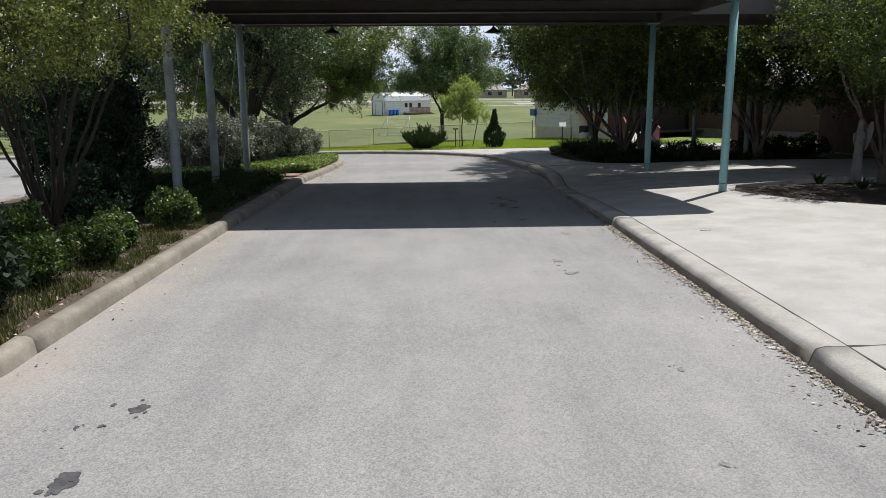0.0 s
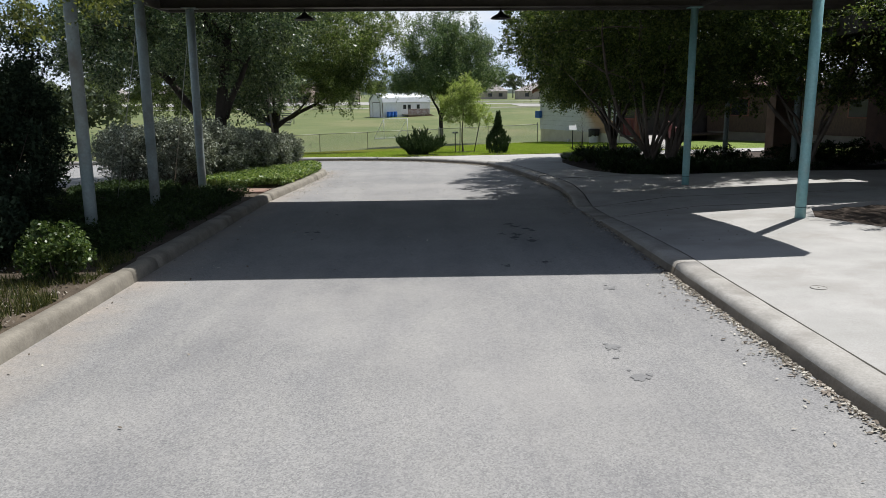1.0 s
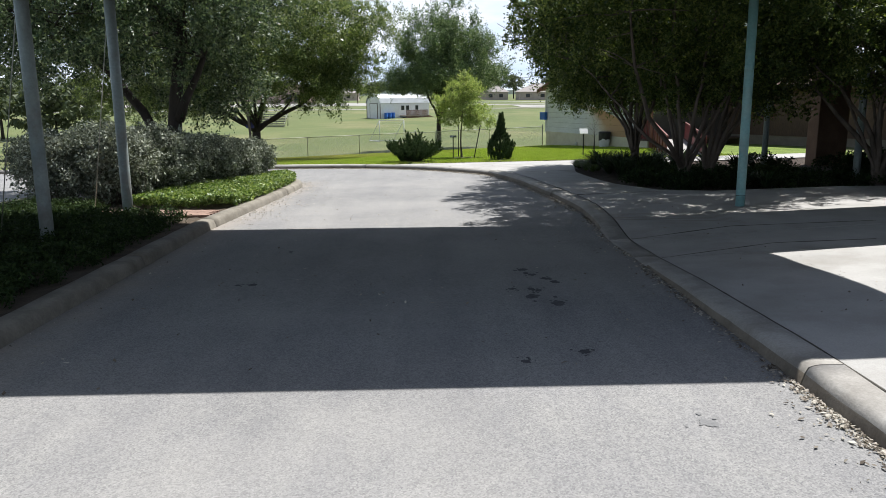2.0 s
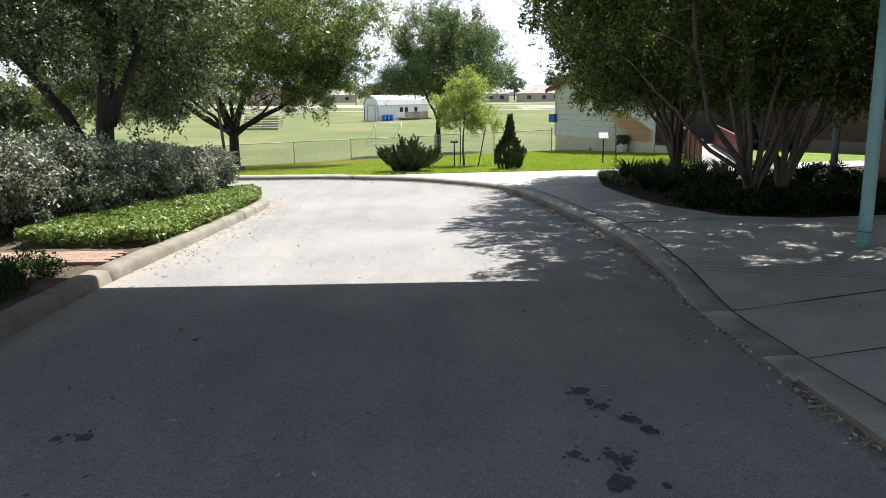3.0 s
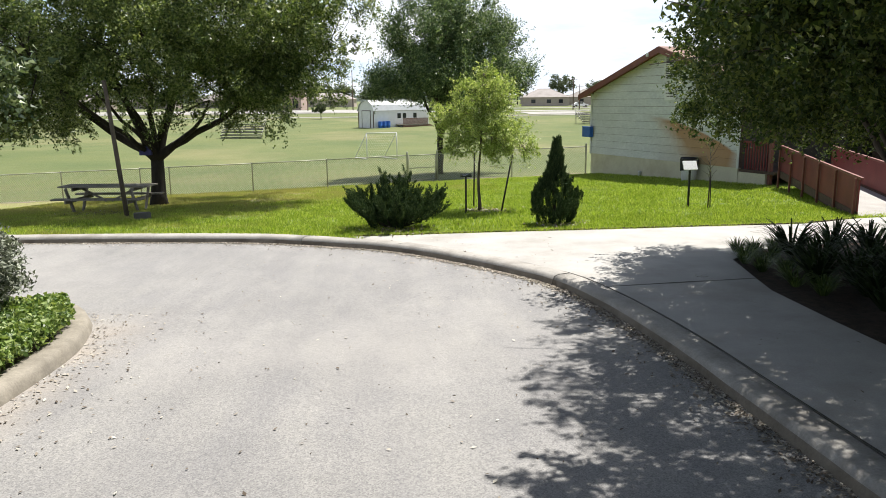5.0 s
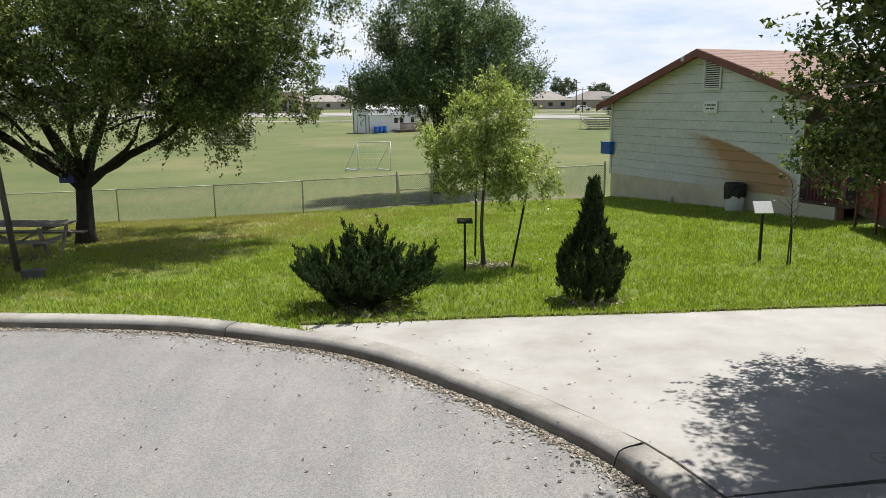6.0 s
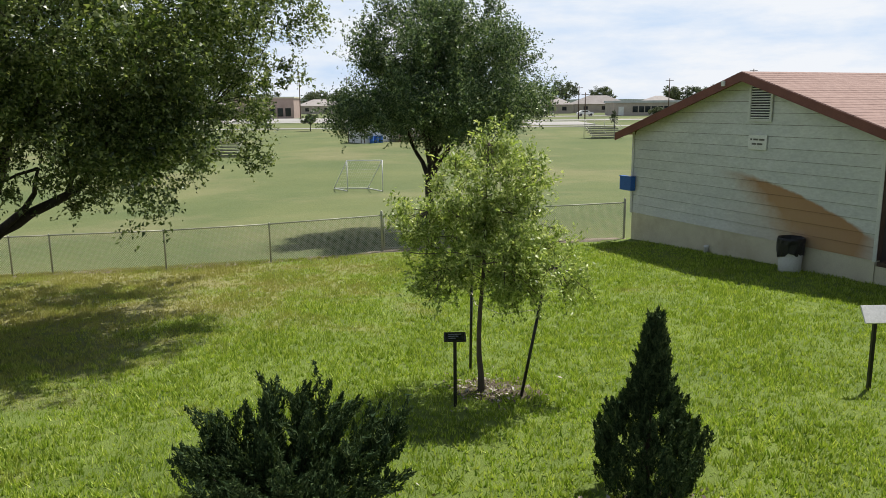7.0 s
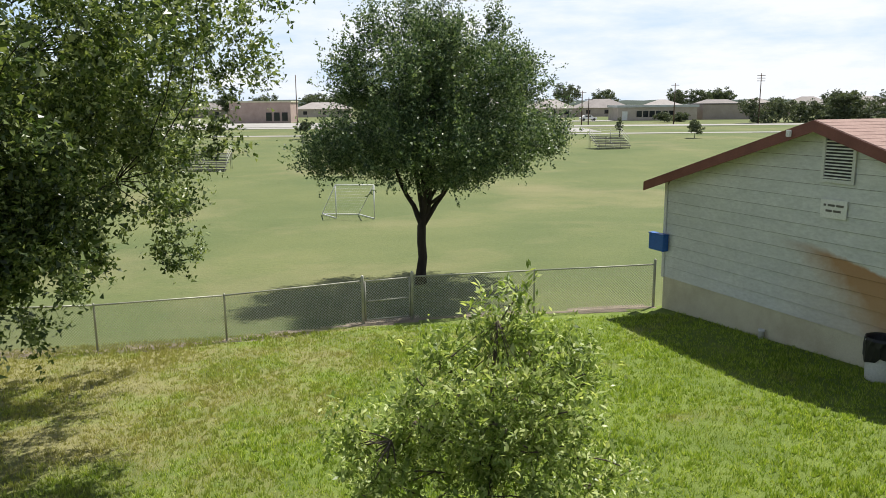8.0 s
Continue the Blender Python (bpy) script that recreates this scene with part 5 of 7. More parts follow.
# ---- the gabled classroom building ----
def gabled_building():
    """Local axes: x along the gable wall towards the drive end, y into the building, z up; the origin under the ridge."""
    zb = -0.95
    u = Vector((3.28, -8.34, 0)).normalized()
    m = Matrix(((u.x, -u.y, 0, 10.1), (u.y, u.x, 0, 50.9), (0, 0, 1, zb), (0, 0, 0, 1)))
    h = thing("classroom_building", m, "white lap-sided gabled building with brick-red trim and rust stain", "building")
    W0, W1, S0, EAVE, PEAK, HALF, D = -4.95, 3.95, 0.78, 3.38, 5.1, 5.35, 15.0
    slope = (PEAK - EAVE) / HALF

    def roof_at(x):
        return PEAK - abs(x) * slope - 0.12
    part("skirting", box(W0 + 0.03, W1 - 0.03, 0.03, 0.2, -0.5, S0, m), BEIGE, h)
    part("skirting", box(W1 - 0.028, 5.12, 0.06, 0.2, -0.5, S0 - 0.125, m), BEIGE, h)
    # dark backing wall paints shadow into the gaps, then the boards one by one
    bm = bmesh.new()
    pts = [(W0, S0), (W1, S0), (W1, roof_at(W1)), (0, roof_at(0)), (W0, roof_at(W0))]
    f = [bm.verts.new((x, 0.05, z)) for x, z in pts]
    g = [bm.verts.new((x, 0.2, z)) for x, z in pts]
    bm.faces.new(f)
    bm.faces.new(g[::-1])
    for i in range(5):
        bm.faces.new((f[i], g[i], g[(i + 1) % 5], f[(i + 1) % 5]))
    bmesh.ops.recalc_face_normals(bm, faces=bm.faces)
    bmesh.ops.transform(bm, matrix=m, verts=bm.verts)
    part("gable_wall", bm, DARKWOOD, h, "dark backing that paints shadow lines between the boards")
    z = S0
    while z < PEAK - 0.35:
        z2 = z + 0.295
        gap = 0.009
        def ends(zz):
            lim = max(0.05, (PEAK - 0.12 - zz) / slope)
            return max(W0, -lim), min(W1, lim)
        a0, a1 = ends(z)
        b0, b1 = ends(min(z2, PEAK - 0.2))
        top = min(z2, PEAK - 0.2) - gap
        v = [(a0, 0.012, z), (a1, 0.012, z), (b1, 0.034, top), (b0, 0.034, top), (a0, 0.048, z), (a1, 0.048, z), (b1, 0.048, top), (b0, 0.048, top)]
        link_mesh("siding_board", [m @ Vector(p) for p in v], [(0, 1, 2, 3), (4, 7, 6, 5), (0, 4, 5, 1), (3, 2, 6, 7), (0, 3, 7, 4), (1, 5, 6, 2)], STAINED, h)
        z = z2
    # corner boards
    part("corner_board", box(W0 - 0.02, W0 + 0.08, -0.012, 0.008, S0 - 0.02, roof_at(W0), m), SIDING, h)
    part("corner_board", box(W1 - 0.06, W1 + 0.03, -0.012, 0.008, S0 - 0.02, roof_at(W1), m), SIDING, h)
    # long side walls
    part("side_wall", box(W0, W0 + 0.15, 0.21, D, -0.5, roof_at(W0) - 0.02, m), SIDING, h)
    # the porch wall's dark colour stands in for the porch roof's shade
    part("porch_wall", box(W1 - 0.15, W1, 0.21, D, -0.5, roof_at(W1) - 0.02, m), CANOPY, h)
    part("back_wall", box(W0 + 0.16, W1 - 0.16, D - 0.15, D, -0.5, EAVE - 0.1, m), SIDING, h)
    part("porch_deck", box(W1 + 0.01, 5.5, 0.05, 9.0, S0 - 0.12, S0 - 0.03, m), DARKWOOD, h)
    part("porch_post", box(5.15, 5.27, 0.12, 0.24, -0.4, roof_at(5.2) - 0.02, m, 0.006), RED_TRIM, h)
    part("porch_rail", box(W1 + 0.1, 5.14, 0.1, 0.16, S0 + 0.86, S0 + 0.93, m), RED_RAMP, h)
    for k in range(9):
        x = W1 + 0.18 + k * 0.118
        part("baluster", box(x, x + 0.035, 0.11, 0.15, S0 - 0.02, S0 + 0.859, m), RED_RAMP, h)
    # roof slopes of shingle courses over boards
    for s in (-1, 1):
        bmr = bmesh.new()
        n = Vector((s * slope, 0, 1)).normalized()
        ring = [(0, -0.38), (s * HALF, -0.38), (s * HALF, D + 0.4), (0, D + 0.4)]
        lo = [bmr.verts.new((x, y, PEAK - abs(x) * slope - 0.10)) for x, y in ring]
        hi = [bmr.verts.new((x, y, PEAK - abs(x) * slope - 0.02)) for x, y in ring]
        bmr.faces.new(lo)
        bmr.faces.new(hi)
        for i in range(4):
            bmr.faces.new((lo[i], lo[(i + 1) % 4], hi[(i + 1) % 4], hi[i]))
        bmesh.ops.recalc_face_normals(bmr, faces=bmr.faces)
        bmesh.ops.transform(bmr, matrix=m, verts=bmr.verts)
        roof = part("roof_slope", bmr, RED_TRIM, h, "faded red shingled roof slope")
        rows = 30
        for r in range(rows):
            x0, x1 = s * (HALF + 0.03) * (1 - r / rows), s * (HALF + 0.03) * (1 - (r + 1.08) / rows)
            if s * x1 < 0:
                x1 = 0
            v = []
            for x, dz in ((x0, -0.004), (x1, -0.010)):
                zz = PEAK - abs(x) * slope - 0.02
                v += [(x, -0.40, zz + dz + 0.012), (x, D + 0.4, zz + dz + 0.012), (x, D + 0.4, zz), (x, -0.40, zz)]
            link_mesh("shingle_course", [m @ Vector(p) for p in v], [(0, 1, 5, 4), (0, 3, 2, 1), (3, 7, 6, 2), (4, 5, 6, 7), (0, 4, 7, 3), (1, 2, 6, 5)], SHINGLE, roof)
        # barge board on the gable edge
        v = []
        for x in (0, s * (HALF + 0.02)):
            zz = PEAK - abs(x) * slope
            v += [(x, -0.42, zz - 0.03), (x, -0.385, zz - 0.03), (x, -0.385, zz - 0.26), (x, -0.42, zz - 0.26)]
        link_mesh("barge_board", [m @ Vector(p) for p in v], [(0, 1, 5, 4), (1, 2, 6, 5), (2, 3, 7, 6), (3, 0, 4, 7), (0, 3, 2, 1), (4, 5, 6, 7)], RED_TRIM, h, "brick-red painted barge board")
        v = []
        for x in (0, s * HALF):
            zz = PEAK - abs(x) * slope - 0.13
            v += [(x, -0.384, zz + 0.02), (x, 0.01, zz + 0.02), (x, 0.01, zz), (x, -0.384, zz)]
        link_mesh("soffit", [m @ Vector(p) for p in v], [(0, 1, 5, 4), (1, 2, 6, 5), (2, 3, 7, 6), (3, 0, 4, 7), (0, 3, 2, 1), (4, 5, 6, 7)], RED_TRIM, h)
    # gable vent
    vent = part("gable_vent", join(box(-0.07, 0.73, -0.03, 0.0, 3.80, 3.87, m), box(-0.07, 0.73, -0.03, 0.0, 4.70, 4.76, m), box(-0.07, 0.0, -0.03, 0.0, 3.872, 4.698, m), box(0.66, 0.73, -0.03, 0.0, 3.872, 4.698, m)), SIDING, h, "white louvred vent in the gable")
    part("backing", box(0.005, 0.655, -0.004, 0.0, 3.875, 4.695, m), BLACK, vent)
    for k in range(12):
        part("louvre", box(0.005, 0.655, -0.028, -0.008, 3.89 + k * 0.067, 3.918 + k * 0.067, m), WHITE, vent)
    lamp = part("gable_lamp", box(-0.62, -0.52, -0.5, -0.425, 4.72, 4.86, m, 0.01), WHITE, h, "small white flood lamp under the ridge")
    return m, S0


def stained_siding():
    """White boards with a brown rust fan that spreads towards the corner of the wall."""
    m = mat("white_lap_siding_rusted", (0.61, 0.63, 0.62), (0.72, 0.73, 0.71), 0.9, 7, 0.6, 0.03, stain=(0.50, 0.51, 0.48), stain_scale=0.8, stain_amount=0.35, stretch=(1, 1, 2.5), per_object=0.06)
    nt = m.node_tree
    b = nt.nodes["Principled BSDF"]
    src = b.inputs["Base Color"].links[0].from_socket
    geo = nt.nodes.new("ShaderNodeTexCoord")

    def calc(op, a, c):
        n = nt.nodes.new("ShaderNodeMath")
        n.operation = op
        for k, v in enumerate((a, c)):
            if isinstance(v, (int, float)):
                n.inputs[k].default_value = v
            else:
                nt.links.new(v, n.inputs[k])
        return n.outputs[0]

    def along(v):
        n = nt.nodes.new("ShaderNodeVectorMath")
        n.operation = "DOT_PRODUCT"
        n.inputs[1].default_value = v
        nt.links.new(geo.outputs["Object"], n.inputs[0])
        return n.outputs["Value"]

    ux, uy = 0.366, -0.9306
    s = calc("SUBTRACT", along((ux, uy, 0)), 10.1 * ux + 50.9 * uy)
    z = calc("ADD", along((0, 0, 1)), 0.95)
    wob = calc("MULTIPLY", calc("SUBTRACT", noise_node(nt, 2.5, 6, 0.7), 0.5), 0.7)
    # the fan's upper edge falls from 2.25 m to 1.05 m along the wall; its lower edge opens below it
    upper = calc("SUBTRACT", calc("SUBTRACT", 2.5, calc("MULTIPLY", calc("POWER", calc("MAXIMUM", calc("ADD", s, 0.6), 0.0), 1.5), 0.125)), z)
    a = calc("MULTIPLY", calc("MINIMUM", calc("MAXIMUM", calc("ADD", upper, calc("MULTIPLY", wob, 0.3)), 0.0), 0.12), 8.3)
    depth = calc("MULTIPLY", calc("MAXIMUM", calc("ADD", s, 1.5), 0.05), 0.52)
    c2 = calc("MINIMUM", calc("MAXIMUM", calc("SUBTRACT", 1.0, calc("DIVIDE", calc("ADD", upper, wob), depth)), 0.0), 1.0)
    ends = calc("MULTIPLY", calc("MINIMUM", calc("MAXIMUM", calc("DIVIDE", calc("ADD", s, 1.1), 2.4), 0.0), 1.0), calc("MINIMUM", calc("MAXIMUM", calc("SUBTRACT", 4.1, s), 0.0), 1.0))
    f = calc("MINIMUM", calc("MULTIPLY", calc("MULTIPLY", calc("MULTIPLY", a, c2), ends), 1.7), 0.9)
    col = mix_node(nt, f, src, (0.36, 0.175, 0.055))
    low = calc("MULTIPLY", calc("MINIMUM", calc("MAXIMUM", calc("MULTIPLY", calc("SUBTRACT", upper, 0.15), 1.2), 0.0), 1.0), ends)
    col = mix_node(nt, calc("MULTIPLY", low, 0.42), col, (0.46, 0.33, 0.18))
    nt.links.new(col, b.inputs["Base Color"])
    return m


STAINED = stained_siding()
HOUSE_M, HOUSE_S = gabled_building()


# ---- chain-link fence ----
def fence():
    H = 1.2
    pts = [(-34.0, 55.6), (-30.8, 55.3), (-27.6, 55.0), (-24.4, 54.8), (-21.2, 54.6), (-18.0, 54.4), (-14.6, 54.2), (-11.2, 54.0), (-9.95, 53.95), (-6.4, 53.7), (-3.32, 54.2), (0.1, 55.3), (1.43, 55.6), (4.8, 55.65), (8.15, 55.7)]
    f = thing("chain_link_fence", (0.1, 55.3, lawn_z(0.1, 55.3)), "galvanised chain-link fence with thin posts and a top rail", "fence")
    g = thing("fence_gate", (0.76, 55.45, lawn_z(0.76, 55.45)), "galvanised chain-link gate in the fence", "gate")
    for i, (x, y) in enumerate(pts):
        z = lawn_z(x, y)
        heavy = i in (11, 12, 14)
        r, h = (0.04, H + 0.12) if heavy else (0.026, H + 0.02)
        part("post", lathe([(r, -0.2), (r, h), (r * 0.7, h + 0.03), (0.0, h + 0.04)], 10, pose(x, y, z)), STEEL, f, smooth=True)
    for i in range(len(pts) - 1):
        (x0, y0), (x1, y1) = pts[i], pts[i + 1]
        owner = g if i == 11 else f
        if i == 11:
            x0, x1, y0, y1 = x0 + 0.07, x1 - 0.07, y0 + 0.015, y1 - 0.015
        a, b = Vector((x0, y0, lawn_z(x0, y0))), Vector((x1, y1, lawn_z(x1, y1)))
        top = H if i != 11 else H - 0.02
        tubes("top_rail", [([a + Vector((0, 0, top)), b + Vector((0, 0, top))], 0.021)], STEEL, owner, "", 8)
        if i == 11:
            for hgt in (0.1, 0.62):
                tubes("gate_rail", [([a + Vector((0, 0, hgt)), b + Vector((0, 0, hgt))], 0.02)], STEEL, owner, "", 8)
            for e in (a, b):
                tubes("gate_stile", [([e + Vector((0, 0, 0.08)), e + Vector((0, 0, top + 0.01))], 0.021)], STEEL, owner, "", 8)
        # woven wire: two sets of slanting wires
        if x1 < -15:
            continue
        L = (b - a).length
        cell = 0.075
        d = (b - a).normalized()
        vs, fs = [], []
        n = int((L + H) / cell)
        for k in range(n):
            for s in (1, -1):
                u0 = -H + k * cell
                p0, p1 = (u0, 0.03), (u0 + H - 0.03, H)
                if p1[0] < 0 or p0[0] > L:
                    continue
                if p0[0] < 0:
                    p0 = (0.0, 0.03 - p0[0])
                if p1[0] > L:
                    p1 = (L, H - (p1[0] - L))
                if p1[1] - p0[1] < 0.05:
                    continue
                if s < 0:
                    p0, p1 = (L - p0[0], p0[1]), (L - p1[0], p1[1])
                q0, q1 = a.lerp(b, p0[0] / L) + Vector((0, 0, p0[1])), a.lerp(b, p1[0] / L) + Vector((0, 0, p1[1]))
                side = Vector((d.y, -d.x, 0)) * 0.003 * s
                w = (q1 - q0).cross(side).normalized() * 0.0036
                o = len(vs)
                for q in (q0, q1):
                    vs += [q + side + w, q + side - w, q + side * 2.4]
                fs += [(o, o + 1, o + 4, o + 3), (o + 1, o + 2, o + 5, o + 4), (o + 2, o, o + 3, o + 5)]
        tagged(link_mesh("mesh_wire", vs, fs, WIRE, owner), kind="stuff")


fence()


# ---- things on the gable wall ----
hm = HOUSE_M
bb = thing("blue_box", hm @ Matrix.Translation((-5.0, -0.1, 1.7)), "small blue box fixed at the wall corner", "box")
part("cabinet", box(-5.32, -4.72, -0.2, -0.015, 1.5, 1.93, hm, 0.01), BLUE, bb)
part("lid", box(-5.34, -4.70, -0.21, -0.015, 1.932, 1.96, hm, 0.004), BLUE, bb)
ws = thing("wall_sign", hm @ Matrix.Translation((0.31, -0.03, 3.25)), "white rectangular wall sign with two lines of dark writing", "sign")
part("plate", box(-0.01, 0.63, -0.022, -0.005, 3.07, 3.46, hm, 0.006), WHITE, ws)
for k, (a, b, z) in enumerate(((0.07, 0.13, 3.315), (0.17, 0.34, 3.315), (0.37, 0.55, 3.315), (0.13, 0.28, 3.20), (0.31, 0.49, 3.20))):
    part("text_line", box(a, b, -0.027, -0.0225, z, z + 0.045, hm), FASCIA, ws)


def trash_can(m):
    c = thing("trash_can", m, "white round trash can with a black liner hanging over its rim", "trash can")
    part("drum", lathe([(0.20, 0.0), (0.22, 0.02), (0.235, 0.3), (0.25, 0.62), (0.262, 0.64), (0.262, 0.68), (0.245, 0.68), (0.23, 0.3), (0.2, 0.05)], 28, m), WHITE, c, smooth=True)
    rng = np.random.default_rng(7)
    bm = lathe([(0.25, 0.42), (0.272, 0.44), (0.275, 0.6), (0.28, 0.69), (0.26, 0.73), (0.23, 0.71), (0.2, 0.55), (0.1, 0.5), (0.001, 0.49)], 28)
    for v in bm.verts:
        if v.co.z < 0.5 and v.co.to_2d().length > 0.22:
            v.co.z += rng.normal() * 0.06
        v.co.x *= 1 + 0.03 * rng.normal()
        v.co.y *= 1 + 0.03 * rng.normal()
    bmesh.ops.transform(bm, matrix=m, verts=bm.verts)
    part("liner", bm, BLACK, c, "black plastic liner")


cx, cy = 10.5, 49.0
trash_can(pose(cx, cy, lawn_z(cx, cy)) @ Matrix.Scale(1.18, 4))
vp = hm @ Vector((-1.3, -0.05, 0))
part_v = thing("vent_stub", (vp.x, vp.y, lawn_z(vp.x, vp.y)), "short white plastic pipe stub at the foot of the wall", "pipe")
part("pipe", lathe([(0.06, -0.05), (0.06, 0.16), (0.075, 0.17), (0.075, 0.22), (0.05, 0.225)], 14, pose(vp.x, vp.y, lawn_z(vp.x, vp.y))), WHITE, part_v, smooth=True)


# ---- signs, stakes and sapling on the lawn ----
def plaque(x, y, h, w, d, tilt, post_mat, plate_mat, label, rim=None):
    z = lawn_z(x, y)
    p = thing("plaque_stand", (x, y, z), label, "sign")
    part("post", box(x - 0.022, x + 0.022, y - 0.022, y + 0.022, z - 0.1, z + h - 0.02), post_mat, p)
    m = pose(x, y, z + h, tilt, 0, 0)
    part("plate", box(-w / 2, w / 2, -d / 2, d / 2, -0.012, 0.012, m, 0.004), plate_mat, p)
    if rim:
        part("face", box(-w / 2 + 0.025, w / 2 - 0.025, -d / 2 + 0.02, d / 2 - 0.02, 0.0125, 0.017, m), rim, p)
        for k in range(3):
            part("text_line", box(-w / 2 + 0.06, w / 2 - 0.06 - 0.04 * k, d / 2 - 0.075 - 0.05 * k, d / 2 - 0.062 - 0.05 * k, 0.0175, 0.019, m), GREY_METAL, p)
    return p


plaque(1.84, 40.42, 0.98, 0.29, 0.22, 14, BLACK, BLACK, "black metal plaque on a thin black post", DARKGLASS)
plaque(7.55, 40.62, 1.08, 0.36, 0.26, 55, BLACK, WHITE, "white plaque on a thin black post")


def stake(x, y, dx, dy, h):
    z = lawn_z(x, y)
    s = thing("tree_stake", (x, y, z), "dark leaning steel stake beside the young tree", "stake", "tree stakes")
    tubes("bar", [([(x, y, z - 0.1), (x + dx, y + dy, z + h)], 0.022)], BLACK, s, "", 6)
    tubes("tie", [([(x + dx * 0.85, y + dy * 0.85, z + h * 0.85), ((x + 2.23) / 2, (y + 40.95) / 2, z + h * 0.8), (2.25, 40.95, z + h * 0.86)], 0.006)], BEIGE, s, "", 5)


stake(2.75, 40.78, 0.30, 0.05, 1.45)
stake(2.14, 42.0, 0.02, -0.1, 1.5)


def sapling(x, y):
    z = lawn_z(x, y)
    rng = np.random.default_rng(17)
    s = thing("sapling", (x, y, z), "thin nearly bare sapling tied to a stake", "sapling")
    tubes("trunk", [([(x, y, z - 0.05), (x + 0.02, y, z + 0.8), (x - 0.02, y, z + 1.55)], [0.018, 0.014, 0.006])], BARK, s, "", 6)
    tubes("stake", [([(x + 0.06, y, z - 0.05), (x + 0.03, y, z + 0.95)], 0.014)], BLACK, s, "", 6)
    for k in range(12):
        zz = z + 0.7 + 0.07 * k
        a = rng.uniform(0, 6.28)
        tip = (x + 0.3 * math.cos(a) * rng.uniform(0.5, 1), y + 0.25 * math.sin(a), zz + rng.uniform(0.1, 0.45))
        tubes("twig", [(limb_path(rng, (x, y, zz), tip, 0.1, 3), [0.007, 0.006, 0.004, 0.003])], BARK, s, "", 4)
        c = np.array(tip) + rng.normal(size=(7, 3)) * 0.05
        if k % 4 == 1:
            tagged(fast_mesh("leaf_spray", leaf_quads(c, 0.026, rng), 4, LEAF_OAK, s), kind="stuff")


sapling(7.92, 40.25)


def dry_ring(x, y, r, seed):
    """Dead leaves and bare soil round a stem."""
    rng = np.random.default_rng(seed)
    n = 26
    vs = [(x, y, lawn_z(x, y) + 0.035)]
    for ring in (0.5, 1.0):
        for k in range(n):
            a = 2 * math.pi * k / n
            rr = r * ring * (0.8 + 0.35 * rng.random())
            px_, py_ = x + rr * math.cos(a), y + rr * 0.8 * math.sin(a)
            vs.append((px_, py_, lawn_z(px_, py_) + (0.028 if ring < 1 else -0.02)))
    fs = [(0, 1 + k, 1 + (k + 1) % n) for k in range(n)] + [(1 + k, 1 + n + k, 1 + n + (k + 1) % n, 1 + (k + 1) % n) for k in range(n)]
    t = thing("soil_ring", (x, y, lawn_z(x, y)), "patch of bare soil and dry leaves round the stem", "soil", "soil rings", "stuff")
    link_mesh("soil", vs, fs, SOIL, t)
    p = rng.normal(size=(220, 2)) * r * 0.5 + (x, y)
    z = base_z(p[:, 0], p[:, 1]) + 0.14 + 0.045
    co = leaf_quads(np.column_stack([p, z]), 0.032, rng, 1.8, 2.5)
    fast_mesh("dry_leaves", co, 4, LEAF_DRY, t)


dry_ring(2.35, 41.1, 0.75, 1)
dry_ring(3.65, 37.5, 0.55, 2)
dry_ring(0.2, 37.4, 0.9, 3)

# ---- picnic table and post under the oak ----
def picnic_table(m):
    t = thing("picnic_table", m, "weathered grey wooden picnic table with benches", "table")
    for k in range(5):
        part("top_board", box(-1.25, 1.25, -0.37 + k * 0.15, -0.23 + k * 0.15, 0.71, 0.75, m, 0.005), GREYWOOD, t)
    for s in (-1, 1):
        for k in range(2):
            part("seat_board", box(-1.25, 1.25, s * 0.68 - 0.135 + k * 0.14, s * 0.68 - 0.005 + k * 0.14, 0.41, 0.45, m, 0.005), GREYWOOD, t)
        x = s * 0.85
        part("cross_brace", box(x - 0.02, x + 0.02, -0.8, 0.8, 0.315, 0.408, m, 0.004), GREYWOOD, t)
        part("top_brace", box(x - 0.02, x + 0.02, -0.36, 0.36, 0.615, 0.708, m, 0.004), GREYWOOD, t)
        for q in (-1, 1):
            leg = box(-0.045, 0.045, -0.02, 0.02, -0.42, 0.42, m @ pose(x + 0.045 * s, q * 0.43, 0.352, q * -28, 0, 0) @ Matrix.Diagonal((0.5, 2.2, 0.97, 1)))
            part("leg", leg, GREYWOOD, t)
        part("strut", box(-0.02, 0.02, -0.045, 0.045, -0.42, 0.42, m @ pose(s * 0.45, 0, 0.50, 0, s * 62, 0)), GREYWOOD, t)


px, py = -8.72, 44.6
picnic_table(pose(px, py, lawn_z(px, py), 0, 0, -3) @ Matrix.Scale(1.08, 4))
dry_ring(-8.6, 43.6, 1.9, 4)
qx, qy = -6.95, 41.3
qz = lawn_z(qx, qy)
tp = thing("timber_post", (qx, qy, qz), "slim brown timber post beside the picnic table", "post")
part("shaft", lathe([(0.06, -0.2), (0.057, 1.5), (0.05, 3.5), (0.04, 3.52)], 12, pose(qx, qy, qz, 0, -4.5, 0)), BARK, tp, smooth=True)
sb = thing("concrete_block", (-6.3, 40.6, lawn_z(-6.3, 40.6)), "weathered concrete block lying by the timber post", "block")
part("body", box(-0.2, 0.2, -0.1, 0.1, -0.03, 0.19, pose(-6.3, 40.6, lawn_z(-6.3, 40.6), 0, 0, 25), 0.015), STONE, sb)
bx2 = thing("tree_box", (-8.17, 46.45, 0.56), "small blue-violet birdhouse box fixed on the oak trunk", "box")
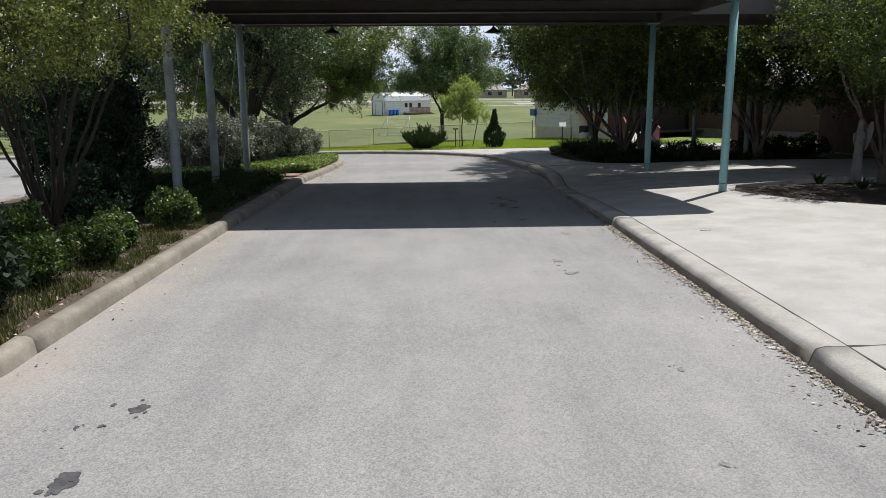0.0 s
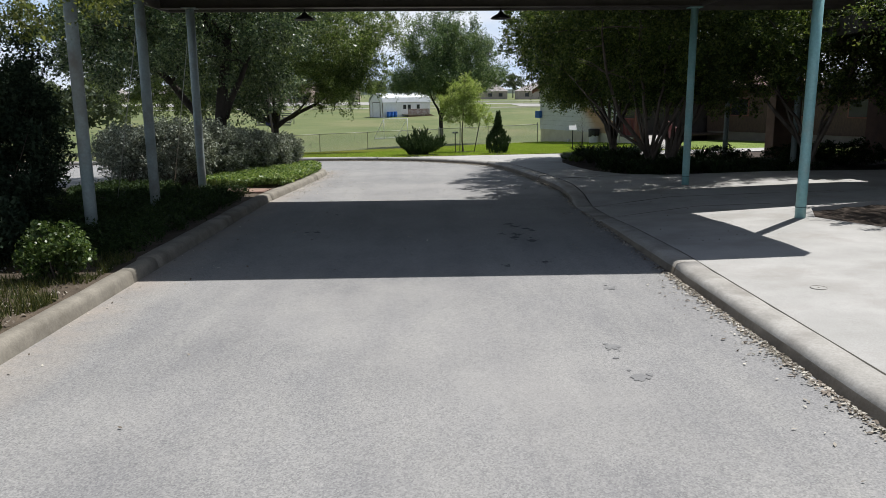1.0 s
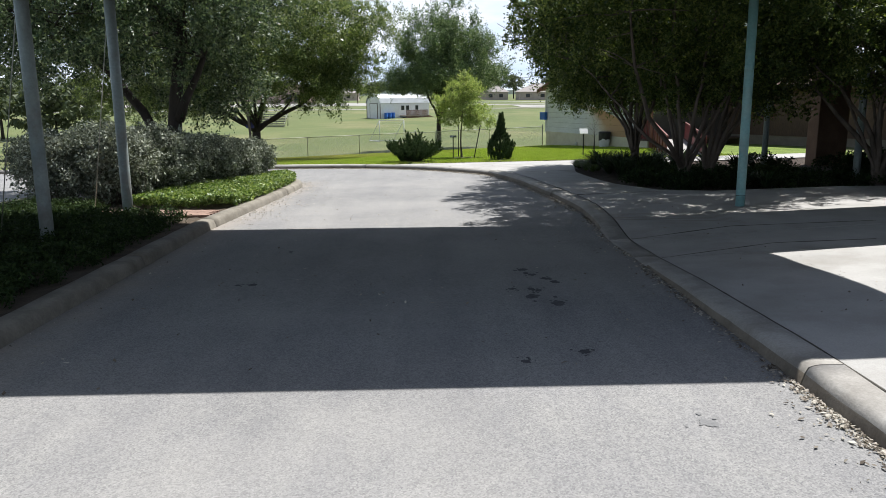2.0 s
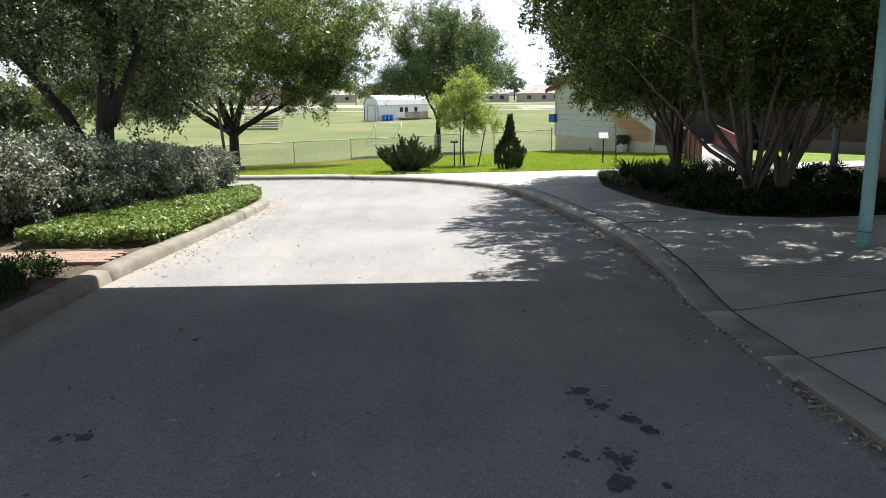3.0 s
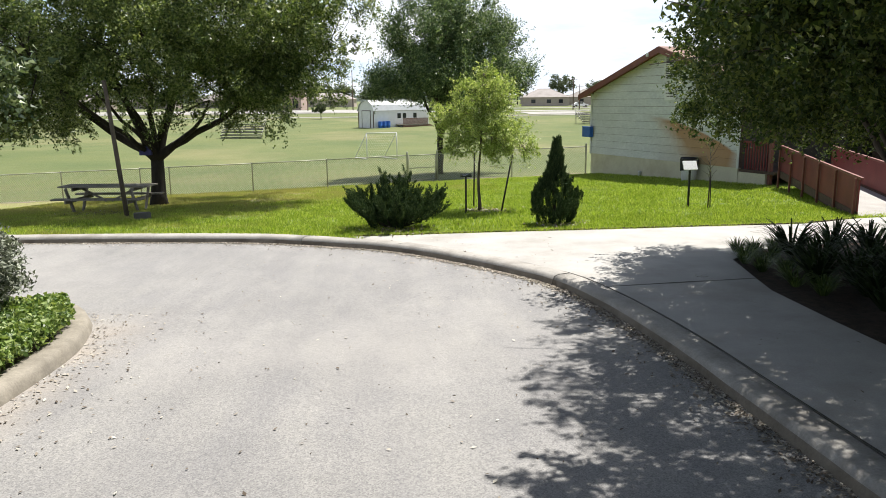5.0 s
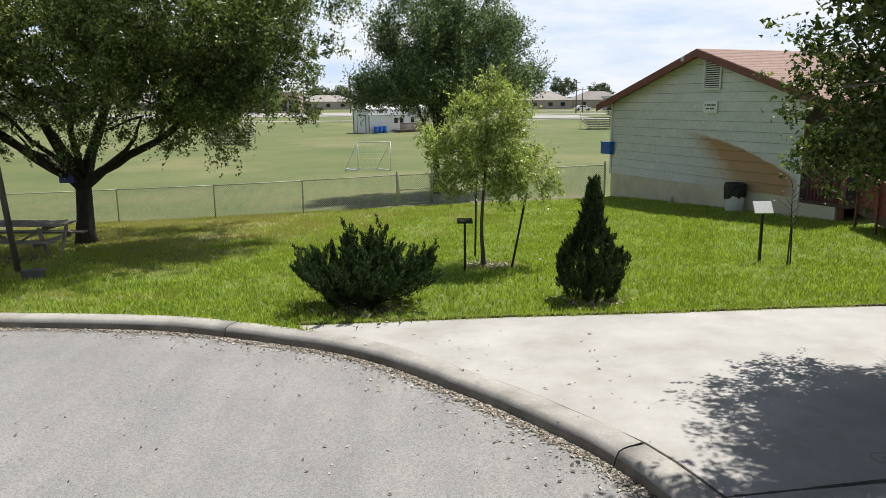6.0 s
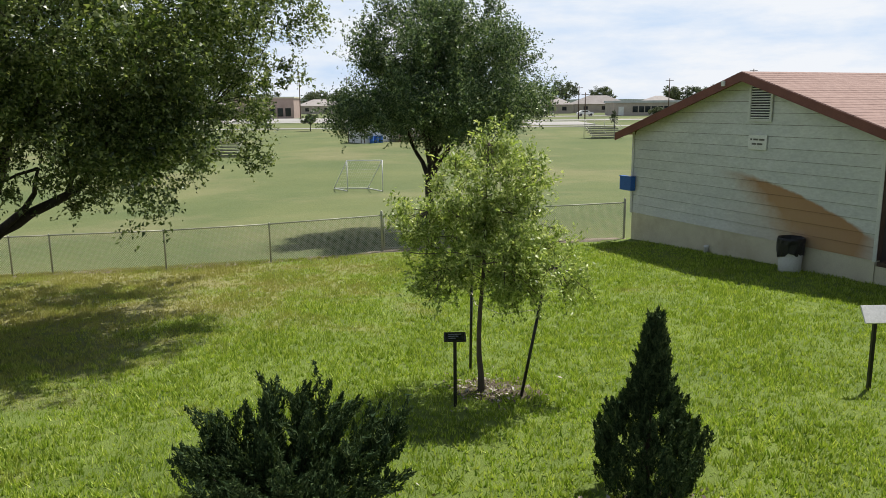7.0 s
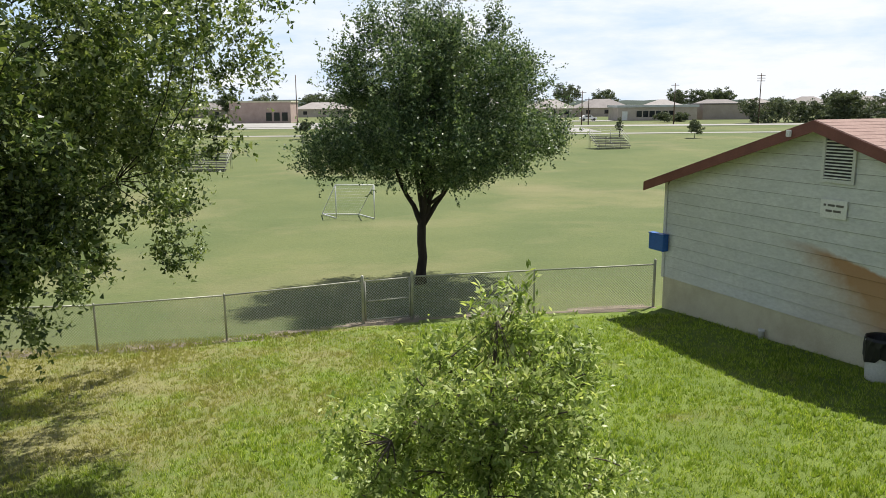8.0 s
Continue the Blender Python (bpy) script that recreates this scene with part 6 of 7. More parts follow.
part("body", box(-8.36, -7.98, 46.36, 46.52, 0.56, 0.84, None, 0.01), mat("violet_paint", (0.04, 0.04, 0.16), (0.06, 0.06, 0.22), 3, 30, 0.6, 0.1), bx2)


# ---- red ramp up to the porch ----
def ramp():
    a0, a1 = Vector((10.3, 37.7, lawn_z(10.3, 37.7) + 0.03)), Vector((12.0, 45.1, -0.12))
    d = (a1 - a0)
    u = Vector((d.x, d.y, 0)).normalized()
    w = Vector((u.y, -u.x, 0)) * 1.5
    r = thing("access_ramp", a0, "dark red panelled access ramp rising to the porch", "ramp")

    def slab(name, p, q, off, t, mtl, low=0.0, high=0.0, lab=""):
        vs = []
        for e in (p, q):
            for o in (off, off + t):
                for h in (low, high):
                    vs.append(e + w.normalized() * o + Vector((0, 0, h)))
        link_mesh(name, vs, [(0, 1, 3, 2), (4, 6, 7, 5), (0, 4, 5, 1), (2, 3, 7, 6), (1, 5, 7, 3), (0, 2, 6, 4)], mtl, r, lab)
    slab("deck", a0, a1, 0.03, 1.44, CONCRETE, -0.06, 0.0, "pale sunlit ramp floor")
    for off in (0.0, 1.475):
        slab("side_panel", a0.lerp(a1, 0.02), a1, off, 0.025, RED_RAMP, 0.06, 0.78)
        slab("hand_rail", a0, a1, off - 0.02, 0.065, RED_TRIM, 0.785, 0.84)
        slab("stringer", a0.lerp(a1, 0.02), a1, off - 0.012, 0.04, DARKWOOD, -0.16, 0.055)
        for k in range(6):
            p = a0.lerp(a1, 0.03 + 0.19 * k) + w.normalized() * (off - 0.055 if off == 0 else off + 0.03)
            part("post", box(p.x - 0.025, p.x + 0.025, p.y - 0.025, p.y + 0.025, lawn_z(p.x, p.y) - 0.1, p.z + 0.8), RED_TRIM, r)


ramp()


# ---- the school building and its covered way ----
def school():
    s = thing("school_building", (17, 20, 0), "low dark brick school building behind the shade trees", "building")
    part("wall", box(16.6, 17.0, -14, 31.5, -0.6, 4.2), BRICK, s)
    part("end_wall", box(17.01, 30, 31.1, 31.5, -0.6, 4.2), BRICK, s)
    part("soffit", box(11.7, 17.0, -14, 17.9, 3.35, 3.55), CANOPY, s)
    part("soffit", box(10.75, 17.0, 22.3, 33.4, 3.6, 3.8), CANOPY, s)
    part("roof_edge", box(10.65, 10.745, 22.3, 33.5, 3.52, 3.95), FASCIA, s)
    part("roof_edge", box(11.6, 11.7, -14, 17.9, 3.3, 3.7), FASCIA, s)
    part("roof", box(11.71, 30, -14, 33.6, 4.25, 4.45), CANOPY, s)
    part("pier", box(13.5, 14.5, 32.2, 32.9, -0.5, 3.59, None, 0.01), mat("tan_brick", (0.16, 0.105, 0.075), (0.23, 0.155, 0.11), 3, 40, 0.9, 0.4), s, "tan brick pier")
    part("pier", box(13.5, 14.1, 10.2, 10.8, -0.1, 3.34, None, 0.01), BRICK, s)
    for y0 in (2, 7, 12):
        wd = part("window", join(box(16.55, 16.6, y0, y0 + 1.6, 0.95, 1.0), box(16.55, 16.6, y0, y0 + 1.6, 2.3, 2.35), box(16.55, 16.6, y0, y0 + 0.05, 1.001, 2.299), box(16.55, 16.6, y0 + 1.55, y0 + 1.6, 1.001, 2.299)), FASCIA, s)
        part("pane", box(16.57, 16.596, y0 + 0.051, y0 + 1.549, 1.002, 2.298), DARKGLASS, wd)


school()
for x, y in ((10.95, 30.4), (10.95, 25.4), (12.0, 16.0)):
    z = walk_z(x, y) - 0.05
    p = thing("walkway_post", (x, y, z), "pale teal round post of the covered walkway", "pole", "covered walkway posts")
    part("shaft", lathe([(0.085, -0.2), (0.085, 3.36 - z if y < 20 else 3.62 - z)], 20, pose(x, y, z)), TEAL_WORN, p, smooth=True)
    part("base_plate", box(x - 0.13, x + 0.13, y - 0.13, y + 0.13, z - 0.01, z + 0.02), TEAL_WORN, p)


def second_classroom():
    c = thing("brown_classroom", (24, 50, -0.9), "dark brown portable classroom with beige skirting coloured as shaded", "building")
    m = pose(17.3, 49.0, -0.7, 0, 0, -57)
    part("skirting", box(0, 16, 0.03, 6, -0.8, 0.6, m), SKIRT_SHADED, c)
    part("wall", box(-0.05, 16.05, 0, 6.1, 0.602, 3.0, m), DARKWOOD, c)
    part("roof", box(-0.5, 16.5, -0.6, 6.6, 3.002, 3.2, m), FASCIA, c)
    for k in range(4):
        w = part("window", box(1.5 + k * 3.4, 2.7 + k * 3.4, -0.03, -0.002, 1.5, 2.5, m), RED_TRIM, c)
        part("pane", box(1.56 + k * 3.4, 2.64 + k * 3.4, -0.04, -0.031, 1.56, 2.44, m), DARKGLASS, w)


second_classroom()


# ---- statue and plants in the beds ----
def statue(x, y):
    z = lawn_z(x, y) + 0.14
    prof = [(0.24, 0.0), (0.25, 0.05), (0.20, 0.08), (0.17, 0.3), (0.15, 0.55), (0.13, 0.8), (0.15, 0.98), (0.17, 1.1), (0.14, 1.2), (0.06, 1.25), (0.055, 1.28), (0.085, 1.33), (0.095, 1.4), (0.08, 1.47), (0.03, 1.51)]
    bm = lathe(prof, 18)
    for v in bm.verts:
        v.co.y *= 0.75
        if 0.08 < v.co.z < 0.9:
            k = 1 + 0.07 * math.sin(7 * math.atan2(v.co.y, v.co.x) + v.co.z * 3)
            v.co.x *= k
            v.co.y *= k
    for s in (-1, 1):
        w = lathe([(0.001, -0.32), (0.08, -0.2), (0.13, 0.05), (0.12, 0.25), (0.06, 0.38), (0.001, 0.42)], 12)
        bmesh.ops.transform(w, matrix=pose(s * 0.13, 0.15, 1.05, -8, s * 10, 0) @ Matrix.Diagonal((1, 0.3, 1, 1)), verts=w.verts)
        arm = lathe([(0.05, -0.16), (0.05, 0.0), (0.04, 0.16)], 10)
        bmesh.ops.transform(arm, matrix=pose(s * 0.10, -0.09, 1.04, 35, -s * 28, 0), verts=arm.verts)
        bm = join(bm, w, arm)
    bmesh.ops.transform(bm, matrix=pose(x, y, z, 0, 0, -68) @ Matrix.Diagonal((0.72, 0.78, 0.92, 1)), verts=bm.verts)
    ob = part("garden_statue", bm, STONE, None, "grey cast stone garden statue with folded wings", True)
    tagged(ob, category="statue")


statue(9.54, 16.35)


def strap_plant(name, label, x, y, n, h, seed, group, material=None, z_up=0.02, width=0.024):
    """A clump of arching strap leaves."""
    rng = np.random.default_rng(seed)
    z = lawn_z(x, y) + z_up
    t = thing(name, (x, y, z), label, "plant", group)
    co = []
    for k in range(n):
        a = rng.uniform(0, 2 * math.pi)
        out, up = h * rng.uniform(0.5, 1.0), h * rng.uniform(0.6, 1.1)
        d = Vector((math.cos(a), math.sin(a), 0))
        s = Vector((-d.y, d.x, 0)) * width
        b = Vector((x, y, z)) + d * 0.05
        rows = []
        for i in range(5):
            t_ = i / 4
            p = b + d * out * t_ + Vector((0, 0, up * (1.6 * t_ - 0.95 * t_ * t_)))
            rows.append((p - s * (1 - 0.85 * t_), p + s * (1 - 0.85 * t_)))
        for (p, q), (r, v) in zip(rows, rows[1:]):
            co += [tuple(p), tuple(q), tuple(v), tuple(r)]
    fast_mesh("leaves", np.array(co), 4, material or LEAF_LILY, t)


rs = np.random.default_rng(77)
spots = [(6.6, 33.2), (7.4, 33.4), (8.1, 33.6), (8.8, 33.9), (9.6, 34.1), (6.3, 31.9), (7.2, 32.0), (8.0, 32.3), (8.9, 32.5), (7.6, 30.9), (8.6, 31.0), (9.6, 31.5), (10.3, 33.0), (8.8, 29.4), (9.8, 29.6), (6.5, 30.2), (6.9, 29.7), (7.5, 29.9), (6.4, 31.0), (7.0, 31.4), (7.7, 30.5), (6.8, 32.6), (7.9, 31.6), (10.4, 26.2), (9.6, 25.0), (8.4, 24.6), (6.2, 30.4), (6.0, 29.7), (6.5, 29.2), (6.1, 28.7), (6.9, 28.8), (7.2, 29.3), (6.0, 31.2), (7.4, 28.5), (6.6, 28.2), (6.3, 25.8), (7.3, 25.5), (8.1, 25.2), (6.4, 26.6)]
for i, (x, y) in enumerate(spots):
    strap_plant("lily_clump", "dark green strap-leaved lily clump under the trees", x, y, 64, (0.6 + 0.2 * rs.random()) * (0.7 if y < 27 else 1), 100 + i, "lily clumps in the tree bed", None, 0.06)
for i, (x, y) in enumerate([(5.75, 32.9), (6.0, 33.2), (6.2, 33.6), (5.85, 32.4), (6.1, 32.8), (6.4, 33.3), (5.9, 31.9), (6.2, 32.2), (5.75, 31.5), (5.6, 31.0), (5.7, 30.5), (5.95, 30.9), (5.6, 32.0), (5.62, 32.6), (5.9, 33.6), (6.6, 33.8)]):
    strap_plant("border_grass", "tuft of fine border grass at the bed edge", x, y, 90, 0.3, 130 + i, "border grass tufts", LEAF_BUSH, 0.06, 0.009)
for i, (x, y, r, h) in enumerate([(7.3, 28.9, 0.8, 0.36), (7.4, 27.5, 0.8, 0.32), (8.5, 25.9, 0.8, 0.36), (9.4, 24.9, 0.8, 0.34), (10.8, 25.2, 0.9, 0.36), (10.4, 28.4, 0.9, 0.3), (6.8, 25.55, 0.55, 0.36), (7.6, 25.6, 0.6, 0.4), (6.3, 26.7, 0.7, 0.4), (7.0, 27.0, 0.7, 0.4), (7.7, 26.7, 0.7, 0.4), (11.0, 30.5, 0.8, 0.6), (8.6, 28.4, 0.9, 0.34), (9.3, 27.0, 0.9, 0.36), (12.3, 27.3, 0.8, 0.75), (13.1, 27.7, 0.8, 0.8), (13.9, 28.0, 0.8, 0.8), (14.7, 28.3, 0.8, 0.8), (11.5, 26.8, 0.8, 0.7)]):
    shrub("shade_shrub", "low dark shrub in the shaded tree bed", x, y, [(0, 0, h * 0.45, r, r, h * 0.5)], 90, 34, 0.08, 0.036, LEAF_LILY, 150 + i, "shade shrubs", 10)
for i, (x, y) in enumerate([(8.6, 16.1), (8.9, 15.0), (11.4, 15.2), (10.7, 14.2), (12.4, 13.6), (12.6, 16.4)]):
    strap_plant("bed_plant", "small leafy plant in the mulch by the statue", x, y, 30, 0.32, 170 + i, "plants by the statue", None, 0.16)


def island_weeds():
    rng = np.random.default_rng(230)
    t = thing("weed_cover", (-4.6, 8, lawn_z(-4.6, 8)), "thin dry weeds and fallen leaves on the island soil", "weeds", kind="stuff")
    n = 30000
    x, y = -3.62 - 1.9 * rng.random(n) ** 1.4, rng.uniform(2.5, 13.6, n)
    k = np.array([noise.noise(Vector((a * 1.3, b * 1.3, 5))) for a, b in zip(x, y)]) > -0.12
    x, y = x[k], y[k]
    z = base_z(x, y) + 0.115
    h = 0.04 + 0.11 * rng.random(len(x)) ** 2
    a = rng.uniform(0, 2 * math.pi, len(x))
    w = 0.004 + 0.005 * rng.random(len(x))
    co = np.empty((len(x), 3, 3))
    co[:, 0] = np.column_stack([x - w * np.cos(a), y - w * np.sin(a), z - 0.01])
    co[:, 1] = np.column_stack([x + w * np.cos(a), y + w * np.sin(a), z - 0.01])
    co[:, 2] = np.column_stack([x + rng.normal(scale=0.04, size=len(x)), y + rng.normal(scale=0.04, size=len(x)), z + h])
    fast_mesh("blades", co.reshape(-1, 3), 3, LEAF_WEED, t)
    p = np.column_stack([-3.62 - 1.8 * rng.random(1500) ** 1.3, rng.uniform(2.5, 13.6, 1500)])
    q = np.column_stack([p, base_z(p[:, 0], p[:, 1]) + 0.135])
    fast_mesh("dry_leaves", leaf_quads(q, 0.024, rng, 2.0, 2.0), 4, LEAF_DRY, t)


island_weeds()


# ---- pavers across the island ----
pv = thing("paver_path", (-4.5, 21.6, lawn_z(-4.5, 21.6)), "short strip of red clay pavers across the island", "path", kind="structure")
for i in range(12):
    for j in range(8):
        x, y = -3.52 - i * 0.212 - (0.106 if j % 2 else 0), 21.15 + j * 0.108
        z = lawn_z(x, y) + 0.006
        part("paver", box(x - 0.102, x + 0.102, y - 0.05, y + 0.05, z - 0.05, z + 0.012 + 0.004 * rs.random()), PAVER, pv)


# ---- stains and litter on the drive ----
def oil(x, y, r, seed, material):
    """A stain: a ragged core and the small drips round it."""
    rng = np.random.default_rng(seed)
    vs, fs = [], []
    spots = [(x, y, r * 0.8)] + [(x + rng.normal() * r * 0.8, y + rng.normal() * r * 1.2, r * rng.uniform(0.08, 0.34)) for _ in range(7)]
    for i, (cx_, cy_, rr) in enumerate(spots):
        n = 28 if i == 0 else 9
        up = 0.004 + 0.0003 * i
        o = len(vs)
        vs.append((cx_, cy_, float(base_z(cx_, cy_)) + up))
        for k in range(n):
            a = 2 * math.pi * k / n
            q = rr * (0.8 + 0.3 * rng.random() + 0.14 * math.sin(a * 2 + seed + i) + 0.1 * math.sin(a * 5 + seed * 2))
            yy_ = cy_ + q * 1.25 * math.sin(a)
            vs.append((cx_ + q * math.cos(a), yy_, float(base_z(cx_, yy_)) + up))
        fs += [(o, o + 1 + k, o + 1 + (k + 1) % n) for k in range(n)]
    link_mesh("oil_stain", vs, fs, material, road)


OILS = [(-2.09, 4.08, 0.19), (-2.03, 5.14, 0.13), (1.85, 9.17, 0.13), (1.83, 9.91, 0.13), (2.31, 11.97, 0.12), (1.79, 4.13, 0.06), (2.07, 5.72, 0.06), (-2.35, 4.84, 0.04), (-2.19, 4.85, 0.045), (1.79, 16.41, 0.12), (1.93, 16.19, 0.15), (2.0, 16.01, 0.13), (1.68, 15.67, 0.12), (1.75, 15.61, 0.1), (1.64, 15.35, 0.2), (1.46, 15.7, 0.1), (-1.55, 16.09, 0.12), (-1.72, 16.08, 0.08), (-1.45, 18.12, 0.09), (1.73, 16.5, 0.1), (1.87, 15.04, 0.2), (1.71, 16.7, 0.16), (1.81, 13.45, 0.12), (1.28, 13.22, 0.1)]
for i, (x, y, r) in enumerate(OILS):
    oil(x, y, r * (0.6 if y < 13 else 0.5), 300 + i, OIL_OLD if x > 0 and y < 13 else OIL)


def litter():
    rng = np.random.default_rng(200)
    t = thing("fallen_leaves", (3.0, 20, 0.0), "dry brown fallen leaves along the kerb and on the drive", "leaf litter", kind="stuff")
    pts = []
    line = [p for p in KERB_R if p[1] > 1 and p[0] > -12]
    seg = [(a, b, math.hypot(b[0] - a[0], b[1] - a[1])) for a, b in zip(line, line[1:])]
    for a, b, L in seg:
        drift = a[1] > 27.5 and a[0] > -3
        n = (b[1] - a[1]) / L, -(b[0] - a[0]) / L
        dens = (50 if a[1] > 13 else 260) + 420 * max(0.0, noise.noise(Vector((a[0] * 0.9, a[1] * 0.9, 3))) + 0.12) + (330 if a[1] > 22 else 0) + (260 if drift else 0)
        for _ in range(int(L * dens)):
            u = rng.random()
            off = -abs(rng.normal()) * (0.055 if rng.random() < 0.88 else 0.2) * (1.35 if drift else 1.5 if a[1] > 22 else 1.0) - 0.01
            pts.append((a[0] + (b[0] - a[0]) * u + n[0] * off, a[1] + (b[1] - a[1]) * u + n[1] * off))
    for a, b in zip(KERB_L, KERB_L[1:]):
        if 2 < a[1] < 31 and a[0] > -4:
            L = math.hypot(b[0] - a[0], b[1] - a[1])
            for _ in range(int(L * (95 if a[1] > 21 else 9))):
                u = rng.random()
                pts.append((a[0] + (b[0] - a[0]) * u + abs(rng.normal()) * (0.16 if rng.random() < 0.5 else 0.6) + 0.02, a[1] + (b[1] - a[1]) * u))
    for _ in range(800):
        pts.append((rng.uniform(-3, 3.3), 13 + 23 * rng.random() ** 0.8))
    for _ in range(160):
        pts.append((rng.uniform(3.9, 5.3), rng.uniform(14, 29)))
    p = np.array(pts)
    ok = inside(ROAD, p[:, 0], p[:, 1])
    z = np.array([float(base_z(a, b)) + 0.008 if o else walk_z(a, b) + 0.008 for (a, b), o in zip(p, ok)])
    q = np.column_stack([p, z])
    co = leaf_quads(q, 0.019, rng, 2.3, 1.8)
    co[:, 2] = np.repeat(z, 4) + (co[:, 2] - np.repeat(z, 4)) * 0.4 + 0.004
    fast_mesh("leaves", co, 4, LEAF_DRY, t)


litter()


def drain_cover(x, y, r):
    z = walk_z(x, y)
    p = thing("drain_cover", (x, y, z), "small round grey cast drain cover set in the concrete walk", "drain cover", "drain covers in the walk")
    m = pose(x, y, z)
    part("rim", lathe([(r * 0.9, -0.02), (r, -0.02), (r, 0.006), (r * 0.97, 0.009), (r * 0.9, 0.009), (r * 0.9, -0.02)], 28, m), KERB, p)
    part("lid", lathe([(0.0, 0.006), (r * 0.5, 0.007), (r * 0.88, 0.0065), (r * 0.896, 0.005), (r * 0.896, -0.015), (0.0, -0.015)], 28, m), CONCRETE, p)
    part("lifting_slot", box(x - 0.010, x + 0.010, y - 0.004, y + 0.004, z + 0.0065, z + 0.009), KERB_FACE, p)


drain_cover(4.74, 32.02, 0.095)
drain_cover(4.3, 11.2, 0.085)


# ---- lawn blades ----
def lawn_blades():
    rng = np.random.default_rng(210)
    t = thing("lawn_grass", (0, 45, lawn_z(0, 45)), "short bright green mown grass blades", "grass", kind="stuff")
    n = 420000
    tufts = n // 6
    y = np.repeat(36.2 + 18.6 * rng.random(tufts) ** 1.2, 6)
    x = np.repeat(rng.uniform(-13.5, 13.0, tufts), 6)
    n = len(x)
    tone = np.repeat(rng.random(tufts), 6)
    x, y = x + rng.normal(scale=0.028, size=n), y + rng.normal(scale=0.028, size=n)
    keep = ~inside(WALK, x, y) & (y < 54.8 + 0.05 * x)
    for d in (0.0, 0.3):
        keep &= ~inside(ROAD, x, y - d)
    u = (x - 10.1) * 0.9306 + (y - 50.9) * 0.366
    keep &= ~((u > 0.0) & (y > 44.5))
    x, y, tone = x[keep], y[keep], tone[keep]
    worn = np.array([noise.noise(Vector((a * 0.35, b * 0.35, 2))) for a, b in zip(x, y)])
    thin = (worn > -0.3) | (rng.random(len(x)) < 0.6)
    x, y, worn, tone = x[thin], y[thin], worn[thin], tone[thin]
    z = base_z(x, y) + mound(x, y) + 0.14
    h = 0.03 + 0.03 * rng.random(len(x)) + 0.035 * tone + 0.02 * np.clip(worn, 0, 1)
    a = rng.uniform(0, 2 * math.pi, len(x))
    w = 0.009 + 0.008 * rng.random(len(x))
    lx, ly = rng.normal(scale=0.035, size=len(x)), rng.normal(scale=0.035, size=len(x))
    co = np.empty((len(x), 3, 3))
    co[:, 0] = np.column_stack([x - w * np.cos(a), y - w * np.sin(a), z - 0.02])
    co[:, 1] = np.column_stack([x + w * np.cos(a), y + w * np.sin(a), z - 0.02])
    co[:, 2] = np.column_stack([x + lx, y + ly, z + h])
    fast_mesh("blades", co.reshape(-1, 3), 3, BLADE, t)
    # longer uncut grass leaning over the edge of the walk and the kerb
    e = tagged(new("edge_grass"), "longer uncut grass along the edge of the walk", "grass", kind="stuff")
    n = 420000
    x, y = rng.uniform(-1, 12, n), rng.uniform(34.5, 40.5, n)
    free = ~inside(WALK, x, y) & inside(WALK, x, y - 0.09) & ~inside(ROAD, x, y - 0.5) & ~inside(ROAD, x - 0.4, y)
    x, y = x[free], y[free]
    z = base_z(x, y) + 0.14
    h = 0.04 + 0.05 * rng.random(len(x))
    a = rng.uniform(0, 2 * math.pi, len(x))
    w = 0.006 + 0.005 * rng.random(len(x))
    co = np.empty((len(x), 3, 3))
    co[:, 0] = np.column_stack([x - w * np.cos(a), y - w * np.sin(a), z - 0.03])
    co[:, 1] = np.column_stack([x + w * np.cos(a), y + w * np.sin(a), z - 0.03])
    co[:, 2] = np.column_stack([x + rng.normal(scale=0.03, size=len(x)), y - 0.03 + rng.normal(scale=0.04, size=len(x)), z + h])
    fast_mesh("blades", co.reshape(-1, 3), 3, BLADE, e)


lawn_blades()


def soil_edge():
    """The narrow cut of bare soil between the walk and the turf."""
    line = [p for p in smooth_line([(-0.7, 36.55), (0.4, 36.62), (2.2, 36.72), (4.6, 36.76), (6.5, 36.84), (8.6, 36.9), (10.2, 37.5)], 0.06)]
    vs = []
    for x, y in line:
        w = 0.035 + 0.03 * noise.noise(Vector((x * 3.1, y * 3.1, 4))) + 0.02 * noise.noise(Vector((x * 17, y, 8)))
        for d, up in ((0.004, 0.0), (0.01, 0.034), (max(0.02, w), 0.04), (max(0.02, w) + 0.02, -0.02)):
            vs.append((x, y + d, lawn_z(x, y + d) + up))
    fs = [(i * 4 + k, i * 4 + 4 + k, i * 4 + 5 + k, i * 4 + 1 + k) for i in range(len(line) - 1) for k in range(3)]
    tagged(link_mesh("trim_soil_edge", vs, fs, SOIL, None, "dark bare soil edge between the walk and the lawn"), category="soil", kind="structure")


soil_edge()


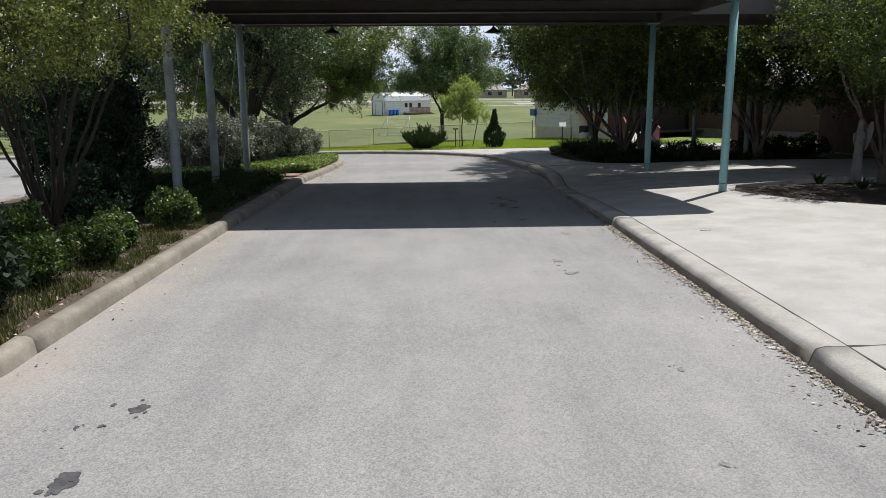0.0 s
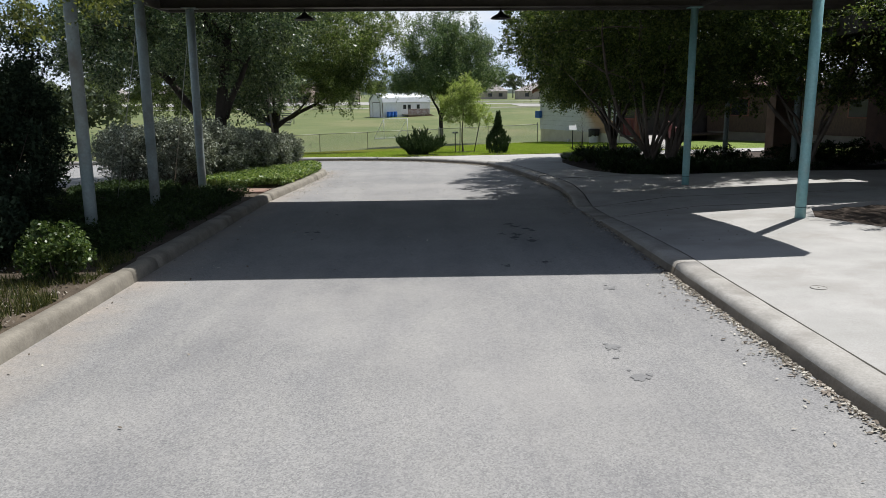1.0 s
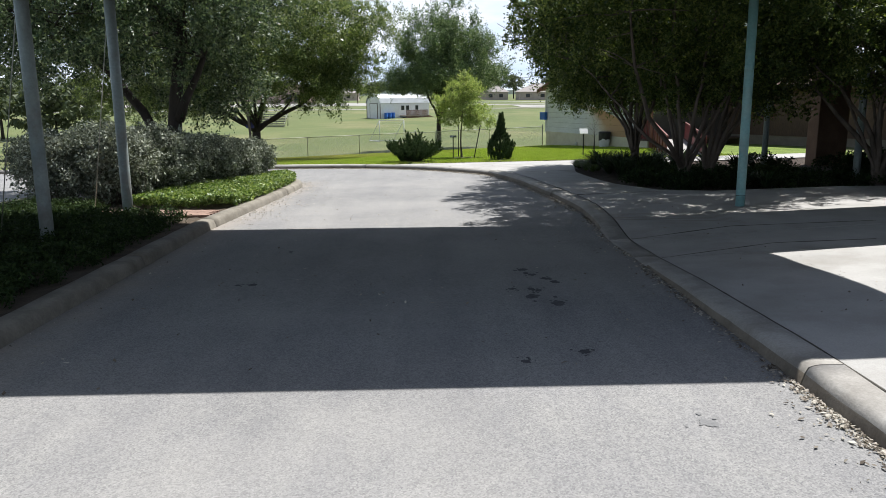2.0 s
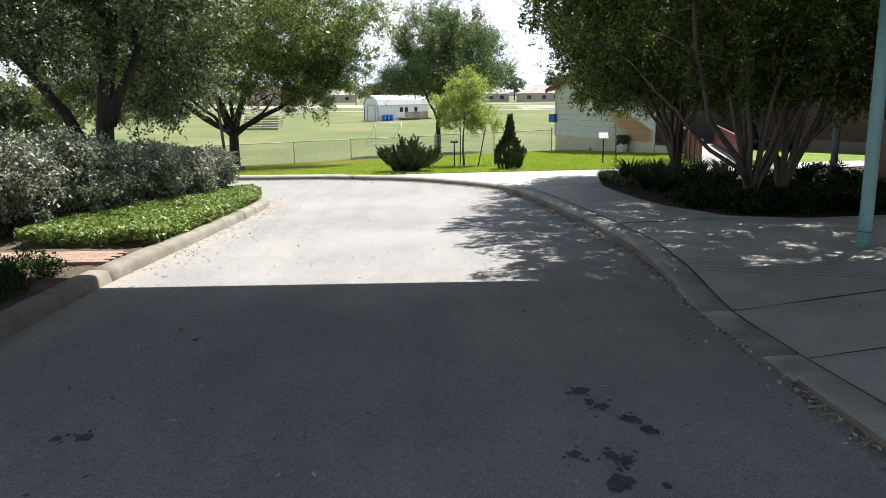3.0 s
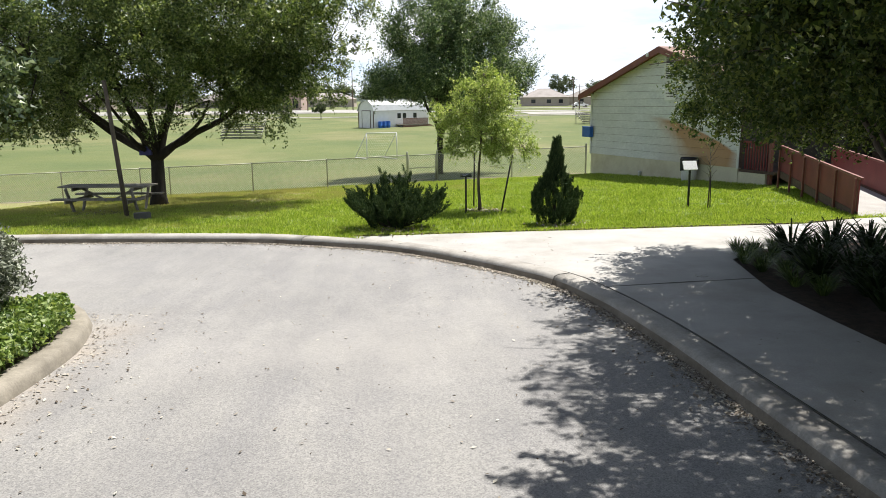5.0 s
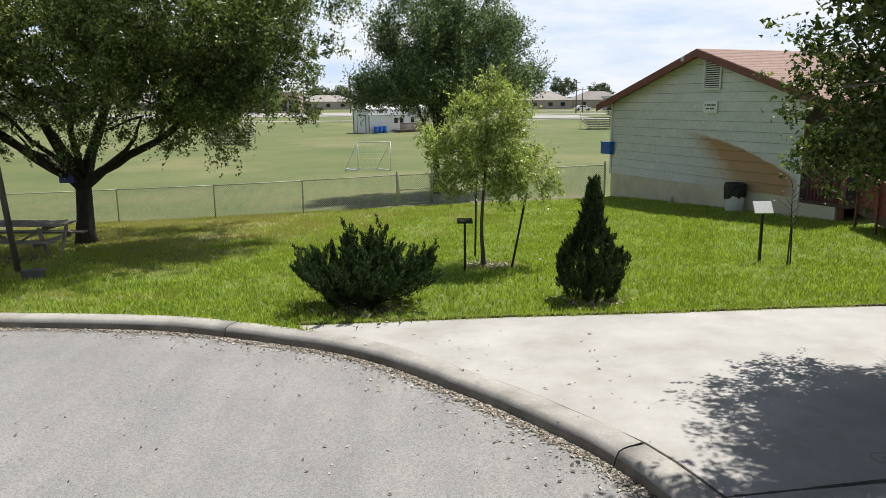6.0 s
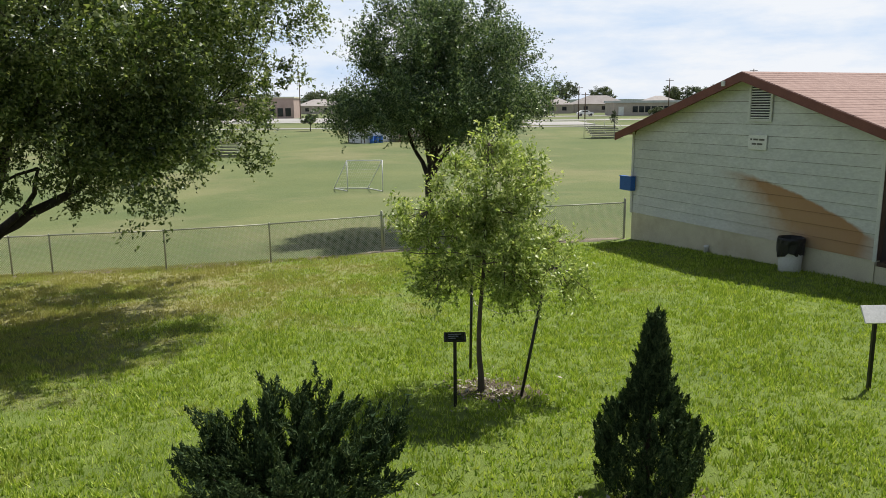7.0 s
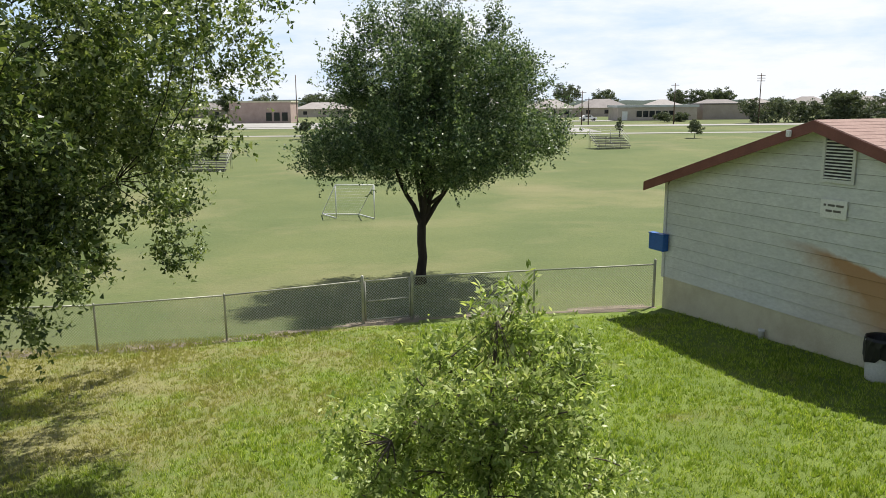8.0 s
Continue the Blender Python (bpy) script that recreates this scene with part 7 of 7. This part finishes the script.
# ---- the field and what stands in it ----
def goal():
    g = thing("soccer_goal", (-2, 80.5, lawn_z(-2, 80.5)), "small white tubular soccer goal frame with netting", "goal")
    a, b = Vector((-3.5, 80.9, lawn_z(-3.5, 80.9))), Vector((-1.15, 80.2, lawn_z(-1.15, 80.2)))
    back = Vector((-1.1, 1.9, 0))
    up = Vector((0, 0, 2.0))
    for nm, p, q in (("post", a, a + up), ("post", b, b + up), ("crossbar", a + up, b + up), ("base_bar", a, a + back), ("base_bar", b, b + back), ("base_bar", a + back, b + back), ("stay", a + up, a + back), ("stay", b + up, b + back)):
        tubes(nm, [([p + Vector((0, 0, 0.03)), q + Vector((0, 0, 0.03))], 0.035)], WHITE, g, "", 8)
    runs = []
    for k in range(1, 16):
        p = a.lerp(b, k / 16)
        runs.append(([p + up, p + back], 0.004))
    for k in range(1, 10):
        runs.append(([(a + up).lerp(a + back, k / 10), (b + up).lerp(b + back, k / 10)], 0.004))
    tagged(tubes("net", runs, WHITE, g, "", 3), kind="stuff")


goal()


def shed():
    """Local axes: x along the shed from its gable end, y into it."""
    z = lawn_z(-7, 131)
    m = pose(-5.9, 129.6, z, 0, 0, 43)
    s = thing("field_shed", m, "white barn-roofed shed with small windows and a wooden deck", "shed")
    w, h, L = 3.4, 2.3, 10.6
    arch = [(0.0, h), (0.3, h + 0.8), (0.85, h + 1.25), (1.7, h + 1.5), (2.55, h + 1.25), (3.1, h + 0.8), (3.4, h)]
    part("wall", box(0, L, 0, w, -0.3, h, m), WHITE, s)
    bm = bmesh.new()
    A = [bm.verts.new(m @ Vector((0.02, a, b))) for a, b in arch]
    B = [bm.verts.new(m @ Vector((L - 0.02, a, b))) for a, b in arch]
    bm.faces.new(A)
    bm.faces.new(B[::-1])
    for i in range(len(arch) - 1):
        bm.faces.new((A[i], A[i + 1], B[i + 1], B[i]))
    bmesh.ops.recalc_face_normals(bm, faces=bm.faces)
    part("gable_end", bm, WHITE, s)
    bm = bmesh.new()
    rows = []
    for xx in (-0.15, L + 0.15):
        for off in (0.03, 0.09):
            rows.append([bm.verts.new(m @ Vector((xx, 1.7 + (a - 1.7) * (1.05 + off * 0.2), b + off))) for a, b in arch])
    for i in range(len(arch) - 1):
        bm.faces.new((rows[1][i], rows[1][i + 1], rows[3][i + 1], rows[3][i]))
        bm.faces.new((rows[0][i], rows[2][i], rows[2][i + 1], rows[0][i + 1]))
        bm.faces.new((rows[0][i], rows[0][i + 1], rows[1][i + 1], rows[1][i]))
        bm.faces.new((rows[2][i], rows[3][i], rows[3][i + 1], rows[2][i + 1]))
    for e in (0, -1):
        bm.faces.new((rows[0][e], rows[1][e], rows[3][e], rows[2][e]))
    bmesh.ops.recalc_face_normals(bm, faces=bm.faces)
    part("roof", bm, GREY_METAL, s)
    door = part("door", box(-0.05, -0.002, 0.75, 2.5, 0, 2.35, m), WHITE, s)
    for a, b, c, d in ((0.68, 0.748, 0, 2.35), (2.502, 2.57, 0, 2.35), (0.68, 2.57, 2.352, 2.43)):
        part("door_trim", box(-0.07, -0.002, a, b, c, d, m), DARKWOOD, door)
    for a, b in ((-0.03, 0.1), (w - 0.1, w + 0.03)):
        part("corner_trim", box(-0.05, -0.002, a, b, 0, h, m), DARKWOOD, s)
    for xx in (4.3, 5.35, 7.4):
        wd = part("window", box(xx, xx + 0.8, -0.04, -0.002, 1.2, 2.05, m), WHITE, s)
        part("pane", box(xx + 0.07, xx + 0.73, -0.05, -0.041, 1.27, 1.98, m), DARKGLASS, wd)
    part("deck", box(4.0, 8.8, -1.7, -0.06, 0.3, 0.42, m), GREYWOOD, s)
    part("deck_rail", box(4.0, 8.8, -1.7, -1.64, 1.2, 1.28, m), RED_BROWN, s)
    for k in range(25):
        xx = 4.0 + k * 0.197
        part("baluster", box(xx, xx + 0.1, -1.69, -1.65, -0.2, 1.199, m), RED_BROWN, s)
    for k in range(5):
        part("step", box(8.9 + k * 0.3, 9.2 + k * 0.3, -1.6, -0.5, -0.2, 0.38 - k * 0.08, m), RED_BROWN, s)


shed()
for k in range(3):
    spot = pose(-5.9, 129.6, 0, 0, 0, 43) @ Vector((0.7 + 0.75 * k, -0.55, 0))
    spot.z = lawn_z(spot.x, spot.y)
    b = thing("blue_barrel", spot, "blue plastic barrel beside the shed", "barrel", "barrels by the shed")
    part("drum", lathe([(0.27, 0), (0.29, 0.05), (0.29, 0.3), (0.305, 0.32), (0.29, 0.34), (0.29, 0.85), (0.27, 0.9)], 18, pose(*spot)), BLUE, b, smooth=True)
    part("lid", lathe([(0.28, 0.901), (0.28, 0.93), (0.1, 0.94)], 18, pose(*spot)), BLUE, b)


def bleachers(x, y, rz, width):
    z = lawn_z(x, y)
    m = pose(x, y, z, 0, 0, rz)
    b = thing("bleachers", m, "small aluminium bleachers with rails on the field", "bleachers", "bleachers")
    for k in range(5):
        part("bench", box(-width / 2, width / 2, k * 0.6, k * 0.6 + 0.28, 0.36 + k * 0.3, 0.46 + k * 0.3, m), FASCIA, b)
        part("foot_board", box(-width / 2, width / 2, k * 0.6 + 0.285, k * 0.6 + 0.595, 0.16 + k * 0.3, 0.22 + k * 0.3, m), FASCIA, b)
    for s in (-1, 0, 1):
        xx = s * width / 2 * 0.96
        tubes("frame", [([m @ Vector((xx, 0.1, 0.0)), m @ Vector((xx, 0.1, 0.4)), m @ Vector((xx, 2.7, 1.62)), m @ Vector((xx, 2.7, 0.0))], 0.03)], STEEL, b, "", 6)
    for zz in (1.9, 2.3, 2.6):
        tubes("guard_rail", [([m @ Vector((-width / 2, 2.85, zz)), m @ Vector((width / 2, 2.85, zz))], 0.025)], STEEL, b, "", 6)
        for s in (-1, 1):
            tubes("guard_rail", [([m @ Vector((s * width / 2, 0.4, zz - 1.2)), m @ Vector((s * width / 2, 2.85, zz))], 0.025)], STEEL, b, "", 6)
    for s in (-1, -0.33, 0.33, 1):
        tubes("guard_post", [([m @ Vector((s * width / 2, 2.85, 0)), m @ Vector((s * width / 2, 2.85, 2.62))], 0.03)], STEEL, b, "", 6)


bleachers(26.7, 134.0, 12, 4.6)
bleachers(-20.3, 111.5, 0, 4.8)


# ---- distance ----
def strip(name, y0, y1, x0, x1, up, label, material):
    xs = np.linspace(x0, x1, 30)
    ys = np.linspace(y0, y1, 4)
    return tagged(heightfield(name, xs, ys, lambda X, Y: base_z(X, Y) + 0.14 + up, None, material), label, "road", kind="structure")


strip("road_far_path", 166, 168.5, -160, 160, 0.05, "pale concrete path across the far field", ROAD_FAR)
strip("road_street", 196, 204, -160, 260, 0.06, "pale street beyond the field", ROAD_FAR)
strip("road_back_street", 230, 237.5, -10, 51, 0.07, "grey street before the far houses", ROAD_FAR)
strip("pavement_parking", 205, 235, -120, -12, 0.08, "pale parking lot beyond the field", ROAD_FAR)
strip("pavement_court", 172, 190, 22, 34, 0.05, "pale paved court beside the street", ROAD_FAR)

# the roof colour is lightened to carry the distance haze
ROOF_FAR = mat("far_grey_brown_roof", (0.31, 0.28, 0.26), (0.42, 0.385, 0.36), 0.5, 8, 0.9, 0.2, per_object=0.35)
WALL_FAR = mat("far_tan_brick", (0.46, 0.39, 0.34), (0.58, 0.50, 0.44), 0.5, 8, 0.9, 0.2, per_object=0.35)


def far_house(x, y, w, d, h, rise, group, label="tan brick suburban house with a hipped grey-brown roof"):
    z = lawn_z(x, y) - 0.1
    t = thing("house", (x, y, z), label, "house", group)
    part("wall", box(x - w / 2, x + w / 2, y - d / 2, y + d / 2, z - 0.5, z + h), WALL_FAR, t)
    bm = bmesh.new()
    e = 0.5
    a = [bm.verts.new((x + sx * (w / 2 + e), y + sy * (d / 2 + e), z + h + 0.002)) for sx, sy in ((-1, -1), (1, -1), (1, 1), (-1, 1))]
    k = max(0.2, w / 2 - d / 2)
    r = [bm.verts.new((x - k, y, z + h + rise)), bm.verts.new((x + k, y, z + h + rise))]
    for f in ((a[0], a[1], r[1], r[0]), (a[1], a[2], r[1]), (a[2], a[3], r[0], r[1]), (a[3], a[0], r[0]), (a[3], a[2], a[1], a[0])):
        bm.faces.new(f)
    part("roof", bm, ROOF_FAR, t)
    for s in (-0.3, 0.05, 0.32):
        part("window", box(x + s * w - 0.7, x + s * w + 0.7, y - d / 2 - 0.05, y - d / 2 - 0.003, z + 1.0, z + 2.2), DARKGLASS, t)


rh = np.random.default_rng(400)
x = 18.0
while x < 150:
    w = rh.uniform(13, 18)
    far_house(x + w / 2, 285 + rh.uniform(-8, 14), w, 11, 2.9, rh.uniform(2.4, 3.6), "houses beyond the street")
    x += w + rh.uniform(1.5, 5)
x = -210.0
while x < -40:
    w = rh.uniform(14, 20)
    far_house(x + w / 2, 310 + rh.uniform(-8, 14), w, 11, 2.9, rh.uniform(2.4, 3.4), "houses beyond the street")
    x += w + rh.uniform(4, 14)


def low_shop():
    x0, x1, y, z = 53.0, 74.0, 236.0, 0.1
    s = thing("low_shop_building", (63, y, z), "long low pale brick building with a dark window band", "building")
    part("wall", box(x0, x1, y, y + 10, z - 0.5, z + 3.3), WALL_FAR, s)
    part("roof_band", box(x0 - 0.4, x1 + 0.4, y - 0.4, y + 10.4, z + 3.302, z + 3.9), GREY_METAL, s)
    for k in range(6):
        w = part("window", box(x0 + 5 + k * 1.7, x0 + 6.4 + k * 1.7, y - 0.06, y - 0.003, z + 0.8, z + 2.4), DARKGLASS, s)
    part("door", box(x0 + 1.2, x0 + 2.6, y - 0.06, y - 0.003, z, z + 2.3), WHITE, s)
    t = thing("tan_store_building", (88, 244, 0), "long tan building with a plain parapet", "building")
    part("wall", box(77, 95, 240, 252, -0.5, 4.0), WALL_FAR, t)
    part("parapet", box(76.8, 95.2, 239.8, 252.2, 4.002, 4.3), FASCIA, t)
    u = thing("red_brick_building", (-41, 240, 0), "faded pink brick building behind the parking lot", "building")
    part("wall", box(-49, -33, 240, 252, -0.5, 5.4), mat("faded_pink_brick", (0.40, 0.29, 0.255), (0.52, 0.39, 0.35), 0.6, 8, 0.9, 0.2), u)
    part("parapet", box(-49.2, -32.8, 239.8, 252.2, 5.402, 5.8), BEIGE, u)
    for k in range(3):
        part("window", box(-39.5 + k * 2.1, -38 + k * 2.1, 239.92, 239.997, 0.6, 2.8), DARKGLASS, u)


low_shop()


def light_pole(x, y, h, arms, label):
    z = lawn_z(x, y)
    p = thing("light_pole", (x, y, z), label, "pole", "far poles")
    tubes("shaft", [([(x, y, z - 0.2), (x, y, z + h)], [0.14, 0.09])], DARKWOOD, p, "", 8)
    for k in range(arms):
        part("cross_arm", box(x - 0.9, x + 0.9, y - 0.06, y + 0.06, z + h - 0.5 - 0.6 * k, z + h - 0.38 - 0.6 * k), DARKWOOD, p)


light_pole(-29.4, 228, 12.0, 0, "tall dark parking lot light pole")
light_pole(-17.4, 228, 10.5, 0, "tall dark parking lot light pole")
light_pole(58.0, 206, 9.0, 1, "wooden utility pole by the street")
light_pole(77.2, 206, 11.0, 3, "wooden utility pole with cross arms by the street")
light_pole(37.3, 206, 7.5, 1, "wooden utility pole by the street")
light_pole(38.8, 206, 6.0, 1, "wooden utility pole by the street")


def car(x, y, rz, paint, label):
    z = float(base_z(x, y)) + 0.24
    m = pose(x, y, z, 0, 0, rz)
    c = thing("car", m, label, "car")
    prof = [(-2.2, 0.35), (-2.2, 0.8), (-1.7, 0.95), (-1.1, 1.45), (0.5, 1.48), (1.2, 0.98), (2.1, 0.85), (2.25, 0.35)]
    bm = bmesh.new()
    A = [bm.verts.new((a, -0.85, b)) for a, b in prof]
    B = [bm.verts.new((a, 0.85, b)) for a, b in prof]
    bm.faces.new(A)
    bm.faces.new(B[::-1])
    for i in range(len(prof)):
        bm.faces.new((A[i], B[i], B[(i + 1) % len(prof)], A[(i + 1) % len(prof)]))
    bmesh.ops.recalc_face_normals(bm, faces=bm.faces)
    bmesh.ops.bevel(bm, geom=bm.edges[:], offset=0.06, segments=2, affect="EDGES")
    bmesh.ops.transform(bm, matrix=m, verts=bm.verts)
    part("body", bm, paint, c)
    part("side_window", box(-0.95, 0.55, -0.87, -0.855, 1.0, 1.36, m), DARKGLASS, c)
    for a in (-1.35, 1.4):
        for s in (-1, 1):
            part("wheel", lathe([(0.32, -0.1), (0.33, 0.0), (0.32, 0.1)], 16, m @ pose(a, s * 0.8, 0.32, 90, 0, 0)), BLACK, c)


car(44.8, 234, 4, WHITE, "white car on the far street")


def far_tree(x, y, h, w, seed, leaf_m, group="far trees"):
    rng = np.random.default_rng(seed)
    z = lawn_z(x, y)
    t = thing("tree", (x, y, z), "distant round dark green tree", "tree", group)
    tubes("trunk", [([(x, y, z - 0.2), (x, y, z + h * 0.5)], [0.05 * h * 0.5, 0.03 * h * 0.4])], BARK_DARK, t, "", 6)
    low = 0.12 if 200 < y < 230 else 0.5
    bl = [(x + rng.normal() * w * 0.16, y + rng.normal() * w * 0.16, z + h * rng.uniform(low, 0.75), w * rng.uniform(0.3, 0.42), w * 0.35, h * rng.uniform(0.22, 0.3)) for _ in range(5)]
    cs, pts = clump_points(rng, bl, 120, 30, 0.055 * w, -0.1, 0.4)
    fast_mesh("leaves", leaf_tris(pts, 0.05 * w ** 0.8, rng), 3, leaf_m, t)


FT = [(55.5, 320, 12, 10), (72, 330, 9.5, 9), (96, 320, 10, 9), (104, 318, 9, 9), (116, 330, 9.5, 12), (40, 335, 11, 10), (30, 325, 10, 9), (77.8, 208, 6.2, 7), (82.6, 209, 5.8, 7), (91, 212, 5.6, 9), (101, 214, 7.5, 12), (112, 212, 8, 13), (122, 208, 10.5, 16), (132, 208, 10, 15), (106, 222, 8, 11), (44.5, 154.5, 2.8, 2.4), (33.5, 158, 3.2, 1.2), (-17.2, 160, 3.6, 2.4), (61, 222, 3.2, 5), (66, 224, 3, 5), (-52, 300, 9, 9), (-62, 290, 9, 9), (-80, 285, 10, 12), (-95, 280, 10, 12), (-112, 270, 11, 13), (-30, 330, 9, 12), (-18, 335, 8, 12), (-40, 335, 9, 12), (-6, 340, 8, 12), (6, 345, 8, 12), (18, 340, 8, 12), (-45, 92, 8, 9), (-54, 100, 8, 9), (-34, 62, 6.5, 7), (-27, 66, 6.5, 6.5), (-41, 70, 7, 8)]
for i, (x, y, h, w) in enumerate(FT):
    far_tree(x, y, h, w, 500 + i, LEAF_FAR_HAZED)


def hills():
    xs = np.linspace(-1500, 1500, 160)
    vs, fs = [], []
    for i, xx in enumerate(xs):
        t = 8 + 3.5 * noise.noise(Vector((xx * 0.004, 0, 1))) + 2 * noise.noise(Vector((xx * 0.03, 0, 2))) + (2 if xx < -100 else 0)
        vs += [(xx, 900, 0), (xx, 915, t), (xx, 990, t * 0.9), (xx, 1100, 0)]
    for i in range(len(xs) - 1):
        for j in range(3):
            a = i * 4 + j
            fs.append((a, a + 4, a + 5, a + 1))
    ob = link_mesh("backdrop_hills", vs, fs, mat("far_woods", (0.035, 0.052, 0.042), (0.06, 0.08, 0.062), 0.02, 0.2, 0.95, 0.5, dist=1.0), None, "", True)
    tagged(ob, "low wooded hills on the horizon", "hills", kind="structure")


hills()


# ---- beyond the lane on the island's far side ----
def guy_wire(x, y, dx, dy):
    g = thing("guy_wire", (x, y, 0.2), "thin steel stay wire beside the canopy pole", "wire", "stay wires")
    tubes("wire", [([(x + dx, y + dy, lawn_z(x + dx, y + dy)), (x, y, 4.0)], 0.008)], STEEL, g, "", 5)


guy_wire(-4.9, 18.3, -0.9, 0.3)
guy_wire(-4.75, 20.9, -0.8, 0.4)
